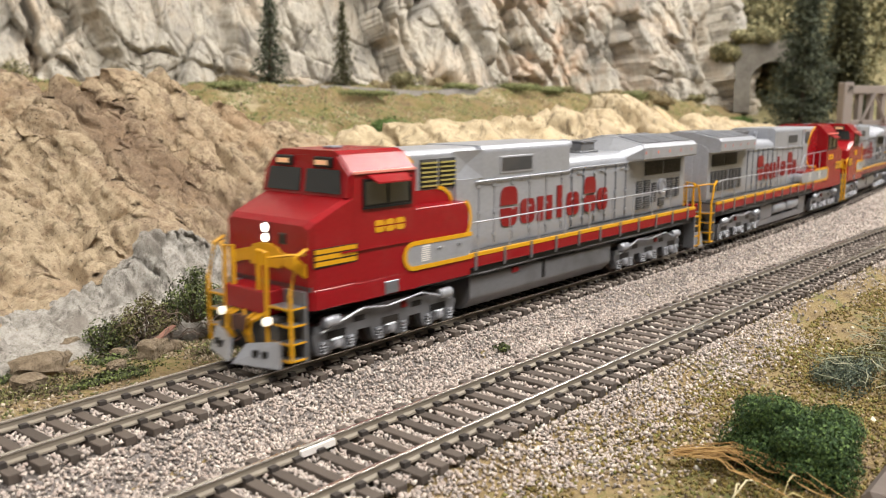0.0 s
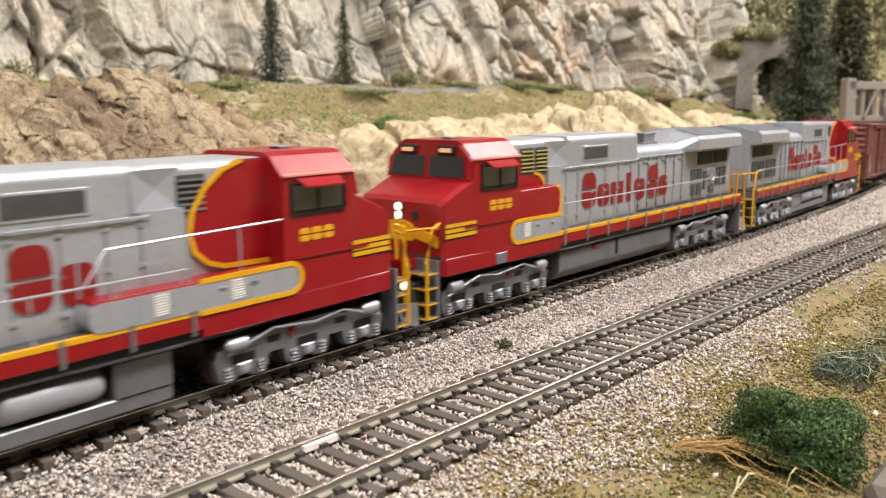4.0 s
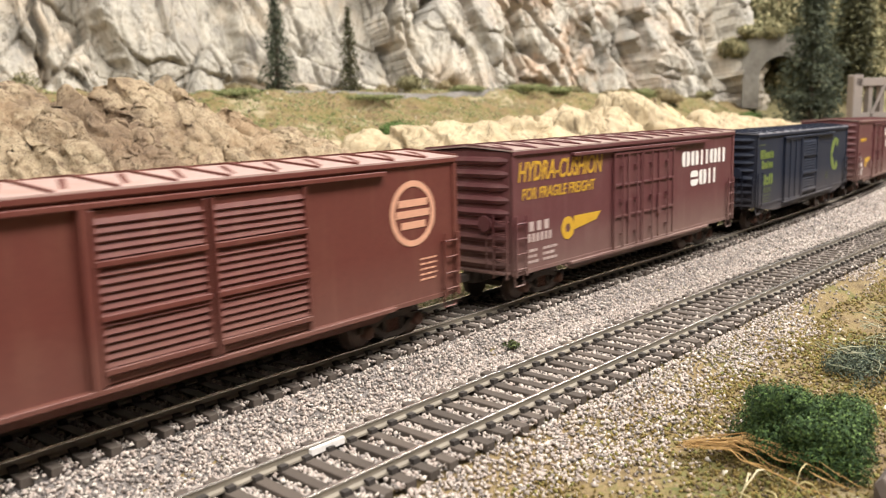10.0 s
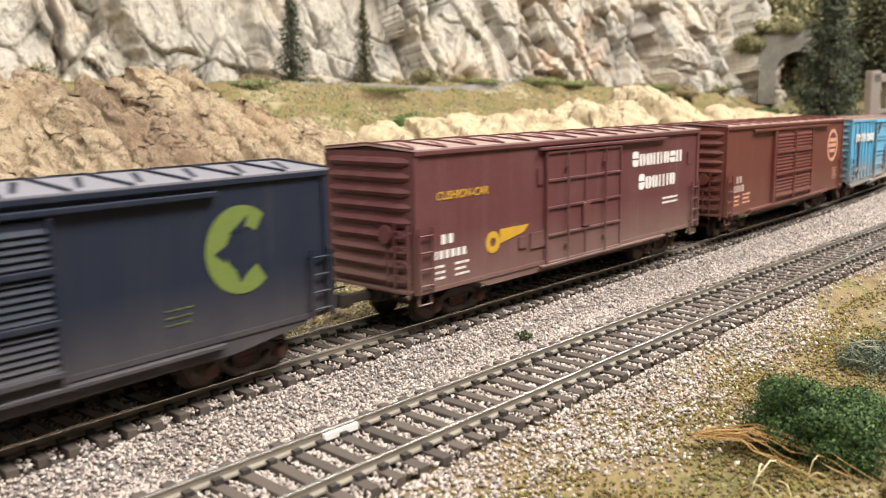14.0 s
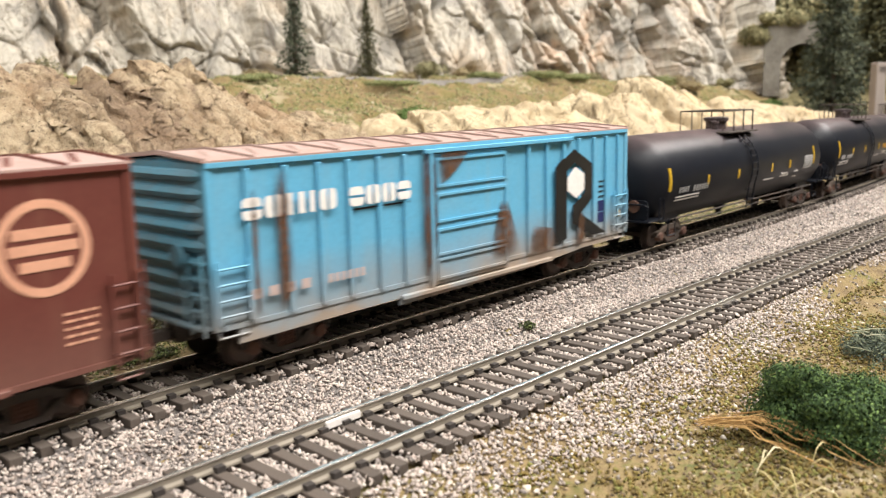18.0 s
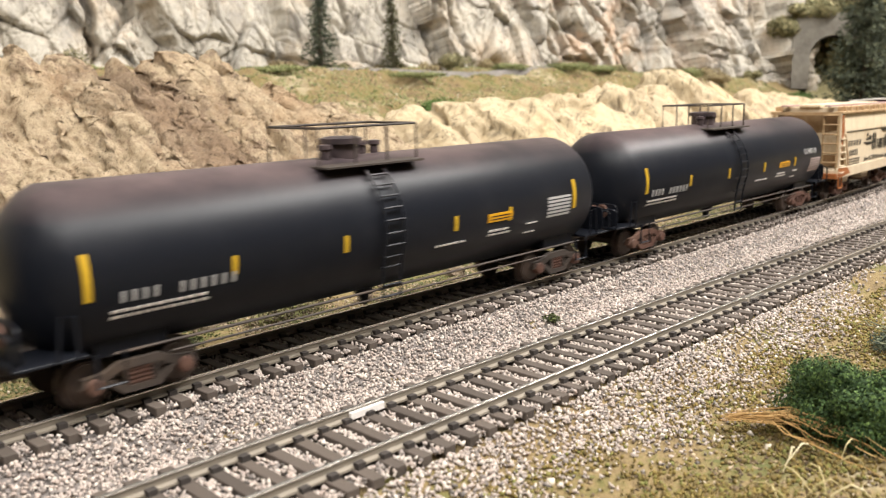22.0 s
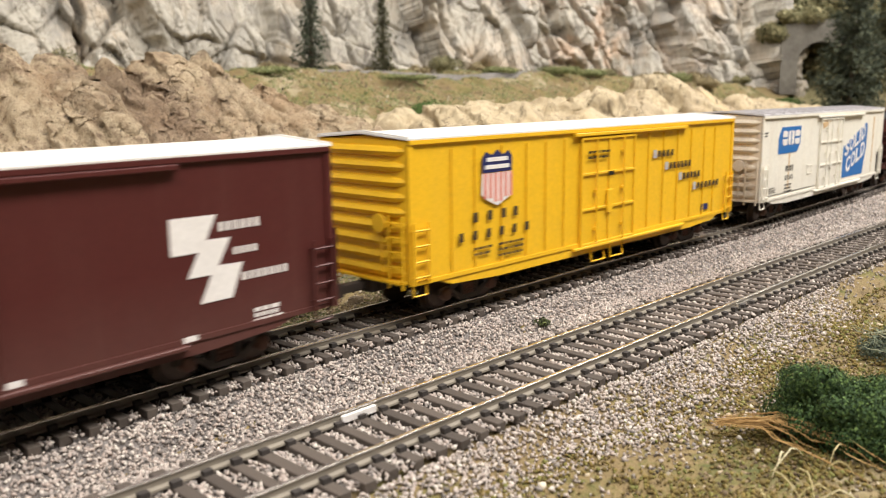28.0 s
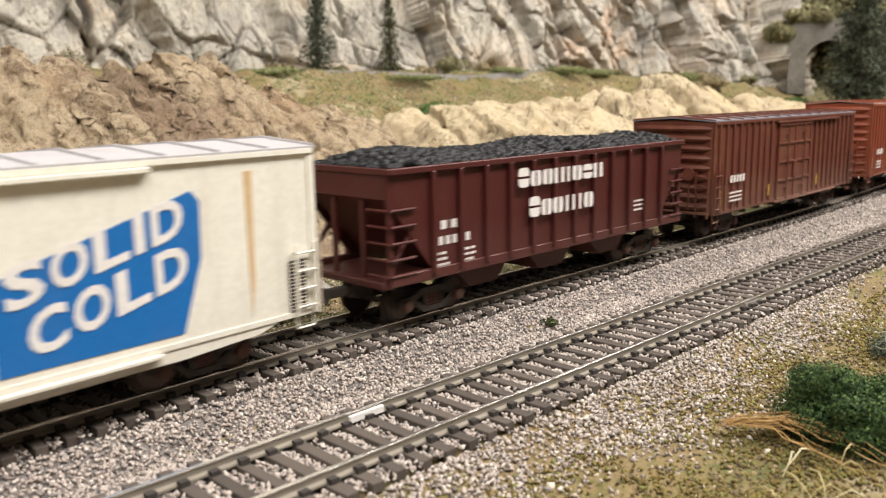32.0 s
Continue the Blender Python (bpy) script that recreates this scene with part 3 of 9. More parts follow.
# ---- the line of the two tracks (rail top is z = 0 near the camera) ----
SC = 1.03
X_END = 0.85


def back_y(x):
    u = np.clip(np.asarray(x, dtype=float) / SC, -0.22, X_END)
    y = 0.006667 * u - 0.148412 * u ** 2 + 0.472384 * u ** 3 - 0.25835 * u ** 4
    dy = 0.006667 - 2 * 0.148412 * u + 3 * 0.472384 * u ** 2 - 4 * 0.25835 * u ** 3
    return SC * (y + dy * (np.asarray(x, dtype=float) / SC - u))


def track_z(x):
    u = np.clip(np.asarray(x, dtype=float) / SC, -0.3, X_END)
    return SC * (-0.002364 * u + 0.003418 * u ** 2 - 0.0242 * u ** 3)


def front_y(x):
    u = np.asarray(x, dtype=float) / SC
    return SC * (-0.059487 - 0.017706 * u - 0.013005 * u ** 2)


# ---- ground: one sheet from the near edge of the layout to the foot of the cliff ----
def ground_z(x, y):
    """Height of the scenery without stones."""
    yb, yf = back_y(x), front_y(x)
    db, df = y - yb, y - yf
    z = track_z(x) * (1 - step(0.06, 0.16, db))
    bed_b = 1 - step(0.0155, 0.027, np.abs(db))
    bed_f = 1 - step(0.0155, 0.027, np.abs(df))
    low = -0.0098 + 0.0011 * fbm(x * 60, y * 60, x * 0, 4, seed=11)
    low = low + 0.004 * step(-0.05, -0.09, df) * fbm(x * 24, y * 24, x * 0, 3, seed=13)
    # scenery behind the back track climbs to the upper roadbed at the foot of the cliff
    wide = 0.4 - 0.2 * step(0.5, 1.2, x)
    t = np.clip((db - 0.1) / wide, 0, 1.0)
    top = 0.0935 - 0.022 * step(0.75, 1.3, x)
    low = low + top * t ** 1.5
    low = low + step(0.08, 0.2, db) * (1 - step(0.42, 0.5, y + 0.18 * x)) * 0.011 * fbm(x * 11 + 4, y * 11, x * 0, 5, seed=21)
    low = low + step(0.035, 0.08, db) * 0.004 * fbm(x * 40, y * 40, x * 0, 4, seed=23)
    k = np.maximum(bed_b, bed_f)
    return z + low * (1 - k) - 0.0046 * k


def ground():
    xs = np.concatenate([np.linspace(-1.2, -0.22, 30)[:-1], np.arange(-0.22, 0.9, 0.0032), np.linspace(0.9, 2.4, 80)[:-1], np.linspace(2.4, 4.99, 60)])
    ys = np.concatenate([np.linspace(-0.9, -0.2, 20)[:-1], np.arange(-0.2, 0.2, 0.0022), np.linspace(0.2, 1.0, 240)])
    X, Y = np.meshgrid(xs, ys, indexing="ij")
    Z = ground_z(X, Y)
    ob = new("ground", grid_mesh("ground", X, Y, Z, GROUND))
    return tagged(ob, "model layout ground with olive grass, tan soil and scattered turf", "ground", kind="structure")


ground()


# ---- tracks ----
def railway(name, line, label, first, pitch, count, tie_len):
    thing = new(name)
    tagged(thing, label, "railway track", kind="structure")
    xs = np.concatenate([np.arange(-1.1, -0.3, 0.05), np.arange(-0.3, 1.0, 0.01), np.arange(1.0, 4.98, 0.05)])
    for side in (-1, 1):
        for nm, prof, material in (("rail", [(-1.15, -2.2), (1.15, -2.2), (1.1, -1.8), (0.3, -1.5), (0.28, -0.7), (0.42, -0.45), (0.42, -0.05),
                                             (-0.42, -0.05), (-0.42, -0.45), (-0.28, -0.7), (-0.3, -1.5), (-1.1, -1.8)], RAIL_SIDE),
                                   ("rail_head", [(-0.43, -0.3), (0.43, -0.3), (0.43, -0.06), (0.33, 0.0), (-0.33, 0.0), (-0.43, -0.06)], RAIL_TOP)):
            v, f = [], []
            n = len(prof)
            for x in xs:
                d = (line(x + 1e-3) - line(x - 1e-3)) / 2e-3
                nx, ny = -d / math.hypot(1, d), 1 / math.hypot(1, d)
                for a, h in prof:
                    off = side * 0.00896 + a * MM
                    v.append((x + nx * off, float(line(x)) + ny * off, float(track_z(x)) + h * MM))
            for i in range(len(xs) - 1):
                for j in range(n):
                    f.append((i * n + j, i * n + (j + 1) % n, (i + 1) * n + (j + 1) % n, (i + 1) * n + j))
            m = Mesh(1.0).add(v, f)
            part(nm, m, material, thing, "worn bright rail head" if nm == "rail_head" else "")
    variants = []
    for i in range(4):
        w, h = 1.3 + random.uniform(-0.12, 0.12), tie_len / 2
        variants.append(Mesh().box(-w, w, -h, h, -1.0, 1.0, 0.16).data("tie", TIE))
    spikes = Mesh(1.0)
    for i in range(count):
        x = first + i * pitch
        y, z, d = float(line(x)), float(track_z(x)), float((line(x + 1e-3) - line(x - 1e-3)) / 2e-3)
        ob = new("tie", variants[i % 4])
        ob.parent = thing
        ob.matrix_basis = pose(x + random.uniform(-2e-4, 2e-4), y + random.uniform(-4e-4, 4e-4), z - 0.0032, 0, 0, math.degrees(math.atan(d)) + random.uniform(-1.2, 1.2))
        for side in (-1, 1):
            for o in (-1.45, 1.45):
                yy = y + side * 0.00896 + o * MM
                spikes.box(x - 0.0009, x + 0.0009, yy - 0.0007, yy + 0.0007, z - 0.0024, z - 0.0012 + random.uniform(-2e-4, 2e-4))
    far = Mesh(1.0)
    x = first + count * pitch
    while x < 4.95:
        y, z, d = float(line(x)), float(track_z(x)), float((line(x + 1e-3) - line(x - 1e-3)) / 2e-3)
        c, q, w, h = math.cos(math.atan(d)), math.sin(math.atan(d)), 0.0013, tie_len / 2000
        v = [(x + a * w * c - b * h * q, y + a * w * q + b * h * c, z - 0.0042 + e * 0.002) for e in (0, 1) for a, b in ((-1, -1), (1, -1), (1, 1), (-1, 1))]
        far.add(v, [(0, 1, 2, 3), (4, 5, 6, 7), (0, 1, 5, 4), (1, 2, 6, 5), (2, 3, 7, 6), (3, 0, 4, 7)])
        x += pitch
    tagged(part("far_ties", far, TIE, thing, "dark ties of the far track"), kind="stuff")
    tagged(part("spike_heads", spikes, SPIKE, thing, "dark moulded spike heads"), kind="stuff")
    return thing


# ---- ballast: broken stones by the thousand ----
def stones(name, label, x, y, z, size, material, seed, flat=0.75):
    rng = np.random.default_rng(seed)
    n = len(x)
    corner = np.array([[1, 0, 0], [-1, 0, 0], [0, 1, 0], [0, -1, 0], [0, 0, 1], [0, 0, -1]], dtype=float) * 1.15
    v = corner[None] + rng.uniform(-0.5, 0.5, (n, 6, 3))
    v *= (size * 0.5)[:, None, None] * rng.uniform(0.65, 1.2, (n, 1, 3)) * np.array([1, 1, flat])
    q = rng.normal(size=(n, 4))
    q /= np.linalg.norm(q, axis=1)[:, None]
    w, a, b, c = q.T
    R = np.stack([1 - 2 * (b * b + c * c), 2 * (a * b - c * w), 2 * (a * c + b * w),
                  2 * (a * b + c * w), 1 - 2 * (a * a + c * c), 2 * (b * c - a * w),
                  2 * (a * c - b * w), 2 * (b * c + a * w), 1 - 2 * (a * a + b * b)], -1).reshape(n, 3, 3)
    v = np.einsum("nij,nkj->nki", R, v) + np.stack([x, y, z], -1)[:, None, :]
    tri = np.array([(0, 2, 4), (2, 1, 4), (1, 3, 4), (3, 0, 4), (2, 0, 5), (1, 2, 5), (3, 1, 5), (0, 3, 5)])
    f = (np.arange(n) * 6)[:, None, None] + tri[None]
    ob = new(name, raw_mesh(name, v.reshape(-1, 3), f.reshape(-1, 3), material))
    return tagged(ob, label, name.replace("_", " "), kind="stuff")


def ballast():
    # the bed below the stones
    U, V = np.meshgrid(np.arange(-0.2, 1.0, 0.0035), np.linspace(0, 1, 60), indexing="ij")
    lo = front_y(U) - (0.04 - 0.017 * step(0.04, 0.22, U)) + 0.004 * fbm(U * 45, U * 0, U * 0 + 2, 3, seed=31)
    Y0 = lo + (back_y(U) + 0.0195 - lo) * V
    ob = new("ballast_bed", grid_mesh("ballast_bed", U, Y0, ground_z(U, Y0) - np.where(V > 0.04, 0.0, 0.002) + 0.0001 - 0.0006 * (1 - step(0.1, 0.3, V)), BED))
    tagged(ob, "pinkish grey fine gravel below the ballast", "gravel", kind="structure")
    rng = np.random.default_rng(5)
    X, Y = [], []
    for x0, x1, dens in ((-0.16, 0.12, 2.7e6), (0.12, 0.35, 1.8e6), (0.35, 0.8, 0.9e6)):
        n = int((x1 - x0) * 0.175 * dens)
        X.append(rng.uniform(x0, x1, n))
        Y.append(rng.uniform(-0.135, 0.04, n))
    x, y = np.concatenate(X), np.concatenate(Y)
    yb, yf = back_y(x), front_y(x)
    edge = 0.006 * fbm(x * 45, y * 0, x * 0 + 2, 3, seed=31)
    wide = 0.046 - 0.018 * step(0.04, 0.22, x)
    keep = (y < yb + 0.021 + edge * 0.5) & (y > yf - wide + edge)
    thin = step(0.3, 0.88, (yf + edge - y) / wide)
    keep &= rng.uniform(0, 1, len(x)) > thin * 0.93
    x, y, yb, yf = x[keep], y[keep], yb[keep], yf[keep]
    z = ground_z(x, y) + rng.uniform(0.0001, 0.0008, len(x))
    # between the rails the stones stay below the tops of the ties
    inside = (np.abs(y - yb) < 0.0155) | (np.abs(y - yf) < 0.0155)
    z = np.where(inside, track_z(x) - 0.0029 + rng.uniform(-0.0005, 0.0003, len(x)), z)
    # clear the rail feet
    foot = np.minimum(np.abs(np.abs(y - yb) - 0.00896), np.abs(np.abs(y - yf) - 0.00896)) < 0.0013
    z = np.where(foot, track_z(x) - 0.0046, z)
    size = rng.uniform(0.0006, 0.00125, len(x)) * np.where(x > 0.35, 1.25, 1.0)
    # stones that would lie on a tie settle between the ties
    for line, first, pitch, span in ((yb, BACK_FIRST, BACK_PITCH, 0.0158), (yf, FRONT_FIRST, FRONT_PITCH, 0.0158)):
        u = (x - first) / pitch
        on = (np.abs(u - np.round(u)) * pitch < 0.0016) & (np.abs(y - line) < span)
        z = np.where(on, z - 0.003, z)
    stones("ballast", "pinkish grey crushed stone ballast round the tracks", x, y, z, size, BALLAST, 6)


FRONT_PITCH, FRONT_FIRST = 0.0057729 * SC, -0.0057729 * SC * 24
BACK_PITCH, BACK_FIRST = 0.0059502 * SC, (-0.0554068 - 0.0059502 * 18) * SC

# ---- rocks ----
def rise(X, Y, Z, d):
    """Moves a heightfield by d along its own normals."""
    ax, ay = np.gradient(X, axis=0), np.gradient(Y, axis=1)
    zx, zy = np.gradient(Z, axis=0) / ax, np.gradient(Z, axis=1) / ay
    k = d / np.sqrt(1 + zx * zx + zy * zy)
    return X - zx * k, Y - zy * k, Z + k


def crags(s, t, h, cell, seed, big=1.0, grain=0.3):
    """Relief of broken rock, about one unit high: slabs, blocks and chips with open joints, and crumbly fine noise."""
    warp = 0.5 * fbm(s * cell * 0.8, t * cell * 0.8, h * cell * 0.8, 4, seed=seed)
    out = 0
    for k, a, deep, w in ((1.0, big, 0.75, 0.09), (2.3, 0.5, 0.4, 0.1), (5.2, 0.24, 0.16, 0.12), (11.0, 0.11, 0.06, 0.15)):
        f, j = facets((s * cell + 0.6 * warp) * k, (t * cell * 0.62 + warp * 0.6) * k, h * cell * k, seed + int(9 * k))
        out = out + a * (f - 0.5) - deep * (1 - step(0.0, w, j))
    return out + grain * fbm(s * cell * 6, t * cell * 6, h * cell * 6, 5, 0.62, seed=seed + 3)


def patch(x0, x1, y0, y1, height, name, label, material, nx, ny, rough=0.012, cell=22.0, seed=1, category="rock", turn=0.5, shares=1, folds=0.0, grain=0.3):
    """A rock mass as a heightfield; height(x, y) is above the ground and its rim sinks into it."""
    X, Y = np.meshgrid(np.linspace(x0, x1, nx), np.linspace(y0, y1, ny), indexing="ij")
    h = height(X, Y)
    lift = step(-0.002, 0.016, h)
    Z = ground_z(X, Y) + h
    c, q = math.cos(turn), math.sin(turn)
    s, t = c * X + q * (Z - 0.6 * Y), -q * X + c * (Z - 0.6 * Y)
    d = rough * crags(s, t, Y * 0.5, cell, seed, grain=grain)
    if folds:
        d = d + folds * (0.55 - np.abs(fbm(s * cell * 1.1, t * cell * 0.35, Y * 4, 5, 0.55, seed=seed + 40)))
    X2, Y2, Z2 = rise(X, Y, Z, d * lift)
    if shares == 1:
        return tagged(new(name, grid_mesh(name, X2, Y2, Z2, material, False)), label, category)
    thing = tagged(new(name), label, category)
    edges = [round(i * (nx - 1) / shares) for i in range(shares + 1)]
    for a, b in zip(edges, edges[1:]):
        part("crag", grid_mesh("crag", X2[a:b + 1], Y2[a:b + 1], Z2[a:b + 1], material, False), material, thing)
    return thing


def ridge_line(points, X, Y):
    """Nearest place along a polyline: distance across it (signed, + beyond it), and heights mixed along it."""
    best = np.full(X.shape, 9.0)
    hh = np.zeros(X.shape)
    sg = np.zeros(X.shape)
    for (xa, ya, ha), (xb, yb, hb) in zip(points, points[1:]):
        dx, dy = xb - xa, yb - ya
        t = np.clip(((X - xa) * dx + (Y - ya) * dy) / (dx * dx + dy * dy), 0, 1)
        px, py = xa + t * dx, ya + t * dy
        d = np.hypot(X - px, Y - py)
        near = d < best
        best = np.where(near, d, best)
        hh = np.where(near, ha + t * (hb - ha), hh)
        sg = np.where(near, np.sign((Y - py) * dx - (X - px) * dy), sg)
    return best * sg, hh


def outcrop_height(points, front, rear, power=1.0, fold=0.0, seed=1):
    def height(X, Y):
        d, h = ridge_line(points, X, Y)
        w = np.where(d < 0, front, rear)
        u = np.abs(d) / w
        fall = 1 - np.clip(u, 0, 1.3) ** power
        ridges = 1 - np.abs(fbm(X * 14 + Y * 5, Y * 9 - X * 4, X * 0, 4, seed=seed))
        return h * fall + fold * (ridges - 0.6) * step(1.05, 0.6, u) * step(0.01, 0.03, h) - 0.012 * step(0.8, 1.3, u)
    return height


def crest(points):
    """Ridge points with heights above the sea level of the plan, turned into heights above the ground."""
    return [(x, y, z - float(ground_z(np.array([x]), np.array([y]))[0])) for x, y, z in points]


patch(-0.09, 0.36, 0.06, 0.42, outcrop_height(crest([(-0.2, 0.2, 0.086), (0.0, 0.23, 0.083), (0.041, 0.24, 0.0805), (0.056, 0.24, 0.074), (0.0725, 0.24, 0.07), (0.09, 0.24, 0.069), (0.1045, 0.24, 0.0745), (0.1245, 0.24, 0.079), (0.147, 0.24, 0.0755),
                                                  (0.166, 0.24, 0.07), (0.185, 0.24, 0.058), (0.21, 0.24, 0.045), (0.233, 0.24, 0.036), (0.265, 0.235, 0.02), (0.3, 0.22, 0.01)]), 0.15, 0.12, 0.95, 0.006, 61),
      "rock_outcrop", "tan and ochre plaster rock outcrop with dark brown patches", TAN_ROCK, 520, 420, 0.0026, 26.0, 3, turn=0.75, shares=4, folds=0.017, grain=0.75)
patch(0.2, 1.25, 0.065, 0.4, outcrop_height(crest([(0.225, 0.19, 0.014), (0.25, 0.19, 0.025), (0.27, 0.19, 0.038), (0.2926, 0.19, 0.05), (0.328, 0.19, 0.056), (0.374, 0.19, 0.058), (0.418, 0.19, 0.061), (0.493, 0.19, 0.065), (0.595, 0.19, 0.058), (0.722, 0.19, 0.046), (0.849, 0.19, 0.036), (1.0, 0.2, 0.028), (1.2, 0.22, 0.02)]), 0.09, 0.13, 1.3, 0.004, 67),
      "rock_ledge", "cream sandstone ledge with cracked blocks beyond the track", CREAM_ROCK, 620, 260, 0.0085, 9.0, 17, turn=0.25, shares=4, grain=0.1)
patch(-0.1, 0.12, 0.06, 0.15, outcrop_height([(-0.09, 0.09, 0.004), (-0.04, 0.09, 0.0085), (-0.0245, 0.09, 0.0105), (-0.01, 0.091, 0.0135), (0.0, 0.092, 0.017), (0.01, 0.093, 0.0205), (0.02, 0.094, 0.026), (0.029, 0.094, 0.0315), (0.045, 0.094, 0.0305), (0.057, 0.094, 0.02), (0.075, 0.09, 0.0)], 0.024, 0.03, 0.85, 0.002, 71),
      "boulder", "grey weathered boulder sloping down to the track", BOULDER, 320, 180, 0.0022, 60.0, 29, turn=0.5, folds=0.0018, grain=0.5)


CLIFF_A, CLIFF_B = (-0.7, 0.985), (1.285, 0.398)


def cliff():
    """The rock wall at the back: slanting slabs and blocks, joints and deep clefts."""
    p0, p1 = CLIFF_A, CLIFF_B
    L = math.hypot(p1[0] - p0[0], p1[1] - p0[1])
    ux, uy = (p1[0] - p0[0]) / L, (p1[1] - p0[1]) / L
    us = np.concatenate([np.linspace(0, 0.9, 120)[:-1], np.arange(0.9, L + 0.06, 0.00135)])
    ws = np.concatenate([np.arange(-0.04, 0.16, 0.0012), np.linspace(0.16, 0.5, 90)])
    U, W = np.meshgrid(us, ws, indexing="ij")
    zero = U * 0
    wave = 0.14 * fbm(U * 8, W * 8, zero, 4, seed=41)
    lean = U + 0.27 * W
    f, j = facets(lean * 9 + wave, W * 4.2 + 0.9 * wave, zero + 0.5, 43)
    g, k = facets(lean * 21 + 1.6 * wave, W * 11 + 1.4 * wave, zero + 0.2, 53)
    d = 0.044 * (f - 0.5) - 0.006 * (1 - step(0.0, 0.07, j)) + 0.02 * (g - 0.5) - 0.004 * (1 - step(0.0, 0.08, k))
    rough = 0.6 + 0.5 * step(1.5, 1.8, U)
    d = d + 0.0062 * rough * crags(lean, W * 0.8, zero + 0.3, 24.0, 47, 1.0, 0.14) + 0.02 * fbm(U * 6, W * 4, zero, 3, seed=45)
    # clefts and recesses: place along the wall, slant, half width, depth
    for u0, slope, half, deep in ((1.102, -0.42, 0.02, 0.045), (1.022, -0.1, 0.005, 0.025), (1.235, -0.1, 0.016, 0.02), (1.432, -0.14, 0.0045, 0.03), (1.475, -0.3, 0.004, 0.018), (1.8, -1.05, 0.009, 0.05),
                                  (1.64, -0.35, 0.006, 0.024), (1.33, -0.25, 0.004, 0.012), (1.7, -0.8, 0.005, 0.016), (1.9, -0.6, 0.006, 0.022), (1.97, -0.3, 0.006, 0.02), (2.03, -0.5, 0.005, 0.018)):
        c = u0 + slope * W + 0.007 * fbm(W * 40, zero + u0, zero, 3, seed=49)
        d = d - deep * (1 - step(half * 0.4, half * 1.3, np.abs(U - c)))
    # hollows along the foot of the wall
    for u0, w0, ru, rw, deep in ((1.235, 0.03, 0.03, 0.04, 0.03), (1.5, 0.012, 0.028, 0.016, 0.035), (1.63, 0.01, 0.02, 0.012, 0.025), (1.37, 0.008, 0.03, 0.012, 0.02)):
        d = d - deep * np.exp(-((U - u0) / ru) ** 2 - ((W - w0) / rw) ** 2)
    back = W * 0.34 + 0.01 * np.sin(U * 7)
    X = p0[0] + ux * U + uy * (d - back)
    Y = p0[1] + uy * U - ux * (d - back)
    Z = 0.075 + W + 0.1 * d
    ob = new("cliff", grid_mesh("cliff", X, Y, Z, CLIFF, False))
    return tagged(ob, "tall pale grey rock cliff with ochre stains and dark clefts", "cliff", kind="structure")


cliff()


def ribbon(name, label, points, width, lift, material, crown=0.0):
    """A roadbed that lies on the ground along a line."""
    v, f = [], []
    pts = []
    for (xa, ya), (xb, yb) in zip(points, points[1:]):
        for i in range(24):
            pts.append((xa + (xb - xa) * i / 24, ya + (yb - ya) * i / 24))
    pts.append(points[-1])
    P = np.array(pts)
    T = np.gradient(P, axis=0)
    T /= np.linalg.norm(T, axis=1)[:, None]
    Nn = np.stack([-T[:, 1], T[:, 0]], 1)
    z0 = ground_z(P[:, 0], P[:, 1])
    k = np.ones(15) / 15
    z0 = np.convolve(np.pad(z0, 7, mode="edge"), k, "valid")
    for o, h in ((-1.0, -0.012), (-0.6, lift), (0.6, lift), (1.0, -0.012)):
        Q = P + Nn * (o * width / 2)
        v.append(np.stack([Q[:, 0], Q[:, 1], z0 + h], 1))
    v = np.stack(v, 1)
    ob = new(name, grid_mesh(name, v[..., 0], v[..., 1], v[..., 2], material, False))
    return tagged(ob, label, "roadbed", kind="structure")


ribbon("roadbed", "pale grey gravel roadbed along the foot of the cliff", [(-0.3, 0.72), (0.1, 0.61), (0.26, 0.565), (0.44, 0.525), (0.62, 0.5), (0.76, 0.487)], 0.03, 0.002, ROADBED)


# ---- vegetation ----
def leaves(centres, dirs, length, width, rng, facing=None):
    """Small bent leaf blades as quads, turned at random or roughly facing outwards."""
    n = len(centres)
    side = np.cross(dirs, rng.normal(size=(n, 3)) if facing is None else facing + 0.45 * rng.normal(size=(n, 3)))
    side /= np.linalg.norm(side, axis=1)[:, None] + 1e-9
    up = np.cross(side, dirs)
    l, w = length[:, None], width[:, None]
    v = np.stack([centres - dirs * l / 2, centres + side * w / 2 + up * w * 0.25, centres + dirs * l / 2, centres - side * w / 2 + up * w * 0.25], 1)
    f = (np.arange(n) * 4)[:, None] + np.arange(4)[None]
    return v.reshape(-1, 3), f


def unit(a):
    return a / (np.linalg.norm(a, axis=1)[:, None] + 1e-9)


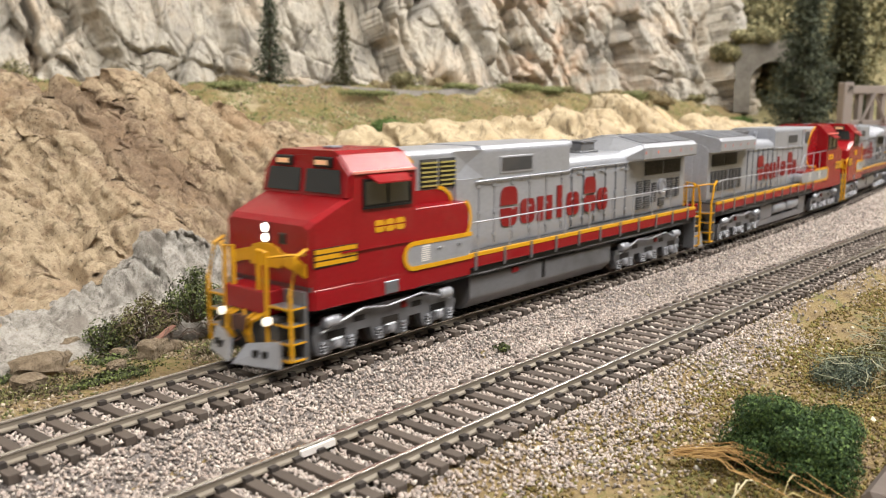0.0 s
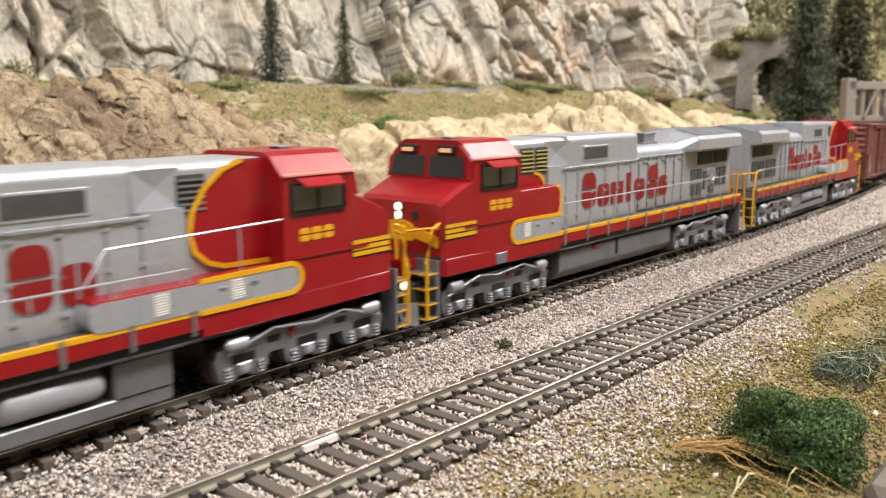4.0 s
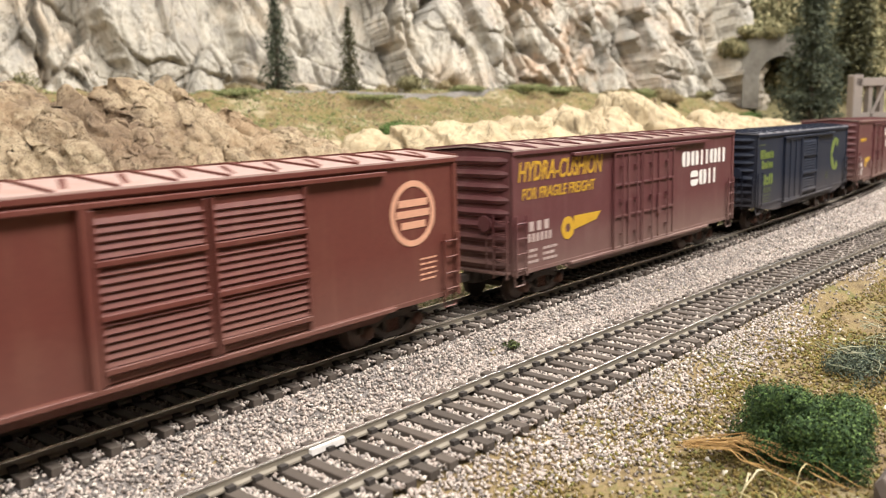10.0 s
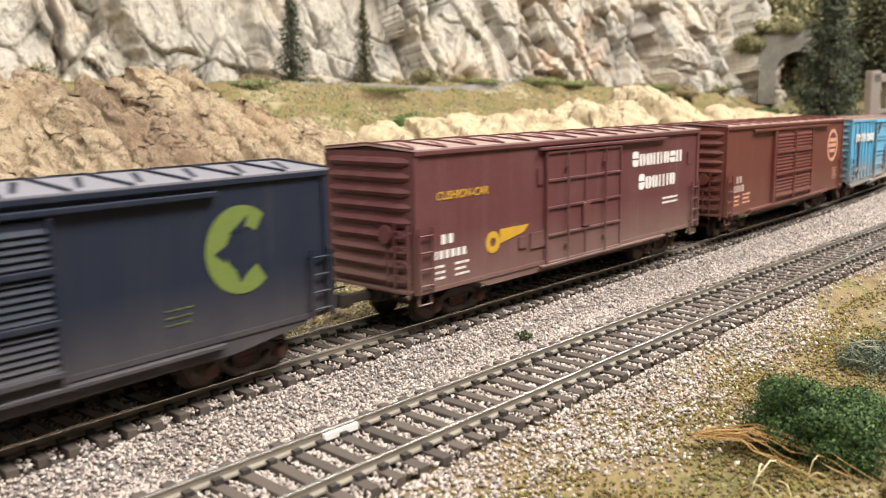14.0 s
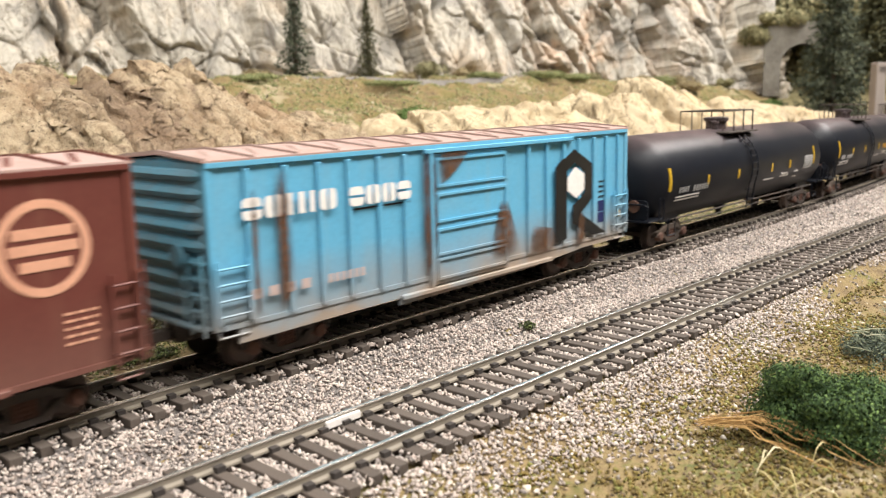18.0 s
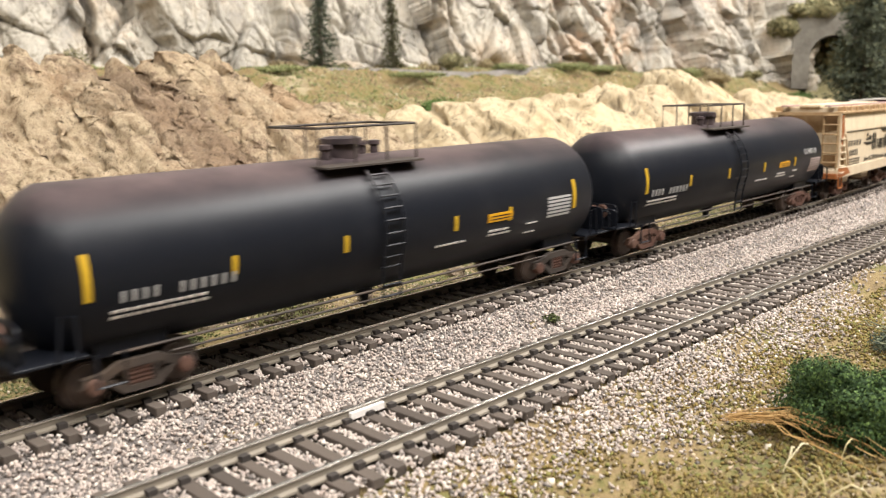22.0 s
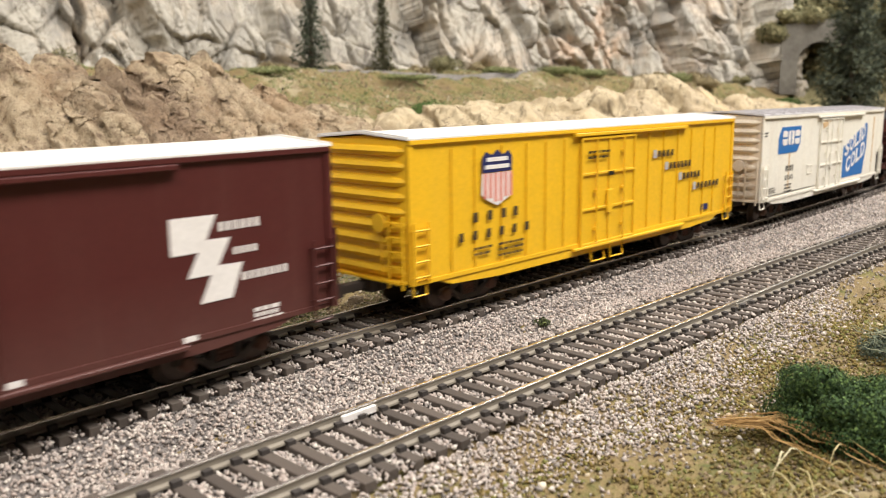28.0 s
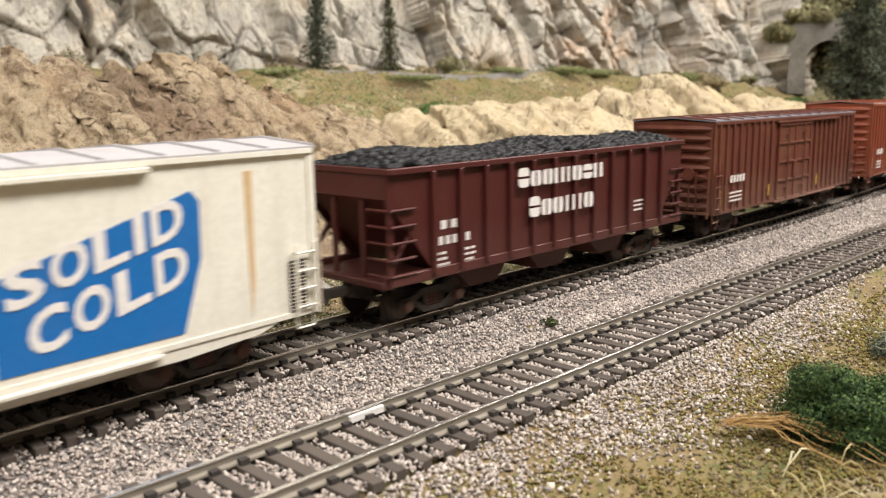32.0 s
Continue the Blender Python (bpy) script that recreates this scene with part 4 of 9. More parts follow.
def conifer(x, y, height, radius, seed, label, material=LEAF_DARK, bare=0.06, sink=0.0, blades=6000, group="conifers below the cliff", fine=1.0):
    """Trunk, drooping boughs in whorls, and a crown of needle sprays along them."""
    rng = np.random.default_rng(seed)
    z = float(ground_z(np.array([x]), np.array([y]))[0]) - 0.003 - sink
    tree = new("conifer_tree")
    tree.matrix_basis = pose(x, y, z)
    tagged(tree, label, "tree", group)
    part("trunk", Mesh(1.0).tube([(0, 0, 0), (0.001, 0, height * 0.4), (0, 0.001, height * 0.98)], [height * 0.022, height * 0.014, height * 0.003], 8), BARK, tree, smooth=True)
    boughs = Mesh(1.0)
    C, D = [], []
    levels = 26
    for i in range(levels):
        h = bare + (1 - bare) * i / levels
        reach = radius * (1 - h) ** 0.8 * rng.uniform(0.75, 1.15)
        count = 6
        for j in range(count):
            a = 2 * math.pi * (j / count + rng.uniform(-0.08, 0.08)) + i * 0.9
            r = reach * rng.uniform(0.6, 1.15)
            out = np.array([math.cos(a), math.sin(a), -0.25])
            tip = np.array([0, 0, h * height]) + out * r
            if i % 3 == 0 and j % 2 == 0:
                boughs.tube([(0, 0, h * height), tuple(tip)], [height * 0.005, height * 0.0015], 4)
            m = max(4, int(blades / (levels * count) * (0.4 + 1.2 * (1 - h))))
            t = rng.uniform(0.1, 1.05, m)
            c = np.array([0, 0, h * height])[None] + out[None] * (r * t)[:, None] + rng.normal(scale=radius * 0.07, size=(m, 3))
            C.append(c)
            D.append(unit(out[None] + rng.normal(scale=0.55, size=(m, 3))))
    C, D = np.concatenate(C), np.concatenate(D)
    n = len(C)
    v, f = leaves(C, D, rng.uniform(0.05, 0.11, n) * radius * 2 * fine, rng.uniform(0.018, 0.035, n) * radius * 2 * fine, rng)
    part("crown", raw_mesh("crown", v, f, material), material, tree, "dark green needle sprays")
    pieces("bough", boughs, BARK, tree)
    return tree


def shrub(name, x, y, z, rx, ry, rz, count, leaf, material, seed, label, category="shrub", lobes=7, group=""):
    """A clump of lobes, each covered with tiny leaf blades, on a few stems."""
    rng = np.random.default_rng(seed)
    thing = new(name)
    thing.matrix_basis = pose(x, y, z)
    tagged(thing, label, category, group)
    L = rng.uniform(-1, 1, (lobes, 3)) * np.array([0.62, 0.62, 0.45])
    if lobes > 30:
        L = unit(rng.normal(size=(lobes, 3)) * np.array([1, 1, 0.8])) * rng.uniform(0.5, 0.92, (lobes, 1))
    L[:, 2] = np.abs(L[:, 2])
    R = rng.uniform(0.32, 0.55, lobes) * (0.62 if lobes > 30 else 1.0)
    k = rng.integers(0, lobes, count)
    d = unit(rng.normal(size=(count, 3)))
    r = R[k] * rng.uniform(0.55, 1.06, count) ** 0.5
    c = L[k] + d * r[:, None] + 0.04 * rng.normal(size=(count, 3))
    d = d[c[:, 2] > -0.2]
    c = c[c[:, 2] > -0.2]
    n = len(c)
    s = np.array([rx, ry, rz])
    way = unit(np.cross(d, rng.normal(size=(n, 3))))
    v, f = leaves(c * s, way, rng.uniform(0.7, 1.5, n) * leaf, rng.uniform(0.5, 1.0, n) * leaf, rng, d)
    part("foliage", raw_mesh("foliage", v, f, material), material, thing)
    m = Mesh(1.0)
    for i in range(lobes):
        m.tube([(L[i][0] * rx * 0.3, L[i][1] * ry * 0.3, -rz * 0.3), tuple(L[i] * s)], [leaf * 0.4, leaf * 0.2], 4)
    part("stem", m, BARK, thing)
    return thing


def strands(name, label, paths, radius, material, category, kind=""):
    """Loose stalks or twigs, each its own bent strand."""
    m = Mesh(1.0)
    for p in paths:
        n = len(p)
        m.tube(p, [radius * (1 - 0.6 * abs(2 * i / (n - 1) - 1)) for i in range(n)], 4)
    ob = new(name, m.data(name, material))
    return tagged(ob, label, category, kind=kind)


conifer(0.462, 0.574, 0.135, 0.021, 101, "tall dark conifer standing against the grey cliff")
conifer(0.55, 0.553, 0.1, 0.019, 102, "thin olive conifer standing against the grey cliff", LEAF_OLIVE_DARK, blades=4000)
conifer(1.13, 0.225, 0.27, 0.07, 103, "large dark spruce in front of the tunnel portal", bare=0.07, blades=15000, fine=0.6)
conifer(1.22, 0.195, 0.28, 0.06, 104, "tall olive pine with a bare trunk beside the tunnel portal", LEAF_OLIVE_DARK, bare=0.42, blades=8000)
conifer(1.27, 0.176, 0.105, 0.022, 105, "small round-topped conifer on a bare trunk", bare=0.32, sink=-0.02, blades=3500)
conifer(1.4, 0.26, 0.26, 0.05, 106, "dark spruce on the far hillside", blades=7000)
conifer(1.55, 0.3, 0.24, 0.05, 107, "dark spruce on the far hillside", blades=6000)
conifer(1.5, 0.17, 0.2, 0.045, 108, "dark spruce on the far hillside", blades=5000)
conifer(1.65, 0.2, 0.22, 0.05, 109, "dark spruce on the far hillside", blades=5000)


def gz(x, y):
    return float(ground_z(np.array([x]), np.array([y]))[0])


for i, (x, y, r, h, leaf_mat) in enumerate(((0.425, 0.36, 0.028, 0.017, LEAF_GREEN), (0.785, 0.475, 0.04, 0.01, LEAF_SLOPE), (0.83, 0.46, 0.03, 0.009, LEAF_SLOPE), (1.115, 0.312, 0.028, 0.022, LEAF_GREEN),
                                            (0.7, 0.505, 0.03, 0.008, LEAF_SLOPE), (0.5, 0.47, 0.035, 0.006, LEAF_SLOPE), (0.34, 0.5, 0.03, 0.006, LEAF_SLOPE), (0.92, 0.425, 0.03, 0.012, LEAF_DRY), (0.98, 0.405, 0.03, 0.014, LEAF_SLOPE), (1.04, 0.39, 0.03, 0.014, LEAF_DRY))):
    shrub("shrub", x, y, gz(x, y) + h * 0.1, r, r, h, 3200, 0.0018, leaf_mat, 200 + i, "low brown shrub on the grassy slope" if leaf_mat is LEAF_DRY else "low green shrub on the grassy slope", group="shrubs on the slope")
for i, (u, r, h) in enumerate(((0.985, 0.02, 0.032), (1.03, 0.02, 0.01), (1.2, 0.022, 0.012), (1.26, 0.025, 0.014), (1.31, 0.02, 0.01), (1.38, 0.024, 0.016), (1.42, 0.025, 0.018), (1.47, 0.02, 0.01),
                                (1.56, 0.02, 0.008), (1.68, 0.025, 0.01), (1.78, 0.02, 0.012), (1.86, 0.03, 0.016), (1.95, 0.025, 0.012))):
    x, y = -0.7 + 0.959 * u - 0.012, 0.985 - 0.2836 * u - 0.035
    shrub("shrub", x, y, gz(x, y) + h * 0.1, r, r * 0.6, h, 1800, 0.0024, LEAF_DRY if i % 3 else LEAF_FAR, 240 + i, "dry brown brush at the foot of the cliff", group="brush below the cliff")

bush = shrub("bush", 0.0445, -0.1255, -0.0062, 0.0125, 0.0155, 0.0138, 46000, 0.00058, LEAF_BUSH, 311, "dense dark green foam bush beside the track", "bush", 44)
for i, (x, y, z, rx, ry, rz, n) in enumerate(((0.026, 0.068, -0.001, 0.012, 0.008, 0.013, 3600), (0.01, 0.07, -0.005, 0.012, 0.007, 0.011, 3000), (-0.003, 0.072, -0.007, 0.009, 0.006, 0.007, 1400), (0.042, 0.064, -0.005, 0.011, 0.008, 0.011, 2400),
                                              (-0.004, 0.062, -0.009, 0.013, 0.008, 0.0022, 1100), (-0.04, 0.05, -0.0095, 0.02, 0.009, 0.002, 1500), (-0.018, 0.046, -0.0095, 0.018, 0.007, 0.002, 1500), (0.03, 0.048, -0.0095, 0.02, 0.006, 0.003, 1500),
                                              (-0.04, 0.072, -0.0095, 0.016, 0.008, 0.002, 1300))):
    shrub("bush", x, y, z, rx, ry, rz, n, 0.00085, LEAF_VINE if i % 2 == 0 else LEAF_WEED, 302 + i, "straggling green and brown weeds below the boulder", "weeds", 34 if rz > 0.006 else 12, group="weeds below the boulder")
for i, (x, y, z, rx, ry, rz, n) in enumerate(((0.118, -0.116, -0.0085, 0.018, 0.009, 0.0045, 3800), (0.142, -0.121, -0.0085, 0.02, 0.01, 0.007, 4600), (0.164, -0.126, -0.0085, 0.022, 0.013, 0.0065, 4200), (0.122, -0.136, -0.0085, 0.026, 0.011, 0.0055, 4200))):
    shrub("bush", x, y, z, rx, ry, rz, n, 0.0007, LEAF_PILE if i % 2 == 0 else LEAF_WEED, 320 + i, "heap of dusty grey-green brush and twigs", "brush", 26)


def straw():
    rng = random.Random(9)
    paths = []
    for i in range(28):
        o = rng.gauss(0, 0.0014)
        x, y, z = 0.0315 + rng.uniform(-0.0015, 0.003), -0.1035 + rng.uniform(-0.001, 0.001), -0.0072 + rng.uniform(0, 0.0012)
        p = []
        for k in range(rng.randint(6, 13)):
            t = k / 12
            p.append((x, y, z))
            x += 0.0009 - 0.0022 * t + o * 0.28 + rng.gauss(0, 0.0009)
            y -= 0.0029 + rng.gauss(0, 0.0003)
            z += (0.0006 if t < 0.3 else -0.0003) + rng.gauss(0, 0.00022)
        paths.append(p)
    strands("straw_bundle", "frayed bundle of golden straw on the ground", paths, 0.00017, STRAW, "straw", "stuff")
    paths = []
    for i in range(10):
        x, y = rng.uniform(0.0, 0.03), rng.uniform(-0.137, -0.118)
        a, l = rng.uniform(0, 6.28), rng.uniform(0.003, 0.011)
        paths.append([(x + math.cos(a) * l * k / 4 + rng.uniform(-3e-4, 3e-4), y + math.sin(a) * l * k / 4 + rng.uniform(-3e-4, 3e-4), -0.0075 + 0.003 * math.sin(k * 0.8) + rng.uniform(0, 0.001)) for k in range(5)])
    strands("dry_grass", "loose pale and yellow dry stalks", paths, 0.0002, PALE_STRAW, "grass", "stuff")
    paths = []
    for i in range(230):
        x, y = rng.uniform(0.1, 0.182), rng.uniform(-0.143, -0.11)
        a, l = rng.gauss(0.3, 0.9), rng.uniform(0.003, 0.012)
        z = -0.0065 + rng.uniform(0, 0.0055)
        paths.append([(x + math.cos(a) * l * k / 4 + rng.uniform(-5e-4, 5e-4), y + math.sin(a) * l * k / 4 + rng.uniform(-5e-4, 5e-4), z + rng.uniform(-6e-4, 6e-4)) for k in range(5)])
    strands("twigs", "tangle of pale grey twigs on the brush heap", paths, 0.00017, TWIG, "twigs", "stuff")
    paths = []
    for i in range(60):
        x, y = rng.uniform(0.0, 0.045), rng.uniform(0.056, 0.072)
        a, l = rng.uniform(0, 6.28), rng.uniform(0.003, 0.01)
        z = gz(x, y) + rng.uniform(0.001, 0.012)
        paths.append([(x + math.cos(a) * l * k / 4 + rng.uniform(-4e-4, 4e-4), y + math.sin(a) * l * k / 8, z + 0.0015 * math.sin(k)) for k in range(5)])
    strands("weed_stems", "thin brown weed stems", paths, 0.00018, BARK, "weeds", "stuff")


straw()


def turf():
    """Ground foam and leaf litter: flecks by the thousand."""
    rng = np.random.default_rng(15)

    def strew(name, label, x0, x1, y0, y1, n, size, material, seed, keep=None, lift=0.0):
        x, y = rng.uniform(x0, x1, n), rng.uniform(y0, y1, n)
        ok = np.abs(y - back_y(x)) > 0.021
        ok &= (y < front_y(x) - 0.024) | (y > front_y(x) + 0.06)
        dens = fbm(x * 50, y * 50, x * 0, 3, seed=seed)
        ok &= dens > rng.uniform(-0.9, 0.35, n)
        x, y = x[ok], y[ok]
        z = ground_z(x, y) + rng.uniform(-0.0001, 0.0003, len(x)) + lift
        stones(name, label, x, y, z, rng.uniform(*size, len(x)), material, seed, 0.8)

    strew("turf", "olive and mustard ground foam", -0.08, 0.4, -0.2, -0.075, 120000, (0.0004, 0.0012), LEAF_MUSTARD, 401, lift=0.0003)
    strew("leaf_litter", "brown and tan soil crumbs", -0.08, 0.4, -0.2, -0.075, 30000, (0.0005, 0.0012), PEBBLE_DARK, 402)
    strew("turf", "green and olive ground foam beyond the track", -0.12, 0.5, 0.02, 0.1, 60000, (0.0004, 0.0011), LEAF_OLIVE, 403)
    strew("leaf_litter", "tan gravel and soil crumbs beyond the track", -0.12, 0.5, 0.02, 0.1, 34000, (0.0004, 0.0015), SOIL_STONE, 404)
    strew("turf", "green and tan grass flecks on the slope", 0.1, 1.2, 0.24, 0.62, 40000, (0.001, 0.0028), LEAF_SLOPE, 405)
    strew("leaf_litter", "tan soil crumbs on the slope", 0.1, 1.2, 0.24, 0.62, 12000, (0.001, 0.003), PEBBLE_DARK, 406)
    strew("loose_stones", "pale loose stones on the near grass", -0.05, 0.3, -0.19, -0.09, 520, (0.001, 0.0021), PEBBLE, 407)


turf()


def loose_rock(x, y, sx, sy, sz, turn, seed, label, material=None):
    """One broken stone: a box cut by random planes."""
    rng = random.Random(seed)
    bm = bmesh.new()
    bmesh.ops.create_cube(bm, size=1.0)
    bmesh.ops.subdivide_edges(bm, edges=bm.edges, cuts=2, use_grid_fill=True)
    for v in bm.verts:
        n = Vector((noise.noise(v.co * 2.3 + Vector((seed, 0, 0))), noise.noise(v.co * 2.3 + Vector((0, seed, 0))), noise.noise(v.co * 2.3 + Vector((0, 0, seed)))))
        v.co = (v.co.normalized() * 0.62 * 0.55 + v.co * 0.45) + n * 0.16
        v.co = Vector((v.co.x * sx, v.co.y * sy, v.co.z * sz))
    me = bpy.data.meshes.new("rock")
    bm.to_mesh(me)
    bm.free()
    me.materials.append(material or LOOSE_ROCK)
    ob = new("rock", me)
    ob.matrix_basis = pose(x, y, gz(x, y) + sz * 0.3, rng.uniform(-10, 10), rng.uniform(-10, 10), turn)
    return tagged(ob, label, "rock", "loose rocks beside the track")


for i, (x, y, sx, sy, sz, a) in enumerate(((-0.0245, 0.07, 0.021, 0.01, 0.0075, 34), (-0.034, 0.057, 0.009, 0.007, 0.004, 20), (0.0005, 0.053, 0.007, 0.006, 0.006, 40), (0.006, 0.056, 0.0065, 0.005, 0.0055, 15),
                                            (-0.012, 0.079, 0.012, 0.007, 0.006, 30), (-0.004, 0.063, 0.005, 0.005, 0.004, 60), (-0.012, 0.05, 0.005, 0.004, 0.003, 20), (-0.05, 0.06, 0.008, 0.006, 0.004, 75), (-0.001, 0.075, 0.007, 0.005, 0.004, 55),
                                            (0.016, 0.05, 0.005, 0.004, 0.003, 5), (0.013, 0.059, 0.005, 0.004, 0.004, 80), (-0.02, 0.06, 0.004, 0.0035, 0.0025, 10), (0.06, 0.045, 0.006, 0.005, 0.003, 35), (0.11, 0.047, 0.006, 0.006, 0.004, 65), (0.19, 0.05, 0.008, 0.006, 0.004, 25))):
    loose_rock(x, y, sx, sy, sz, a, i + 1, "flat tan rock lying beside the track")
plank = new("plank", Mesh().box(-6.5, 6.5, -1.0, 1.0, -0.4, 0.4, 0.12).data("plank", RUSTY_PLANK))
plank.matrix_basis = pose(0.0095, 0.0605, gz(0.0095, 0.0605) + 0.0045, 0, -14, 24)
tagged(plank, "rust-brown plank leaning on small rocks", "plank")


# ---- tunnel portal, trestle and hillside ----
def portal():
    thing = new("tunnel_portal")
    thing.matrix_basis = pose(1.325, 0.338, 0.05, 0, 0, -70)
    tagged(thing, "grey concrete tunnel portal with an arched dark opening", "tunnel", kind="structure")
    w, h, half, spring = 0.06, 0.118, 0.034, 0.05
    top = [(half * math.cos(a), spring + half * math.sin(a)) for a in [math.pi * i / 14 for i in range(15)]]
    v, f = [], []
    ring_in = [(half, 0)] + top + [(-half, 0)]
    ring_out = []
    for x, z in ring_in:
        a = math.atan2(max(z - 0.02, 0.0), x)
        if z <= 0.0:
            ring_out.append((w if x > 0 else -w, 0))
        else:
            k = min(w / max(abs(math.cos(a)), 1e-6), (h - 0.02) / max(math.sin(a), 1e-6))
            ring_out.append((k * math.cos(a), 0.02 + k * math.sin(a)))
    n = len(ring_in)
    for y in (-0.012, 0.012):
        v += [(x, y, z) for x, z in ring_in] + [(x, y, z) for x, z in ring_out]
    m2 = 2 * n
    for i in range(n - 1):
        f += [(i, i + 1, n + i + 1, n + i), (m2 + i, m2 + n + i, m2 + n + i + 1, m2 + i + 1), (i, m2 + i, m2 + i + 1, i + 1), (n + i, n + i + 1, m2 + n + i + 1, m2 + n + i)]
    part("portal_wall", Mesh(1.0).add(v, f), CONCRETE, thing)
    v, f = [], []
    for y in (0.012, 0.2):
        v += [(x * 1.02, y, z * 1.01) for x, z in ring_in]
    f = [(i, i + 1, n + i + 1, n + i) for i in range(n - 1)] + [tuple(range(n, 2 * n))]
    part("tunnel_lining", Mesh(1.0).add(v, f), BARK, thing, "dark tunnel lining")
    return thing


portal()
for i, (x, y, z, r, h) in enumerate(((1.305, 0.385, 0.168, 0.03, 0.022), (1.325, 0.345, 0.168, 0.032, 0.028), (1.345, 0.3, 0.168, 0.03, 0.026), (1.3, 0.41, 0.14, 0.03, 0.03))):
    shrub("shrub", x, y, z, r, r, h, 2600, 0.005, LEAF_FAR, 260 + i, "olive brush growing over the tunnel portal", group="brush over the portal")


def trestle():
    thing = new("timber_trestle")
    tagged(thing, "weathered grey-brown timber trestle with railing posts", "trestle")
    x0, y0, x1, y1 = 1.0, 0.132, 1.175, 0.017
    L = math.hypot(x1 - x0, y1 - y0)
    thing.matrix_basis = pose(x0, y0, -0.007, 0, 0, math.degrees(math.atan2(y1 - y0, x1 - x0)))
    part("tower_post", Mesh(1.0).box(-0.007, 0.007, -0.006, 0.006, 0.005, 0.098, 0.001), TIMBER, thing)
    part("cap_beam", Mesh(1.0).box(-0.004, L, -0.006, 0.006, 0.084, 0.094, 0.0008), TIMBER, thing)
    part("low_beam", Mesh(1.0).box(0, L, -0.005, 0.005, 0.045, 0.052, 0.0008), TIMBER, thing)
    m = Mesh(1.0)
    for i in range(11):
        x = 0.02 + i * 0.0175
        m.box(x - 0.0028, x + 0.0028, -0.004, 0.004, 0.01, 0.086)
    pieces("post", m, TIMBER, thing)
    m = Mesh(1.0)
    for i in range(5):
        x = 0.02 + i * 0.035
        m.tube([(x, -0.007, 0.05), (x + 0.0175, -0.007, 0.084)], 0.002, 4)
        m.tube([(x + 0.035, -0.0075, 0.05), (x + 0.0175, -0.0075, 0.084)], 0.002, 4)
    pieces("brace", m, TIMBER, thing)
    return thing


trestle()


def hillside():
    X, Y = np.meshgrid(np.linspace(1.2, 4.9, 260), np.linspace(0.0, 1.0, 200), indexing="ij")
    Y = back_y(X) + 0.022 + (0.98 - back_y(X) - 0.022) * Y
    h = 0.5 * step(1.32, 2.1, X + 0.25 * Y) + 0.03 * fbm(X * 7, Y * 7, X * 0, 5, seed=91) * step(1.3, 1.5, X) + 0.025
    h = h * step(0.022, 0.06, Y - back_y(X)) + (1 - step(0.022, 0.05, Y - back_y(X))) * -0.03
    ob = new("hillside", grid_mesh("hillside", X, Y, h, HILL, True))
    tagged(ob, "olive and tan wooded hillside behind the tunnel", "hill", kind="structure")
    rng = np.random.default_rng(93)
    n = 2600
    x, y = rng.uniform(1.35, 2.1, n), rng.uniform(-0.2, 0.7, n)
    ok = y - back_y(x) > 0.075
    x, y = x[ok], y[ok]
    n = len(x)
    hz = 0.045 + 0.5 * step(1.32, 2.1, x + 0.25 * y)
    k = rng.integers(0, n, 60000)
    c = np.stack([x[k], y[k], hz[k] + 0.015], 1) + rng.normal(scale=(0.012, 0.012, 0.014), size=(60000, 3))
    v, f = leaves(c, unit(rng.normal(size=(60000, 3))), rng.uniform(0.006, 0.012, 60000), rng.uniform(0.004, 0.008, 60000), rng)
    ob = new("far_woods", raw_mesh("far_woods", v, f, LEAF_FAR))
    tagged(ob, "olive brown woods on the far hillside", "woods", kind="stuff")


hillside()


def room():
    """The layout room round the scenery."""
    m = Mesh(1.0).box(-3.2, 5.0, 1.75, 1.85, -1.1, 1.9)
    tagged(new("wall_back", m.data("wall_back", WALL)), "plain off-white room wall", "wall", kind="structure")
    m = Mesh(1.0).box(-3.2, 5.0, -3.1, -3.0, -1.1, 1.9)
    tagged(new("wall_front", m.data("wall_front", WALL)), "plain off-white room wall", "wall", kind="structure")
    m = Mesh(1.0).box(-3.3, -3.2, -3.0, 1.75, -1.1, 1.9)
    tagged(new("wall_left", m.data("wall_left", WALL)), "plain off-white room wall", "wall", kind="structure")
    m = Mesh(1.0).box(5.0, 5.1, -3.0, 1.75, -1.1, 1.9)
    tagged(new("wall_right", m.data("wall_right", WALL)), "plain off-white room wall", "wall", kind="structure")
    m = Mesh(1.0).box(-3.2, 5.0, -3.0, 1.75, 1.7, 1.8)
    tagged(new("ceiling", m.data("ceiling", CEIL)), "white layout room ceiling", "ceiling", kind="structure")
    m = Mesh(1.0).box(-3.2, 5.0, -3.0, 1.75, -1.1, -1.0)
    tagged(new("floor", m.data("floor", ROOM_FLOOR)), "brown layout room floor", "floor", kind="structure")
    m = Mesh(1.0).box(-1.19, 4.98, -0.89, 0.98, -0.09, -0.05)
    tagged(new("layout_table", m.data("layout_table", FASCIA)), "plain wooden table that carries the layout", "table", kind="structure")
    m = Mesh(1.0).box(0.03, 0.3, -0.178, -0.1415, -0.03, -0.0035, 0.002)
    ob = new("fascia_board", m.data("fascia_board", FASCIA))
    ob.matrix_basis = pose(0, 0, 0, 0, 0, 0)
    tagged(ob, "dark wooden edge board of the layout", "board", kind="structure")


room()
railway("railway_track", front_y, "straight model track with dark ties and tan weathered rails", FRONT_FIRST, FRONT_PITCH, 140, 31.0)
railway("railway_track", back_y, "model track with dark ties that carries the freight train", BACK_FIRST, BACK_PITCH, 140, 31.0)
ballast()


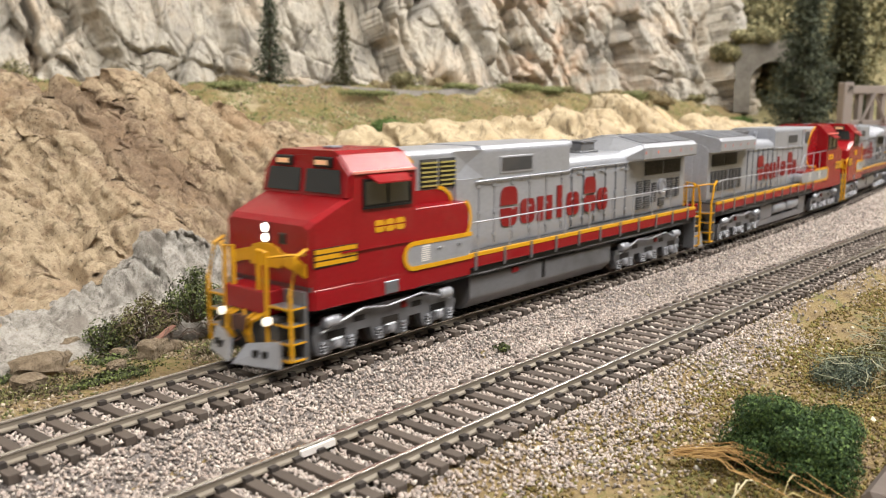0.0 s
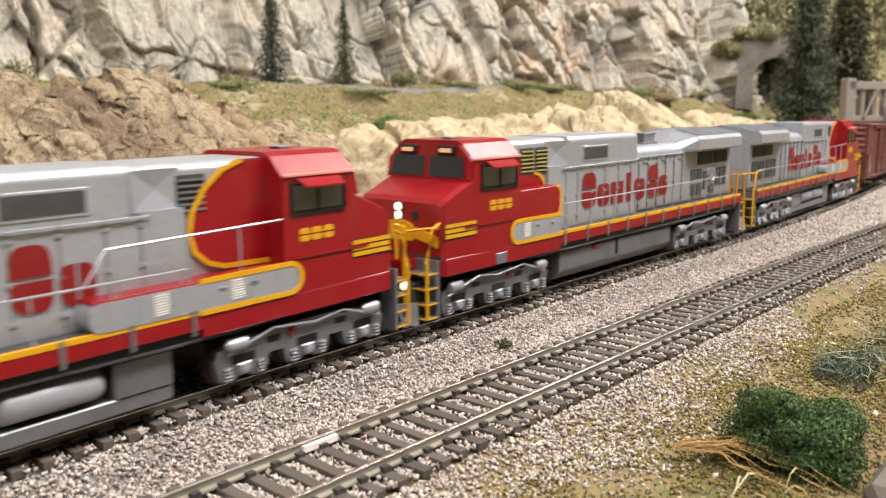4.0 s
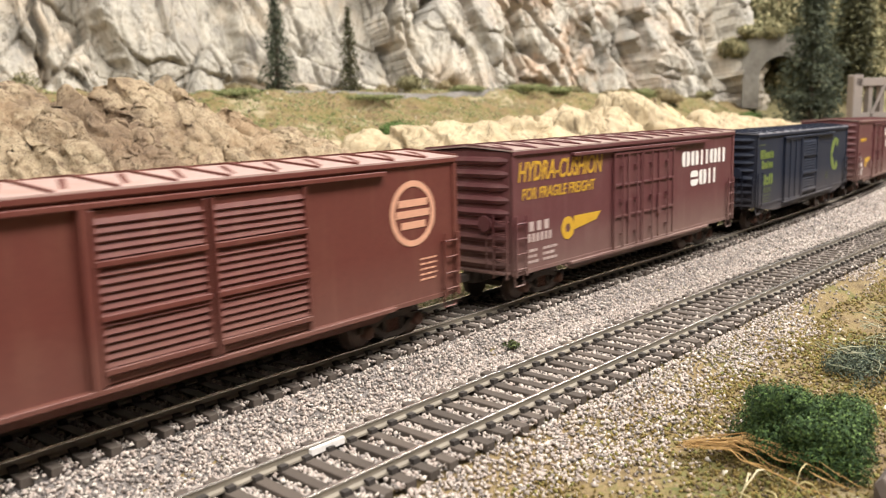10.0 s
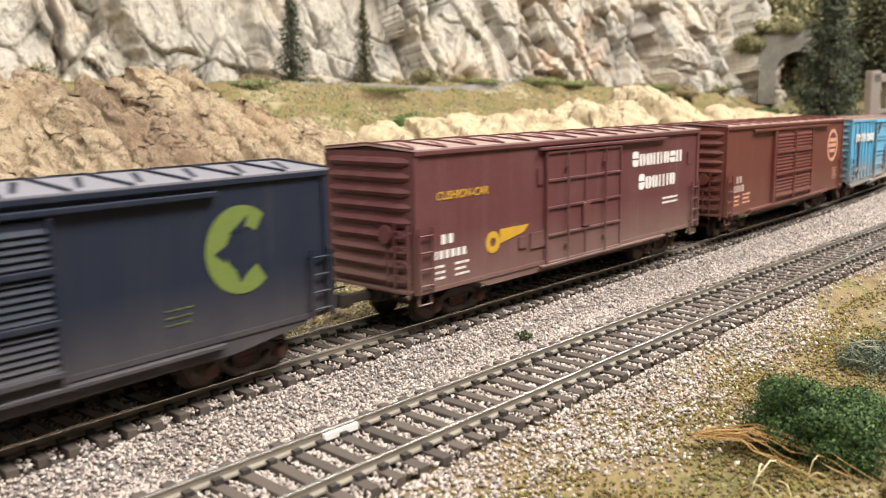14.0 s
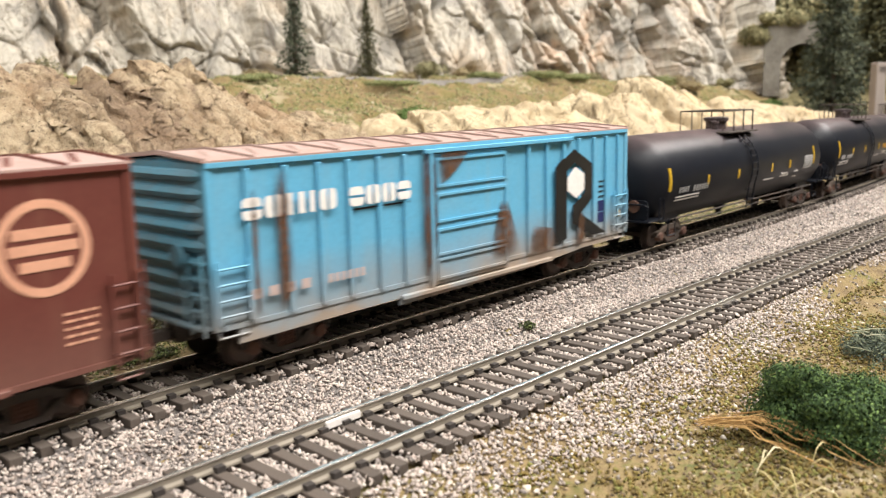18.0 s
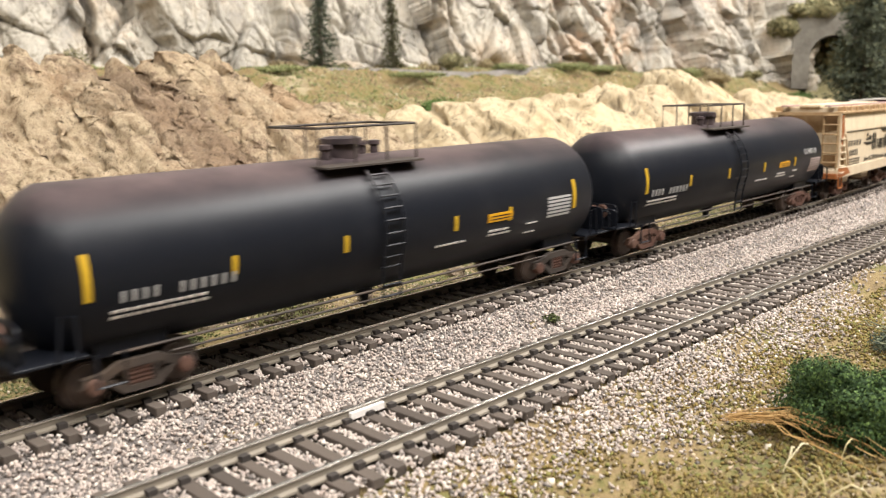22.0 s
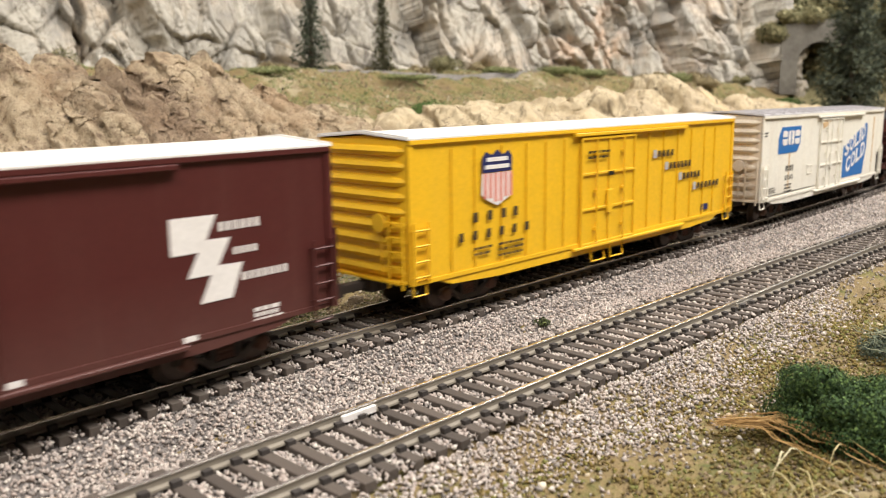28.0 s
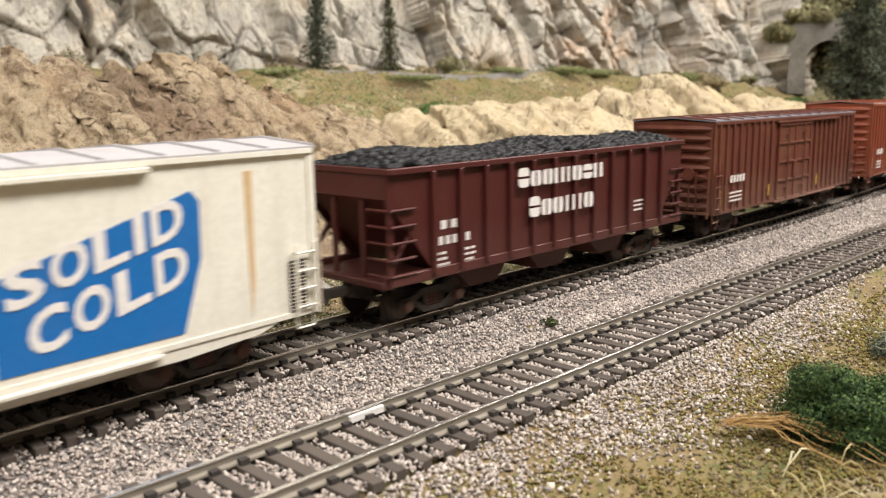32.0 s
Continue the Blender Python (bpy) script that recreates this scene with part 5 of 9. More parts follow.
def rail_details():
    """Rail joiners on the near track and a tuft of green between the tracks."""
    for x, side, label, material, l in ((JOINT_A, 1, "pale plastic rail joiner", WHITE, 0.0045), (JOINT_B, -1, "bright metal rail joiner", RAIL_TOP, 0.005)):
        y, z = float(front_y(x)) + side * 0.00896, float(track_z(x))
        m = Mesh(1.0).box(-l, l, -0.0013, -0.0005, -0.0021, -0.0006, 0.0001).box(-l, l, 0.0005, 0.0013, -0.0021, -0.0006, 0.0001)
        ob = new("rail_joiner", m.data("rail_joiner", material))
        ob.matrix_basis = pose(x, y, z, 0, 0, math.degrees(math.atan(float(front_y(x + 1e-3) - front_y(x - 1e-3)) / 2e-3)))
        tagged(ob, label + " clamped on the near track", "rail joiner")
    shrub("grass_tuft", 0.0755, -0.026, -0.0085, 0.0035, 0.003, 0.002, 260, 0.0008, LEAF_VINE, 330, "small green tuft growing in the ballast between the tracks", "grass", 6)


JOINT_A, JOINT_B = -0.024, 0.115
rail_details()

# ---- the train: helpers for rolling stock (millimetres; rail top z = 0, the train runs towards -x) ----
def outline(points, n=5, r=1.0):
    """Rounds the corners of a closed outline."""
    out = []
    k = len(points)
    for i in range(k):
        p, a, b = Vector(points[i]), Vector(points[i - 1]), Vector(points[(i + 1) % k])
        ra = min(r, (a - p).length * 0.45)
        rb = min(r, (b - p).length * 0.45)
        s, e = p + (a - p).normalized() * ra, p + (b - p).normalized() * rb
        for j in range(n + 1):
            t = j / n
            out.append(tuple(s * (1 - t) ** 2 + p * 2 * t * (1 - t) + e * t * t))
    return out


def bars(m, y, rects, th=0.12):
    """Flat plates on a side wall at y; they stand proud of it."""
    s = -1 if y < 0 else 1
    for x0, x1, z0, z1 in rects:
        a, b = sorted((y, y + s * th))
        m.box(x0, x1, a, b, z0, z1)
    return m


def plain_word(x0, x1, z0, z1, letters, slant=0.0):
    """A name as plain blocks: one plain bar for each letter; letters holds relative widths and heights."""
    total = sum(w for w, h in letters)
    out, x = [], x0
    k = (x1 - x0) / total
    for w, h in letters:
        ww = w * k
        if h > 0:
            top = z0 + (z1 - z0) * h
            out.append((x + 0.1 * ww, x + (0.68 if (w, h) == DIGIT else 0.88) * ww, z0, top))
        x += ww
    return out


def plain_shapes(parent, name, y, x0, x1, z0, z1, spec, material, label="", stroke=0.3, th=0.14):
    """A name as a row of plain shapes, one for each letter: rounded blocks slit upright (o) or across (b), stems (i), pairs of stems (p); spec holds kind, width, height."""
    s = -1 if y < 0 else 1
    k = (x1 - x0) / sum(w for _, w, _ in spec)
    x = x0
    ya, yb = sorted((y, y + s * th))
    for kind, w, h in spec:
        a, b, top = x + 0.07 * w * k, x + 0.93 * w * k, z0 + (z1 - z0) * h
        x += w * k
        m = Mesh()
        t = stroke * (b - a)
        cx, cz, gap = (a + b) / 2, (z0 + top) / 2, (0.5 - stroke) * 0.45 * (b - a)

        def half(a0, dx, dz):
            out = []
            for i in range(11):
                g = radians(a0 + 18 * i)
                c, q = math.cos(g), math.sin(g)
                out.append((cx + dx + math.copysign(abs(c) ** 0.55, c) * ((b - a) / 2 - abs(dx)), cz + dz + math.copysign(abs(q) ** 0.55, q) * ((top - z0) / 2 - abs(dz))))
            return out

        if kind == "o":
            m.prism(half(-90, gap, 0), "y", ya, yb)
            m.prism(half(90, -gap, 0), "y", ya, yb)
        elif kind == "b":
            m.prism(half(0, 0, gap * 0.8), "y", ya, yb)
            m.prism(half(180, 0, -gap * 0.8), "y", ya, yb)
        elif kind == "i":
            m.box(cx - t * 0.7, cx + t * 0.7, ya, yb, z0, top)
        else:
            m.box(a, a + t * 1.1, ya, yb, z0, top)
            m.box(b - t * 1.1, b, ya, yb, z0, top)
        part(name, m, material, parent, label)


def row(kinds, first=1.0, rest=0.8):
    """Shapes of even width; the first one taller."""
    return [(c, 0.6 if c in "i " else 1.0, first if i == 0 else rest) for i, c in enumerate(kinds)]




def words(parent, text, x, y, z, height, material, name="lettering", width=None, shear=0.0, label=""):
    """Lettering in the built-in font, laid on a side wall at y and facing outwards."""
    cu = bpy.data.curves.new("lettering", "FONT")
    cu.body, cu.size, cu.extrude, cu.shear, cu.resolution_u, cu.offset = text, 1.0, 0.01, shear, 3, 0.03 if name == "slogan" else 0.012
    tmp = bpy.data.objects.new("lettering", cu)
    me = bpy.data.meshes.new_from_object(tmp)
    bpy.data.objects.remove(tmp)
    co = np.empty(len(me.vertices) * 3)
    me.vertices.foreach_get("co", co)
    co = co.reshape(-1, 3)
    co[:, :2] -= co[:, :2].min(0)
    sy = height / max(co[:, 1].max(), 1e-6)
    sx = (width / co[:, 0].max()) if width else sy
    s = -1 if y < 0 else 1
    out = np.empty_like(co)
    out[:, 0] = (x + co[:, 0] * sx) if s < 0 else (x - co[:, 0] * sx)
    out[:, 1] = y + s * 0.1 * (co[:, 2] > 0) + s * 0.05
    out[:, 2] = z + co[:, 1] * sy
    me.vertices.foreach_set("co", (out * MM).ravel())
    me.materials.clear()
    me.materials.append(material)
    return part(name, me, material, parent, label)


def wheelset(parent, x, dia, gauge=8.9, material=WHEEL):
    r = dia / 2
    m = Mesh()
    for s in (-1, 1):
        y = s * gauge
        prof = [(-1.3, r * 0.3), (-1.3, r * 0.8), (-1.0, r * 0.86), (-1.3, r * 0.97), (0.7, r), (0.75, r + 0.7), (1.3, r + 0.7), (1.3, r * 0.3)]
        m.lathe([(-s * a if s > 0 else a, b) for a, b in prof] if s > 0 else prof, "y", (x, y, r), 22)
    m.lathe([(-13.5, 1.0), (13.5, 1.0)], "y", (x, 0, r), 8)
    return part("wheelset", m, material, parent, smooth=True)


def freight_truck(car, x, material=STEEL_DIRTY, cap=TRUCK_RUST):
    """Two-axle truck: side frames with openings, journal caps, springs, bolster and two wheelsets."""
    truck = part("truck", Mesh().box(x - 2.6, x + 2.6, -12, 12, 4.0, 8.5, 0.4), material, car)
    wb = 10.2
    for s in (-1, 1):
        m = Mesh()
        ya, yb = sorted((s * 12.0, s * 13.6))
        top = [(-13.2, 5.2), (-12.6, 7.2), (-8, 7.6), (-4.5, 9.2), (4.5, 9.2), (8, 7.6), (12.6, 7.2), (13.2, 5.2), (10.2, 5.6), (7.8, 5.6), (4.2, 7.4), (-4.2, 7.4), (-7.8, 5.6), (-10.2, 5.6)]
        m.prism([(x + a, b) for a, b in top], "y", ya, yb)
        low = [(-8.4, 5.8), (-4.0, 2.2), (4.0, 2.2), (8.4, 5.8), (6.2, 5.8), (3.3, 3.6), (-3.3, 3.6), (-6.2, 5.8)]
        m.prism([(x + a, b) for a, b in low], "y", ya, yb)
        for a in (-3.9, 2.9):
            m.box(x + a, x + a + 1.0, ya, yb, 3.0, 7.6)
        part("side_frame", m, material, truck)
        sp = Mesh()
        for a in (-1.8, 0.0, 1.8):
            sp.lathe([(k * 0.475, 0.85 if k % 2 else 0.7) for k in range(9)], "z", (x + a, s * 12.8, 3.6), 8)
        pieces("spring", sp, cap, truck)
        for a in (-wb, wb):
            c = Mesh().lathe([(s * 12.0, 1.9), (s * 14.0, 1.9), (s * 14.5, 1.5), (s * 14.7, 0.6)], "y", (x + a, 0, 5.2), 12)
            part("journal_cap", c, cap, truck, smooth=True)
    for a in (-wb, wb):
        wheelset(truck, x + a, 10.2)
    return truck


def coupler(car, x, d, reach, material=STEEL_DIRTY, z=9.6):
    m = Mesh()
    m.box(min(x - d * 8, x), max(x - d * 8, x), -2.6, 2.6, z - 2.2, z + 2.2, 0.3)
    m.box(min(x, x + d * (reach - 3)), max(x, x + d * (reach - 3)), -1.1, 1.1, z - 1.3, z + 1.3, 0.3)
    k = [(reach - 4, -2.0), (reach - 0.4, -2.2), (reach + 0.6, -1.2), (reach - 0.9, -0.6), (reach - 1.2, 0.5), (reach - 0.2, 1.4), (reach - 1.6, 2.2), (reach - 4, 1.8)]
    m.prism([(x + d * a, b * d) for a, b in k], "z", z - 1.9, z + 1.9)
    m.tube([(x + d * (reach - 3), 1.4, z - 1.5), (x + d * (reach - 2.2), 2.0, z - 5.0), (x + d * (reach - 0.6), 2.4, z - 5.6)], 0.35, 5)
    return part("coupler", m, material, car)


def ladder(car, x0, x1, y, z0, z1, rungs, material, axis="x", name="ladder", sub=None):
    m = Mesh()
    s = -1 if y < 0 else 1
    o = y + s * 1.1
    a, b = sorted((o - 0.25, o + 0.25))
    for x in (x0, x1):
        if axis == "x":
            m.box(x - 0.35, x + 0.35, a, b, z0, z1)
        else:
            m.box(a, b, x - 0.35, x + 0.35, z0, z1)
    for i in range(rungs):
        z = z0 + (z1 - z0) * (i + 0.5) / rungs
        p = [(x0, o, z), (x1, o, z)] if axis == "x" else [(o, x0, z), (o, x1, z)]
        m.tube(p, 0.3, 5)
        for x in (x0, x1):
            if i in (0, rungs - 1):
                if axis == "x":
                    m.box(x - 0.3, x + 0.3, min(y, o), max(y, o), z - 0.3, z + 0.3)
                else:
                    m.box(min(y, o), max(y, o), x - 0.3, x + 0.3, z - 0.3, z + 0.3)
    return part(name, m, material, sub or car)


def corrugated_end(car, x, d, half, z0, z1, material, ribs=9):
    """Pressed end: a plate with rounded ribs that taper out towards the corners."""
    m = Mesh()
    m.box(min(x, x + d * 0.6), max(x, x + d * 0.6), -half, half, z0, z1)
    for i in range(ribs):
        z = z0 + (z1 - z0) * (i + 0.7) / (ribs + 0.4)
        h = (z1 - z0) / ribs * 0.34
        big = 1.7
        v = []
        for y, e in ((-half + 0.8, 0.1), (-half + 4, 1.0), (-half * 0.3, 1.0), (half * 0.3, 1.0), (half - 4, 1.0), (half - 0.8, 0.1)):
            for a, b in ((0.0, -1.0), (0.6, -0.75), (1.0, 0.0), (0.6, 0.75), (0.0, 1.0)):
                v.append((x + d * (0.5 + a * big * e), y, z + b * h * (0.5 + 0.5 * e)))
        f = []
        for a in range(5):
            for b in range(4):
                f.append((a * 5 + b, a * 5 + b + 1, a * 5 + b + 6, a * 5 + b + 5))
        m.add(v, f)
    plate = Mesh()
    plate.v, plate.f = m.v[:8], m.f[:6]
    end = part("end_panel", plate, material, car)
    ribs_only = Mesh()
    ribs_only.v, ribs_only.f, ribs_only.marks = m.v, m.f, m.marks[1:]
    pieces("end_rib", ribs_only, material, end, smooth=True)
    return end


def boxcar_base(name, label, L, body, roof, half=18.3, z0=11.5, z1=51.5, roof_kind="diagonal", sill=None, trucks=24.0, ends=None, reach=13.0, truck_mat=STEEL_DIRTY, peak=1.7, group="freight cars of the train", ribs=None):
    car = new(name)
    tagged(car, label, "freight car", group)
    h = L / 2
    m = Mesh().prism(outline([(-half, z0), (half, z0), (half, z1), (0, z1 + peak - 0.5), (-half, z1)], 2, 0.4), "x", -h + 1, h - 1)
    part("body", m, body, car)
    m = Mesh()
    for s in (-1, 1):
        a, b = sorted((s * (half - 0.5), s * (half + 0.75)))
        m.box(-h + 0.5, h - 0.5, a, b, z1 - 1.0, z1 + 0.35, 0.2)
        m.box(-h + 3, h - 3, min(s * half, s * (half + 0.4)), max(s * half, s * (half + 0.4)), z0 - 0.2, z0 + 1.0)
        for x in (-h + 1.3, h - 1.3):
            m.box(x - 0.9, x + 0.9, min(s * half, s * (half + 0.45)), max(s * half, s * (half + 0.45)), z0, z1 - 1.0)
    part("side_trim", m, body, car)
    m = Mesh().prism([(-half - 0.7, z1 + 0.3), (0, z1 + peak), (half + 0.7, z1 + 0.3), (half + 0.7, z1 + 0.75), (0, z1 + peak + 0.5), (-half - 0.7, z1 + 0.75)], "x", -h, h)
    roof_part = part("roof", m, roof, car)
    m = Mesh()
    n = max(8, int(L / 12.5))
    for i in range(n + 1):
        x = -h + 0.6 + (L - 1.2) * i / n
        for s in (-1, 1):
            if roof_kind == "flat" and i not in (0, n):
                continue
            m.add([(x - 0.4, s * (half + 0.6), z1 + 0.7), (x + 0.4, s * (half + 0.6), z1 + 0.7), (x + 0.4, 0, z1 + peak + 0.45), (x - 0.4, 0, z1 + peak + 0.45),
                   (x - 0.3, s * (half + 0.5), z1 + 1.3), (x + 0.3, s * (half + 0.5), z1 + 1.3), (x + 0.3, 0, z1 + peak + 1.05), (x - 0.3, 0, z1 + peak + 1.05)],
                  [(0, 1, 5, 4), (1, 2, 6, 5), (2, 3, 7, 6), (3, 0, 4, 7), (4, 5, 6, 7)])
    if roof_kind == "diagonal":
        for i in range(n):
            x = -h + 0.6 + (L - 1.2) * (i + 0.5) / n
            w = (L - 1.2) / n
            for s in (-1, 1):
                m.add([(x - w * 0.34, s * half * 0.95, z1 + 0.72), (x - w * 0.2, s * half * 0.95, z1 + 0.72), (x + w * 0.34, s * 1.5, z1 + peak + 0.4), (x + w * 0.2, s * 1.5, z1 + peak + 0.4),
                       (x, s * half * 0.5, z1 + peak * 0.55 + 1.0)], [(0, 1, 4), (1, 2, 4), (2, 3, 4), (3, 0, 4)])
    pieces("roof_rib", m, ribs or (body if roof_kind != "flat" else roof), roof_part)
    for d in (-1, 1):
        corrugated_end(car, d * (h - 1.0), d, half - 0.4, z0 + 0.5, z1 + 0.2, ends or body)
        coupler(car, d * h, d, reach)
        freight_truck(car, d * (h - trucks), truck_mat)
        m = Mesh()
        m.box(min(d * (h - 0.5), d * (h + 2.2)), max(d * (h - 0.5), d * (h + 2.2)), -half + 1.5, half - 1.5, z0 + 0.5, z0 + 1.2)
        m.lathe([(0, 2.6), (0.5, 2.7), (0.9, 2.2)], "x", (d * (h + 1.9) - 0.4, -9.0, z0 + 17), 16)
        m.tube([(d * (h + 1.2), -9, z0 + 15), (d * (h + 1.2), -9, z0 + 2)], 0.3, 5)
        part("brake_platform", m, ends or body, car)
        ladder(car, -half + 0.8, -half + 6.2, d * (h + 0.2), z0 - 1.0, z1 - 20, 5, ends or body, "y")
    m = Mesh().box(-h + 3, h - 3, -4, 4, 8.0, 11.5, 0.3)
    m.box(-h * 0.3, -h * 0.3 + 12, 4, 9, 6.5, 10.5, 0.5).tube([(-h * 0.5, -6, 8), (h * 0.5, -6, 8)], 0.4, 5)
    for i in range(7):
        x = -h * 0.55 + i * h * 0.18
        m.box(x - 0.5, x + 0.5, -half + 2, half - 2, 9.0, 11.6)
    part("underframe", m, STEEL_DIRTY, car)
    if sill:
        for s in (-1, 1):
            m = Mesh().prism([(a, b) for a, b in sill], "y", *sorted((s * (half - 0.8), s * (half + 0.1))))
            part("side_sill", m, body, car)
    return car


def side_ladders(car, L, half, z0, z1, material, w=5.6, rungs=4, inset=1.5):
    for s in (-1, 1):
        for d in (-1, 1):
            a, b = sorted((d * (L / 2 - inset), d * (L / 2 - inset - w)))
            ladder(car, a, b, s * half, z0, z1, rungs, material)
            m = Mesh().tube([(a + 0.4, s * (half - 0.3), z0 + 1), (a + 0.4, s * (half + 0.2), z0 - 3.2), (b - 0.4, s * (half + 0.2), z0 - 3.2), (b - 0.4, s * (half - 0.3), z0 + 1)], 0.35, 5)
            part("stirrup_step", m, material, car)


def louvre_door(car, x0, x1, half, z0, z1, material, slats=18, both=False):
    for s in ((-1, 1) if both else (-1,)):
        m = Mesh()
        a, b = sorted((s * half, s * (half + 0.8)))
        m.box(x0, x1, a, b, z0, z1, 0.25)
        door = part("door", m, material, car)
        m = Mesh()
        for i in range(slats):
            z = z0 + 1.5 + (z1 - z0 - 3) * i / slats
            hh = (z1 - z0 - 3) / slats
            o = s * (half + 0.75)
            m.prism([(o, z), (o + s * 0.7, z + hh * 0.25), (o + s * 0.15, z + hh * 0.9)], "x", x0 + 0.8, x1 - 0.8)
        pieces("door_rib", m, material, door)
        m = Mesh()
        for i in range(3):
            z = z0 + (z1 - z0) * (0.04 + 0.31 * i + 0.02)
            m.box(x0 + 0.3, x1 - 0.3, *sorted((s * (half + 0.8), s * (half + 1.9))), z, z + 1.3, 0.2)
        for x in (x0, x1 - 0.9):
            m.box(x, x + 0.9, *sorted((s * (half + 0.7), s * (half + 1.7))), z0, z1, 0.2)
        part("door_frame", m, material, door)


def panel_door(car, x0, x1, half, z0, z1, material, rows=3, cols=1, rods=True, name="door"):
    for s in (-1, 1):
        m = Mesh()
        m.box(x0, x1, *sorted((s * half, s * (half + 0.7))), z0, z1, 0.2)
        door = part(name, m, material, car)
        m = Mesh()
        o = sorted((s * (half + 0.65), s * (half + 1.25)))
        for i in range(rows + 1):
            z = z0 + (z1 - z0 - 0.9) * i / rows
            m.box(x0, x1, *o, z, z + 0.9, 0.15)
        for i in range(cols + 1):
            x = x0 + (x1 - x0 - 0.9) * i / cols
            m.box(x, x + 0.9, *o, z0, z1, 0.15)
        part("door_frame", m, material, door)
        if rods:
            m = Mesh()
            y = s * (half + 1.7)
            for k in (0.25, 0.75):
                x = x0 + (x1 - x0) * k
                m.tube([(x, y, z0 + 0.5), (x, y, z1 - 0.5)], 0.35, 5)
                for zz in (0.15, 0.5, 0.85):
                    z = z0 + (z1 - z0) * zz
                    m.box(x - 0.8, x + 0.8, *sorted((s * (half + 0.6), y)), z - 0.5, z + 0.5)
            m.box(x0 + (x1 - x0) * 0.45, x0 + (x1 - x0) * 0.55, *sorted((s * (half + 0.8), y)), z0 + (z1 - z0) * 0.28, z0 + (z1 - z0) * 0.5, 0.2)
            pieces("lock_rod", m, material, door)


def door_tracks(car, half, bits, material):
    m = Mesh()
    for s in (-1, 1):
        for x0, x1, z0, z1 in bits:
            m.box(x0, x1, *sorted((s * (half - 0.1), s * (half + 1.6))), z0, z1, 0.2)
    pieces("door_track", m, material, car)


def marks(car, half, rects, material, label="", name="lettering"):
    m = Mesh()
    bars(m, -half, rects)
    return pieces(name, m, material, car, label)


def ring(m, cx, cz, y, r0, r1, n=28, th=0.12):
    v, f = [], []
    for i in range(n):
        w = 2 * math.pi * i / n
        for r, yy in ((r0, y), (r1, y), (r0, y - th), (r1, y - th)):
            v.append((cx + r * math.cos(w), yy, cz + r * math.sin(w)))
    for i in range(n):
        a, b = i * 4, ((i + 1) % n) * 4
        f += [(a + 2, a + 3, b + 3, b + 2), (a, a + 2, b + 2, b), (a + 1, b + 1, b + 3, a + 3)]
    return m.add(v, f)


def small_print(x, z, rows, w=9.0, h=0.9, gap=1.9, seed=1):
    rng = random.Random(seed)
    out = []
    for i in range(rows):
        xx = x
        while xx < x + w - 1:
            ww = rng.uniform(1.0, 2.6)
            out.append((xx, min(xx + ww, x + w), z - i * gap - h, z - i * gap))
            xx += ww + 0.6
    return out


DIGIT = (1.0, 1.0)


# ---- boxcars ----
def red_boxcar():
    H = 18.3
    car = boxcar_base("boxcar", "red-brown double-door steel boxcar with a round buff emblem", 174, BOX_RED, ROOF_PINK, sill=[(-60, 12), (60, 12), (52, 9.2), (-52, 9.2)])
    louvre_door(car, -27, -0.4, H, 12.8, 48.2, BOX_RED, 19)
    louvre_door(car, 0.6, 28, H, 12.8, 48.2, BOX_RED, 19)
    door_tracks(car, H, [(-56, 56, 48.6, 49.8), (-58, 58, 11.2, 12.4), (-29.2, -27.2, 12, 49)], BOX_RED)
    side_ladders(car, 174, H, 11, 30, BOX_RED)
    marks(car, H, plain_word(-73.5, -66, 25.8, 28.8, [(1, 1), (1, 1)]) + plain_word(-78, -63.5, 21.6, 24.6, [DIGIT] * 6), FADED, "small white reporting mark blocks")
    marks(car, H, small_print(-75, 20.0, 3, 6, seed=3) + small_print(-65, 20.5, 3, 9, seed=4) + small_print(70, 24, 5, 7, 0.5, 1.5, 5), BUFF, "faded data panel bars")
    m = ring(Mesh(), 67.5, 37.2, -H - 0.02, 7.6, 9.3)
    bars(m, -H - 0.02, [(61.5, 73.5, 39.2, 41.2), (60.6, 74.4, 36.2, 38.2), (62.5, 72.5, 33.0, 35.0)])
    part("emblem", m, BUFF, car, "round buff ring emblem")
    return car


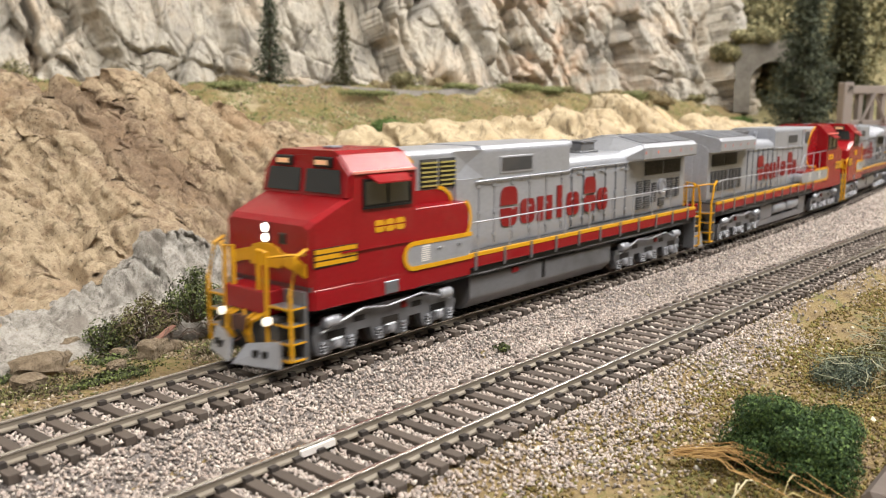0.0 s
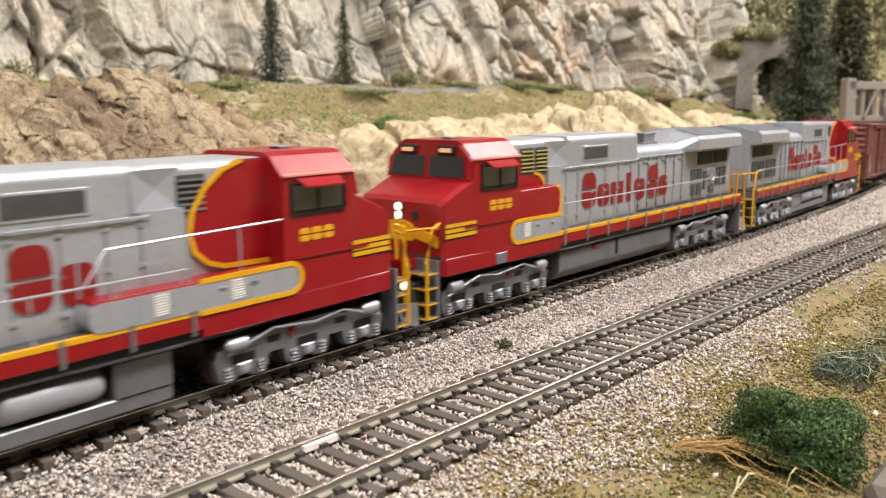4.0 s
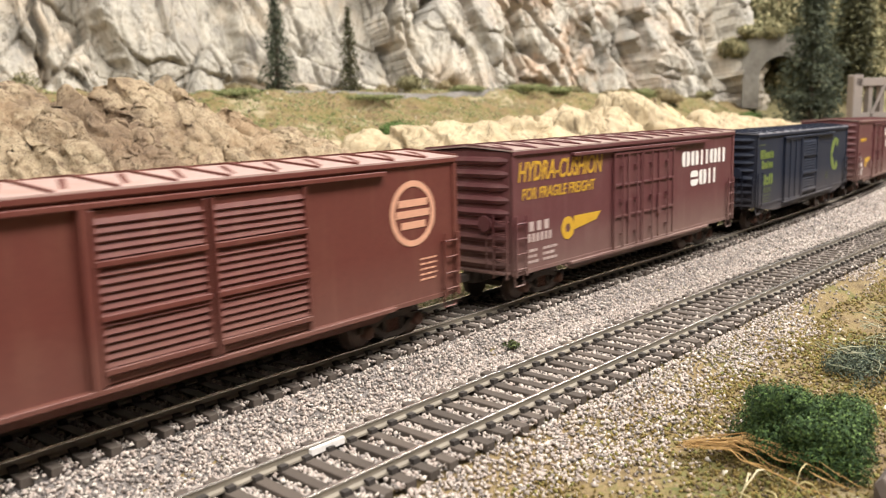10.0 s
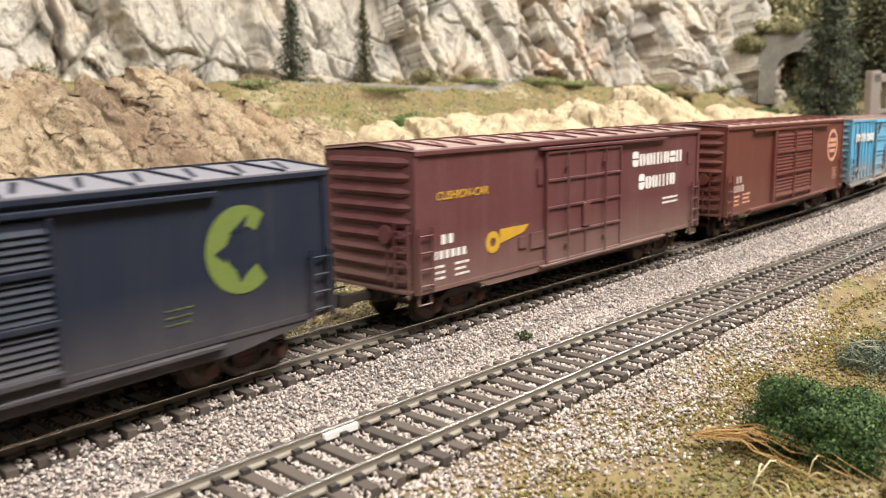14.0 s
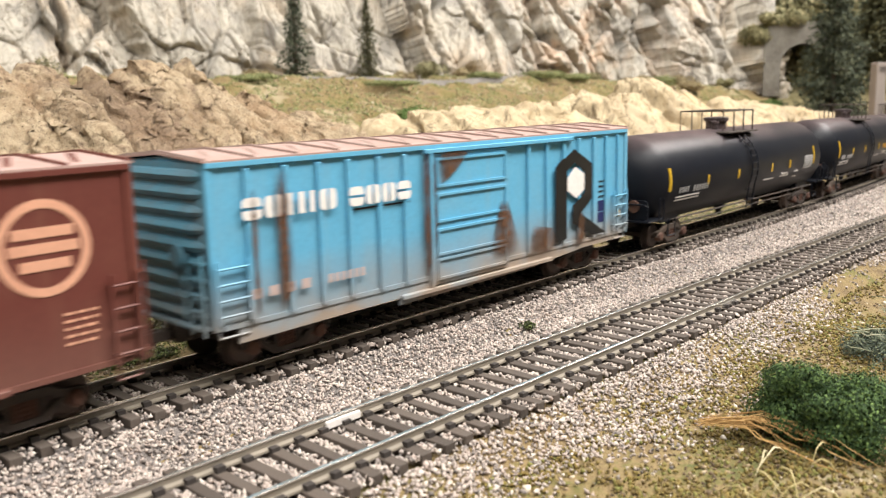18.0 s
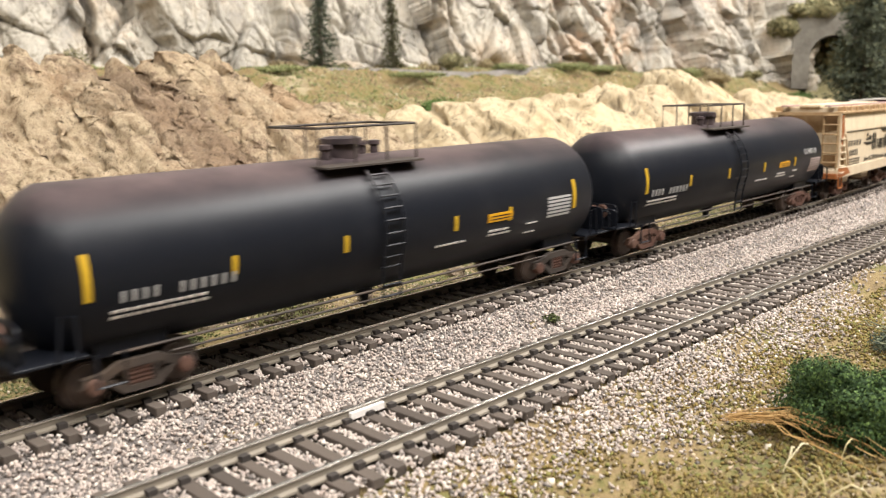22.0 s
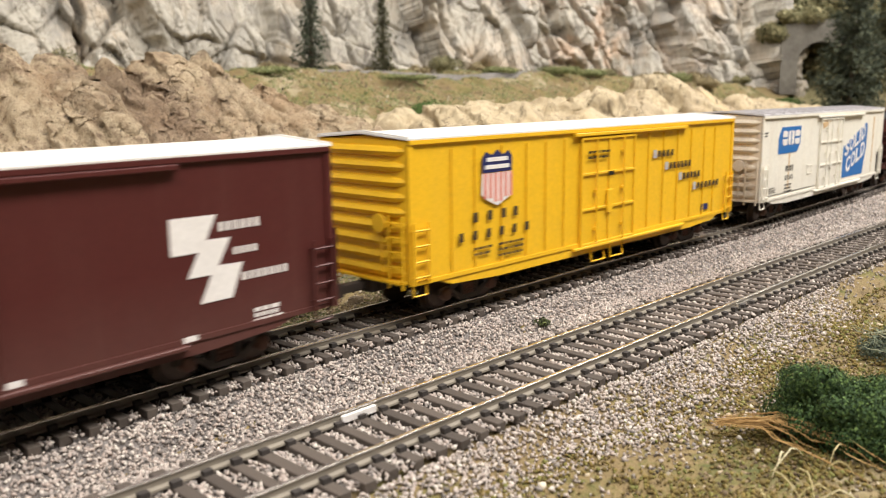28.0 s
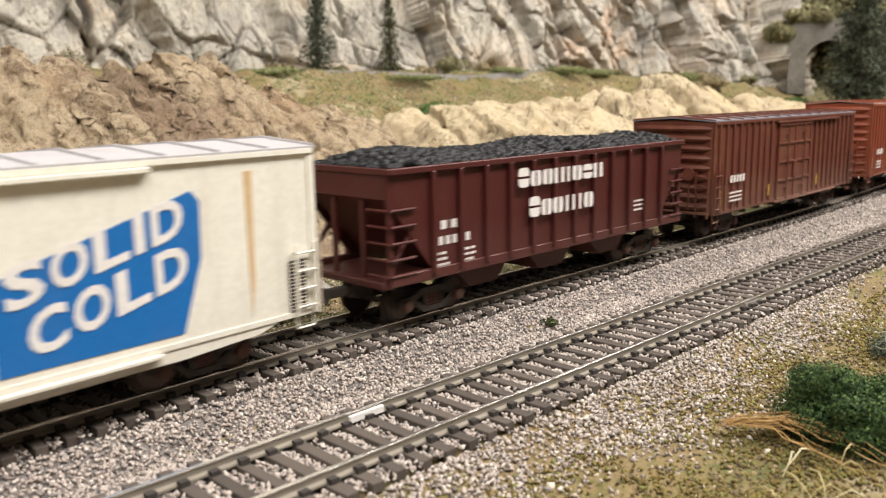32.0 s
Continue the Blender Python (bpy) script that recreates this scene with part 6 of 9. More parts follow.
def hydra_boxcar():
    H = 18.3
    car = boxcar_base("boxcar", "weathered maroon boxcar with slanted yellow lettering and plug doors", 174, BOX_MAROON, ROOF_DULL, sill=[(-60, 12), (60, 12), (52, 8.8), (-52, 8.8)])
    panel_door(car, -24, -2.5, H, 11.5, 48, BOX_MAROON, 3, 2)
    panel_door(car, -2, 24.5, H, 11.5, 48, BOX_MAROON, 3, 2)
    door_tracks(car, H, [(-52, 56, 48.5, 49.7), (-54, 58, 10.6, 11.6)], BOX_MAROON)
    side_ladders(car, 174, H, 11, 31, BOX_MAROON)
    words(car, "HYDRA-CUSHION", -83, -H, 41.6, 6.6, GOLD, width=52, shear=0.25, label="slanted yellow lettering")
    words(car, "FOR FRAGILE FREIGHT", -81, -H, 35.6, 3.9, GOLD, width=45, shear=0.2, label="slanted yellow lettering")
    m = ring(Mesh(), -54.0, 23.6, -H - 0.02, 1.6, 4.0)
    m.prism([(-50, 22.6), (-35, 24.6), (-32.2, 27.4), (-50, 27.4)], "y", -H - 0.14, -H - 0.02)
    part("emblem", m, GOLD, car, "yellow winged wheel emblem")
    marks(car, H, plain_word(-77.5, -64.5, 25, 28.2, [DIGIT] * 3) + plain_word(-78, -63.5, 21.4, 24.2, [DIGIT] * 6, ), FADED, "white reporting mark blocks")
    marks(car, H, small_print(-79, 19, 3, 7, seed=8) + small_print(-69, 19, 3, 8, seed=9), FADED, "small white data bars")
    plain_shapes(car, "road_name", -H - 0.02, 33, 77.5, 38.8, 45.2, row("ooiiop", 1, 1), WHITE, "large white road name as plain shapes", 0.3)
    plain_shapes(car, "road_name", -H - 0.02, 41.5, 68.5, 30, 36.6, row("boii", 1, 1), WHITE, "large white road name as plain shapes", 0.3)
    marks(car, H, [(-18, -6, 43.4, 44.2), (-18, -6, 42.0, 42.8)], WHITE)
    return car


def navy_boxcar():
    H = 18.0
    car = boxcar_base("boxcar", "dusty navy blue boxcar with a ribbed door and lime green lettering", 171, BOX_BLUE, ROOF_GREY, half=H, z1=48.8, z0=13.0,
                      sill=[(-80, 14), (80, 14), (76, 11.5), (55, 9.0), (-55, 9.0), (-76, 11.5)])
    panel_door(car, -43, -14.5, H, 12.5, 45.5, BOX_BLUE, 1, 3, False)
    louvre_door(car, -13.5, 15.0, H, 12.5, 45.0, BOX_BLUE, 20)
    door_tracks(car, H, [(-44, 52, 45.6, 46.8), (-44, 52, 11.4, 12.4), (-14.6, -13.4, 12, 46)], BOX_BLUE)
    side_ladders(car, 171, H, 12.5, 30, BOX_BLUE)
    m = Mesh()
    cx, cz = 58.5, 32.8
    pts = []
    for i in range(25):
        w = math.radians(48 + i * (264 / 24))
        pts.append((cx + 9.8 * math.cos(w), cz + 10.2 * math.sin(w)))
    for i in range(25):
        w = math.radians(312 - i * (264 / 24))
        pts.append((cx + 5.0 * math.cos(w) + 0.6, cz + 5.2 * math.sin(w)))
    for i in range(24):
        a, b, c, d = pts[i], pts[i + 1], pts[48 - i], pts[49 - i]
        m.prism([a, b, c, d], "y", -H - 0.14, -H - 0.02)
    part("emblem", m, LOGO_GREEN, car, "lime green round emblem with a gap")
    m = Mesh()
    for tri in ([(cx - 3.6, cz + 3.8), (cx + 0.8, cz + 4.6), (cx + 2.2, cz + 8.0)], [(cx - 4.4, cz - 2.6), (cx - 7.6, cz - 0.2), (cx - 4.2, cz + 1.6)], [(cx - 2.0, cz - 4.6), (cx + 2.4, cz - 4.4), (cx - 0.8, cz - 7.6)]):
        m.prism(tri, "y", -H - 0.18, -H - 0.02)
    pieces("emblem_notch", m, BOX_BLUE, car)
    plain_shapes(car, "lettering", -H - 0.02, -80, -59.5, 36.6, 41.4, [("o", 1.3, 1), ("p", 0.9, 1), ("o", 0.9, 0.7), ("o", 0.8, 0.7), ("o", 0.8, 0.7), ("i", 0.5, 0.9), ("o", 0.9, 0.7)], LOGO_GREEN, "lime green lettering as plain shapes", 0.3)
    plain_shapes(car, "lettering", -H - 0.02, -77.5, -59.8, 31.6, 36.0, [("b", 1, 1), ("p", 0.9, 0.7), ("o", 0.8, 0.7), ("i", 0.6, 0.9), ("o", 0.9, 0.7), ("p", 0.8, 0.7), ("i", 0.5, 0.7)], LOGO_GREEN, "lime green lettering as plain shapes", 0.3)
    plain_shapes(car, "lettering", -H - 0.02, -76.5, -59.5, 23.0, 28.8, [("o", 1.25, 1), ("b", 0.7, 0.7), ("o", 1.25, 1)], LOGO_GREEN, "lime green lettering as plain shapes", 0.24)
    marks(car, H, [(a, b - 0.5, c, d) for a, b, c, d in plain_word(-75.5, -61.5, 19.2, 21.8, [DIGIT] * 6)] + [(-82, -72, 43.6, 44.1)] + small_print(-76, 18, 3, 13, 0.35, 1.6, 12), LIME_DIM, "dim lime green number bars")
    marks(car, H, [(-36, -24, 25, 25.6)] + small_print(38, 22.5, 3, 7, 0.4, 1.6, 13), LIME_DIM)
    return car


def cushion_boxcar():
    H = 18.3
    car = boxcar_base("boxcar", "weathered maroon boxcar with one plug door and white road name blocks", 173, BOX_MAROON, ROOF_DULL, sill=[(-62, 12), (62, 12), (54, 9.0), (-54, 9.0)])
    panel_door(car, -24.5, 22.5, H, 11.0, 48.6, BOX_MAROON, 4, 2)
    door_tracks(car, H, [(-28, 56, 49.0, 50.0), (-28, 56, 10.4, 11.2)], BOX_MAROON)
    side_ladders(car, 173, H, 11.5, 30.5, BOX_MAROON)
    words(car, "CUSHION-CAR", -76.6, -H, 37.4, 2.5, GOLD, width=23, shear=0.2, label="small slanted yellow lettering")
    m = ring(Mesh(), -51.5, 22.2, -H - 0.02, 1.4, 3.4)
    m.prism([(-48, 21.4), (-36, 23.4), (-33, 25.8), (-48, 25.8)], "y", -H - 0.14, -H - 0.02)
    part("emblem", m, GOLD, car, "yellow winged wheel emblem")
    plain_shapes(car, "road_name", -H - 0.02, 31.5, 71.3, 39.6, 45.4, row("boopiobp"), WHITE, "large white road name as plain shapes", 0.32)
    plain_shapes(car, "road_name", -H - 0.02, 36.5, 66, 30.6, 36.6, row("booiiio"), WHITE, "large white road name as plain shapes", 0.32)
    marks(car, H, plain_word(-75.2, -69, 24.6, 27.4, [DIGIT] * 2) + plain_word(-78.5, -63.5, 20.4, 22.8, [DIGIT] * 6) + small_print(-78, 18.6, 3, 5, 0.7, 1.7, 21) +
          small_print(-69, 18.6, 3, 6, 0.7, 1.7, 22) + [(-3, 9, 40.5, 41.2), (-3, 9, 39.0, 39.7), (-3, 9, 37.5, 38.2), (-2.6, 1.8, 31.5, 32.6)] + small_print(56, 26, 2, 12, 0.8, 1.8, 23), WHITE, "small white marking bars")
    for x0, x1, z0, z1 in ((-38.5, -34.5, 18.4, 22.0), (-32.5, -24.8, 17.4, 22.6), (-28.5, -26, 38, 43.5), (76, 78, 38.5, 43)):
        m = bars(Mesh(), -H, [(x0, x1, z0, z1)], 0.5)
        part("placard_board", m, BOX_MAROON, car)
    return car


def sky_boxcar():
    H = 18.3
    L = 178
    car = boxcar_base("boxcar", "rust-stained sky blue boxcar with exterior posts and a black emblem", L, BOX_SKY, ROOF_PINK, z1=50.2, z0=12.6, ribs=ROOF_DULL, ends=SKY_END,
                      sill=[(-82, 13), (84, 13), (84, 10.6), (60, 10.4), (30, 8.2), (-30, 7.4), (-30, 9.4), (-82, 8.6)])
    m = Mesh()
    for s in (-1, 1):
        for x in (-78, -67, -57, -47.5, -37, -27.5, 28, 38, 47.5, 56.5, 66, 74, 82):
            m.box(x - 0.7, x + 0.7, *sorted((s * H, s * (H + 1.0))), 13, 48.6, 0.2)
    pieces("side_post", m, BOX_SKY, car)
    for s in (-1, 1):
        d = Mesh().box(-16.5, 16.5, *sorted((s * H, s * (H + 0.8))), 10.8, 48.0, 0.2)
        door = part("door", d, BOX_SKY, car)
        m = Mesh()
        for z0, z1 in ((12, 17.5), (19, 26), (28.5, 36), (38.5, 46)):
            m.box(-15.6, 15.8, *sorted((s * (H + 0.6), s * (H + 1.3))), z0, z0 + 0.7)
            m.box(-15.6, 15.8, *sorted((s * (H + 0.6), s * (H + 1.3))), z1, z1 + 0.7)
            m.box(-15.6, -14.9, *sorted((s * (H + 0.6), s * (H + 1.3))), z0, z1)
            m.box(15.1, 15.8, *sorted((s * (H + 0.6), s * (H + 1.3))), z0, z1)
        m.box(-18.4, -17.4, *sorted((s * H, s * (H + 1.6))), 9.5, 49)
        pieces("door_rib", m, BOX_SKY, door)
    door_tracks(car, H, [(-20, 52, 48.2, 49.4), (-30, 40, 9.0, 10.2)], BOX_SKY)
    side_ladders(car, L, H, 14, 28.5, BOX_SKY, 8.5)
    Y = -H - 1.05
    m = Mesh()
    for poly in ([(42, 14.5), (48.6, 15.2), (48.6, 40), (46, 42.5), (42, 39.8)], [(42, 39.8), (53, 45.2), (53, 40.6), (47.5, 37.6)], [(53, 45.2), (64, 39.6), (59.4, 37.0), (53, 40.6)],
                 [(64, 39.6), (64, 27.5), (59.4, 29), (59.4, 37.0)], [(64, 27.5), (56.5, 22.6), (52, 26), (59.4, 29.6)], [(52, 26), (57, 22.9), (73, 14.4), (64.5, 14.4), (52, 20)]):
        m.prism(poly, "y", Y - 0.1, Y)
    pieces("emblem", m, BLACK, car, "bold black emblem stroke")
    m = Mesh().prism([(48.8, 35.6), (53.4, 39.2), (59, 36.4), (59, 31.0), (54, 28.4), (48.8, 31.6)], "y", Y - 0.14, Y + 0.02)
    part("emblem_centre", m, WHITE, car, "off-white hexagon in the emblem")
    plain_shapes(car, "road_name", -H - 1.05, -80.4, -51.8, 36.8, 42.0, row("bopio", 1, 1), WHITE, "white road name as plain shapes", 0.3)
    plain_shapes(car, "road_name", -H - 1.05, -48.3, -25.6, 36.6, 41.6, row("boob", 1, 1), WHITE, "white road name as plain shapes", 0.3)
    marks(car, H + 1.0, plain_word(-79, -60, 18.4, 20.8, [DIGIT] * 4) + plain_word(-56, -43, 18.4, 20.6, [DIGIT] * 6), FADED, "faded white number blocks")
    marks(car, H, [(-48, -25.6, 35.4, 35.9)] + small_print(-14, 27, 5, 11, 0.7, 1.8, 31) + small_print(4, 25, 2, 10, 0.7, 1.8, 32) + small_print(70, 33, 4, 6, 0.7, 1.8, 33), BLACK, "small black data bars")
    marks(car, H, [(69.5, 75, 22, 25.8), (69.5, 75, 18, 21.6)], LOGO_NAVY, "dark consolidated stencil plates")
    marks(car, H + 0.1, [(81, 84.5, 18.5, 21)], GOLD)
    m = Mesh()
    for poly in ([(-71.5, 48), (-66.0, 48), (-66.8, 20), (-70.4, 13)], [(-22, 50), (-14.6, 50), (-15.4, 26), (-20.6, 12)], [(-16, 49.4), (0, 49.6), (-6, 44), (-15.5, 38)],
                 [(13, 32), (16, 32), (23, 14), (7, 13.6)], [(56, 24), (60, 24), (60, 12), (54, 12)], [(-78, 44), (-76, 44), (-76.4, 14), (-77.6, 14)], [(30, 22), (40, 20), (44, 12), (26, 12)]):
        m.prism(poly, "y", -H - 1.42, -H - 0.9)
    pieces("rust_streak", m, RUST_STREAK, car, "brown rust streaks")
    return car


def reefer(name, label, L, body, roof, half, door, ends=None, rows=3, z0=11.5, kind="flat"):
    car = boxcar_base(name, label, L, body, roof, half=half, z0=z0, z1=50.8, roof_kind=kind, ribs=roof, trucks=30, ends=ends, sill=[(-88, 12), (88, 12), (80, 9.4), (60, 8.4), (-60, 8.4), (-80, 9.4)])
    panel_door(car, door[0], door[1], half, 11.2, 48.2, body, rows, 2)
    door_tracks(car, half, [(door[0] - 4, door[1] + 38, 48.6, 49.7), (door[0] - 4, door[1] + 38, 10.3, 11.2)], body)
    side_ladders(car, L, half, 11.5, 28.8, body, 5.8)
    return car


def maroon_reefer():
    H = 18.3
    car = reefer("refrigerator_car", "dark maroon refrigerator car with a white roof and slanted white emblem", 198, BOX_WFE, ROOF_WHITE, H, (-19, 18))
    m = Mesh()
    for poly in ([(53.5, 30.5), (61.0, 30.5), (65.0, 38.2), (53.5, 38.4)], [(57.2, 25.2), (64.0, 25.2), (68.4, 32.8), (61.4, 33.0)], [(60.0, 19.2), (68.2, 19.2), (71.4, 26.8), (64.0, 27.0)]):
        m.prism(poly, "y", -H - 0.14, -H - 0.02)
    pieces("emblem", m, WHITE, car, "slanted plain white emblem block")
    marks(car, H, plain_word(65.5, 77, 34.4, 36.4, [DIGIT] * 6) + plain_word(69, 76, 28.8, 30.4, [DIGIT] * 4) + plain_word(71, 84.5, 22.6, 24.4, [DIGIT] * 7), WHITE, "small white name blocks")
    marks(car, H, plain_word(-64, -50, 27.4, 30.4, [DIGIT] * 4) + plain_word(-64, -50, 22.6, 25.6, [DIGIT] * 6) + small_print(-64, 18, 2, 6, 0.8, 1.8, 41) + small_print(-55, 18, 2, 6, 0.8, 1.8, 42), FADED, "white reporting mark blocks")
    words(car, "SAFETY", -10.5, -H - 1.25, 41.0, 2.6, GOLD, width=18, label="yellow word on the door")
    marks(car, H + 1.2, [(-11.5, 8.5, 44.4, 44.9), (-11.5, 8.5, 39.6, 40.1)], GOLD)
    marks(car, H, small_print(74, 15.5, 3, 8, 0.9, 1.3, 44), WHITE)
    marks(car, H + 0.3, [(18, 21.5, 11.6, 12.8), (55, 58.5, 11.6, 12.8), (-58, -55, 11.6, 12.8)], WHITE)
    return car


def yellow_reefer():
    H = 18.3
    car = reefer("refrigerator_car", "bright yellow refrigerator car with a white roof and shield emblem", 195, BOX_YELLOW, ROOF_WHITE, H, (-17.5, 16.5))
    m = Mesh()
    for s in (-1, 1):
        for x in (-80, -70, -58, -46, -36, -26, 27, 38, 49, 60, 71, 80):
            m.box(x - 0.35, x + 0.35, *sorted((s * H, s * (H + 0.5))), 13, 48.0)
    pieces("side_seam", m, BOX_YELLOW, car)
    Y = -H - 0.55
    m = Mesh().prism([(-67.5, 40.2), (-67.5, 44.6), (-65.8, 46.4), (-63.2, 45.2), (-60.6, 46.8), (-58, 45.2), (-55.4, 46.4), (-53.8, 44.6), (-53.8, 40.2)], "y", Y - 0.1, Y)
    emblem = part("emblem", m, LOGO_NAVY, car, "navy shield top with light bars")
    pieces("emblem_bar", bars(Mesh(), Y - 0.1, [(-65.5, -56, 43.4, 44.6), (-66.2, -55.2, 41.2, 42.4)]), WHITE, emblem)
    m = Mesh().prism([(-67.5, 40.0), (-53.8, 40.0), (-53.6, 34), (-55.5, 32.2), (-60.6, 30.2), (-65.6, 32.2), (-67.8, 34)], "y", Y - 0.1, Y)
    part("emblem_field", m, WHITE, car)
    pieces("emblem_stripe", bars(Mesh(), Y - 0.1, [(-66.8 + i * 2.35, -65.5 + i * 2.35, 32.6 if i not in (2, 3) else 31.4, 40.0) for i in range(6)]), LOGO_PINK, car, "pink shield stripes")
    marks(car, H + 0.5, plain_word(-71.6, -50.5, 26.2, 29.0, [(0.7, 1.0), (1.0, 0), (0.7, 1.0), (1.0, 0), (0.7, 1.0), (0.8, 0), (0.7, 1.0)]) +
          plain_word(-77.8, -45, 21.0, 23.6, [(0.6, 1.0), (0.9, 0)] * 5 + [(0.6, 1.0)]) + small_print(-71, 18.6, 2, 8, 0.7, 1.7, 51) + small_print(-60, 18.6, 3, 12, 0.7, 1.7, 52), INK, "black reporting mark blocks")
    marks(car, H + 0.5, plain_word(33, 46, 38.6, 41.0, [DIGIT] * 4) + plain_word(42, 60, 33.6, 36.0, [DIGIT] * 6) + plain_word(53, 68, 28.8, 31.2, [DIGIT] * 5) + plain_word(65, 85, 24.0, 26.4, [DIGIT] * 6), INK, "black name blocks in a slanting row")
    marks(car, H + 0.5, [(30.0, 32.4, 38.4, 41.4), (39.0, 41.2, 33.4, 36.4), (50.0, 52.2, 28.6, 31.6), (62.0, 64.2, 23.8, 26.8)], ROOF_DUST, "white initial blocks")
    marks(car, H + 1.3, small_print(-14, 43.5, 2, 13, 0.8, 1.8, 53) + [(-1.5, 2, 34.6, 36)], BLACK)
    marks(car, H + 0.3, [(70, 76, 14.5, 17)], LOGO_NAVY)
    m = Mesh()
    for x in (-6, 6):
        m.tube([(x - 4, -H, 10.5), (x - 4, -H - 0.5, 5.2), (x + 4, -H - 0.5, 5.2), (x + 4, -H, 10.5)], 0.4, 5)
    part("stirrup_step", m, BOX_YELLOW, car)
    return car


def cream_reefer():
    H = 18.3
    L = 196
    car = reefer("refrigerator_car", "cream refrigerator car with blue sign blocks and rust streaks", L, BOX_CREAM, ROOF_DUST, H, (-19.8, 16.6), ends=END_DIRTY, kind="ribbed")
    m = Mesh().prism([(-77, 32.8), (-77, 40.4), (-73, 45.4), (-47.6, 45.4), (-47.8, 36.8), (-52, 32.8)], "y", -H - 0.14, -H - 0.02)
    sign = part("sign_block", m, LOGO_BLUE, car, "blue sign block with white letter bars")
    plain_shapes(sign, "sign_letter", -H - 0.15, -72.6, -48.6, 36.6, 43.6, [("b", 0.9, 1), ("o", 1.1, 1), ("b", 0.95, 1)], WHITE, "plain white shape", 0.28)
    m = Mesh().prism([(22.5, 14.0), (22.5, 31.4), (64, 44.0), (66, 41.6), (65.6, 29.4), (60.5, 14.0)], "y", -H - 0.14, -H - 0.02)
    part("slogan_block", m, LOGO_BLUE, car, "slanted blue slogan block")
    for text, x0, z0, w, h, k in (("SOLID", 25, 25.4, 38, 8.2, 0.27), ("COLD", 28.4, 16.0, 35, 8.6, 0.27)):
        spans = [0.45 if c == "I" else 1.0 for c in text]
        x = x0
        for c, span in zip(text, spans):
            pitch = w * span / sum(spans)
            ob = words(car, c, x, -H - 0.14, z0, h, WHITE, "slogan", width=pitch * (0.86 if c != "I" else 0.6), label="white slanting slogan letter")
            co = np.empty(len(ob.data.vertices) * 3)
            ob.data.vertices.foreach_get("co", co)
            co = co.reshape(-1, 3)
            co[:, 2] += (co[:, 0] - x0 * MM) * k
            ob.data.vertices.foreach_set("co", co.ravel())
            x += pitch
    marks(car, H, plain_word(-66, -55, 23.9, 26.6, [DIGIT] * 4) + plain_word(-66, -55, 19.6, 22.0, [DIGIT, (0.4, 0), DIGIT, (0.4, 0), DIGIT, (0.4, 0), DIGIT]) + small_print(-66, 17.6, 3, 10, 0.7, 1.6, 61) +
          small_print(-98, 43.6, 2, 8, 0.6, 1.4, 62) + small_print(-86, 17.2, 3, 8, 0.5, 1.0, 63) + [(-90, -22, 13.4, 13.7), (-8, -4.4, 40.6, 41.6)], BLACK, "small black marking bars")
    m = Mesh()
    for x0, x1, z0, z1 in ((-36, -29, 20.4, 20.9), (-36, -29, 24.6, 25.1), (-36, -35.5, 20.4, 25.1), (-29.5, -29, 20.4, 25.1)):
        bars(m, -H, [(x0, x1, z0, z1)], 0.3)
    part("placard_frame", m, BOX_CREAM, car)
    m = Mesh().box(89, 94, -H - 0.5, -H, 13, 25, 0.2)
    grille = part("grille", m, GRILLE, car, "dark side grille")
    m = Mesh()
    for i in range(14):
        m.box(89, 94, -H - 0.7, -H - 0.45, 13.2 + i * 0.85, 13.4 + i * 0.85)
    pieces("slat", m, END_DIRTY, grille)
    m = Mesh()
    for poly in ([(-62.5, 32.4), (-60.8, 32.4), (-61.2, 15), (-62.2, 15)], [(77.6, 47), (79.8, 47), (79.4, 22), (78.2, 14)], [(-17.5, 46), (-6, 46.6), (-8, 44.8), (-16, 43)]):
        m.prism(poly, "y", -H - 0.1 if poly[0][0] != -17.5 else -H - 1.0, -H - 0.02)
    pieces("rust_streak", m, RUST_THIN, car, "faint orange rust streaks")
    return car


def old_boxcar(body, roof, label, z1=49.5):
    H = 18.3
    car = boxcar_base("boxcar", label, 171, body, roof, z1=z1)
    m = Mesh()
    for s in (-1, 1):
        for i in range(9):
            for x in (-80 + i * 6.6, 80 - i * 6.6):
                m.box(x - 0.6, x + 0.6, *sorted((s * H, s * (H + 0.9))), 12.4, z1 - 1, 0.2)
    pieces("side_post", m, body, car)
    panel_door(car, -20, 20, H, 11.4, z1 - 2.6, body, 4, 2)
    door_tracks(car, H, [(-22, 58, z1 - 2.2, z1 - 1.2), (-22, 58, 10.6, 11.4)], body)
    side_ladders(car, 171, H, 11.5, 30, body)
    marks(car, H + 0.9, [(-79, -77.8, 15, 22), (-30, -28.8, 15, 20), (30, 31.2, 15, 20)], GOLD)
    marks(car, H + 0.9, plain_word(-70, -55, 24, 27, [DIGIT] * 5) + small_print(-70, 20, 3, 12, 0.7, 1.7, 71), WHITE, "faded white marking bars")
    return car


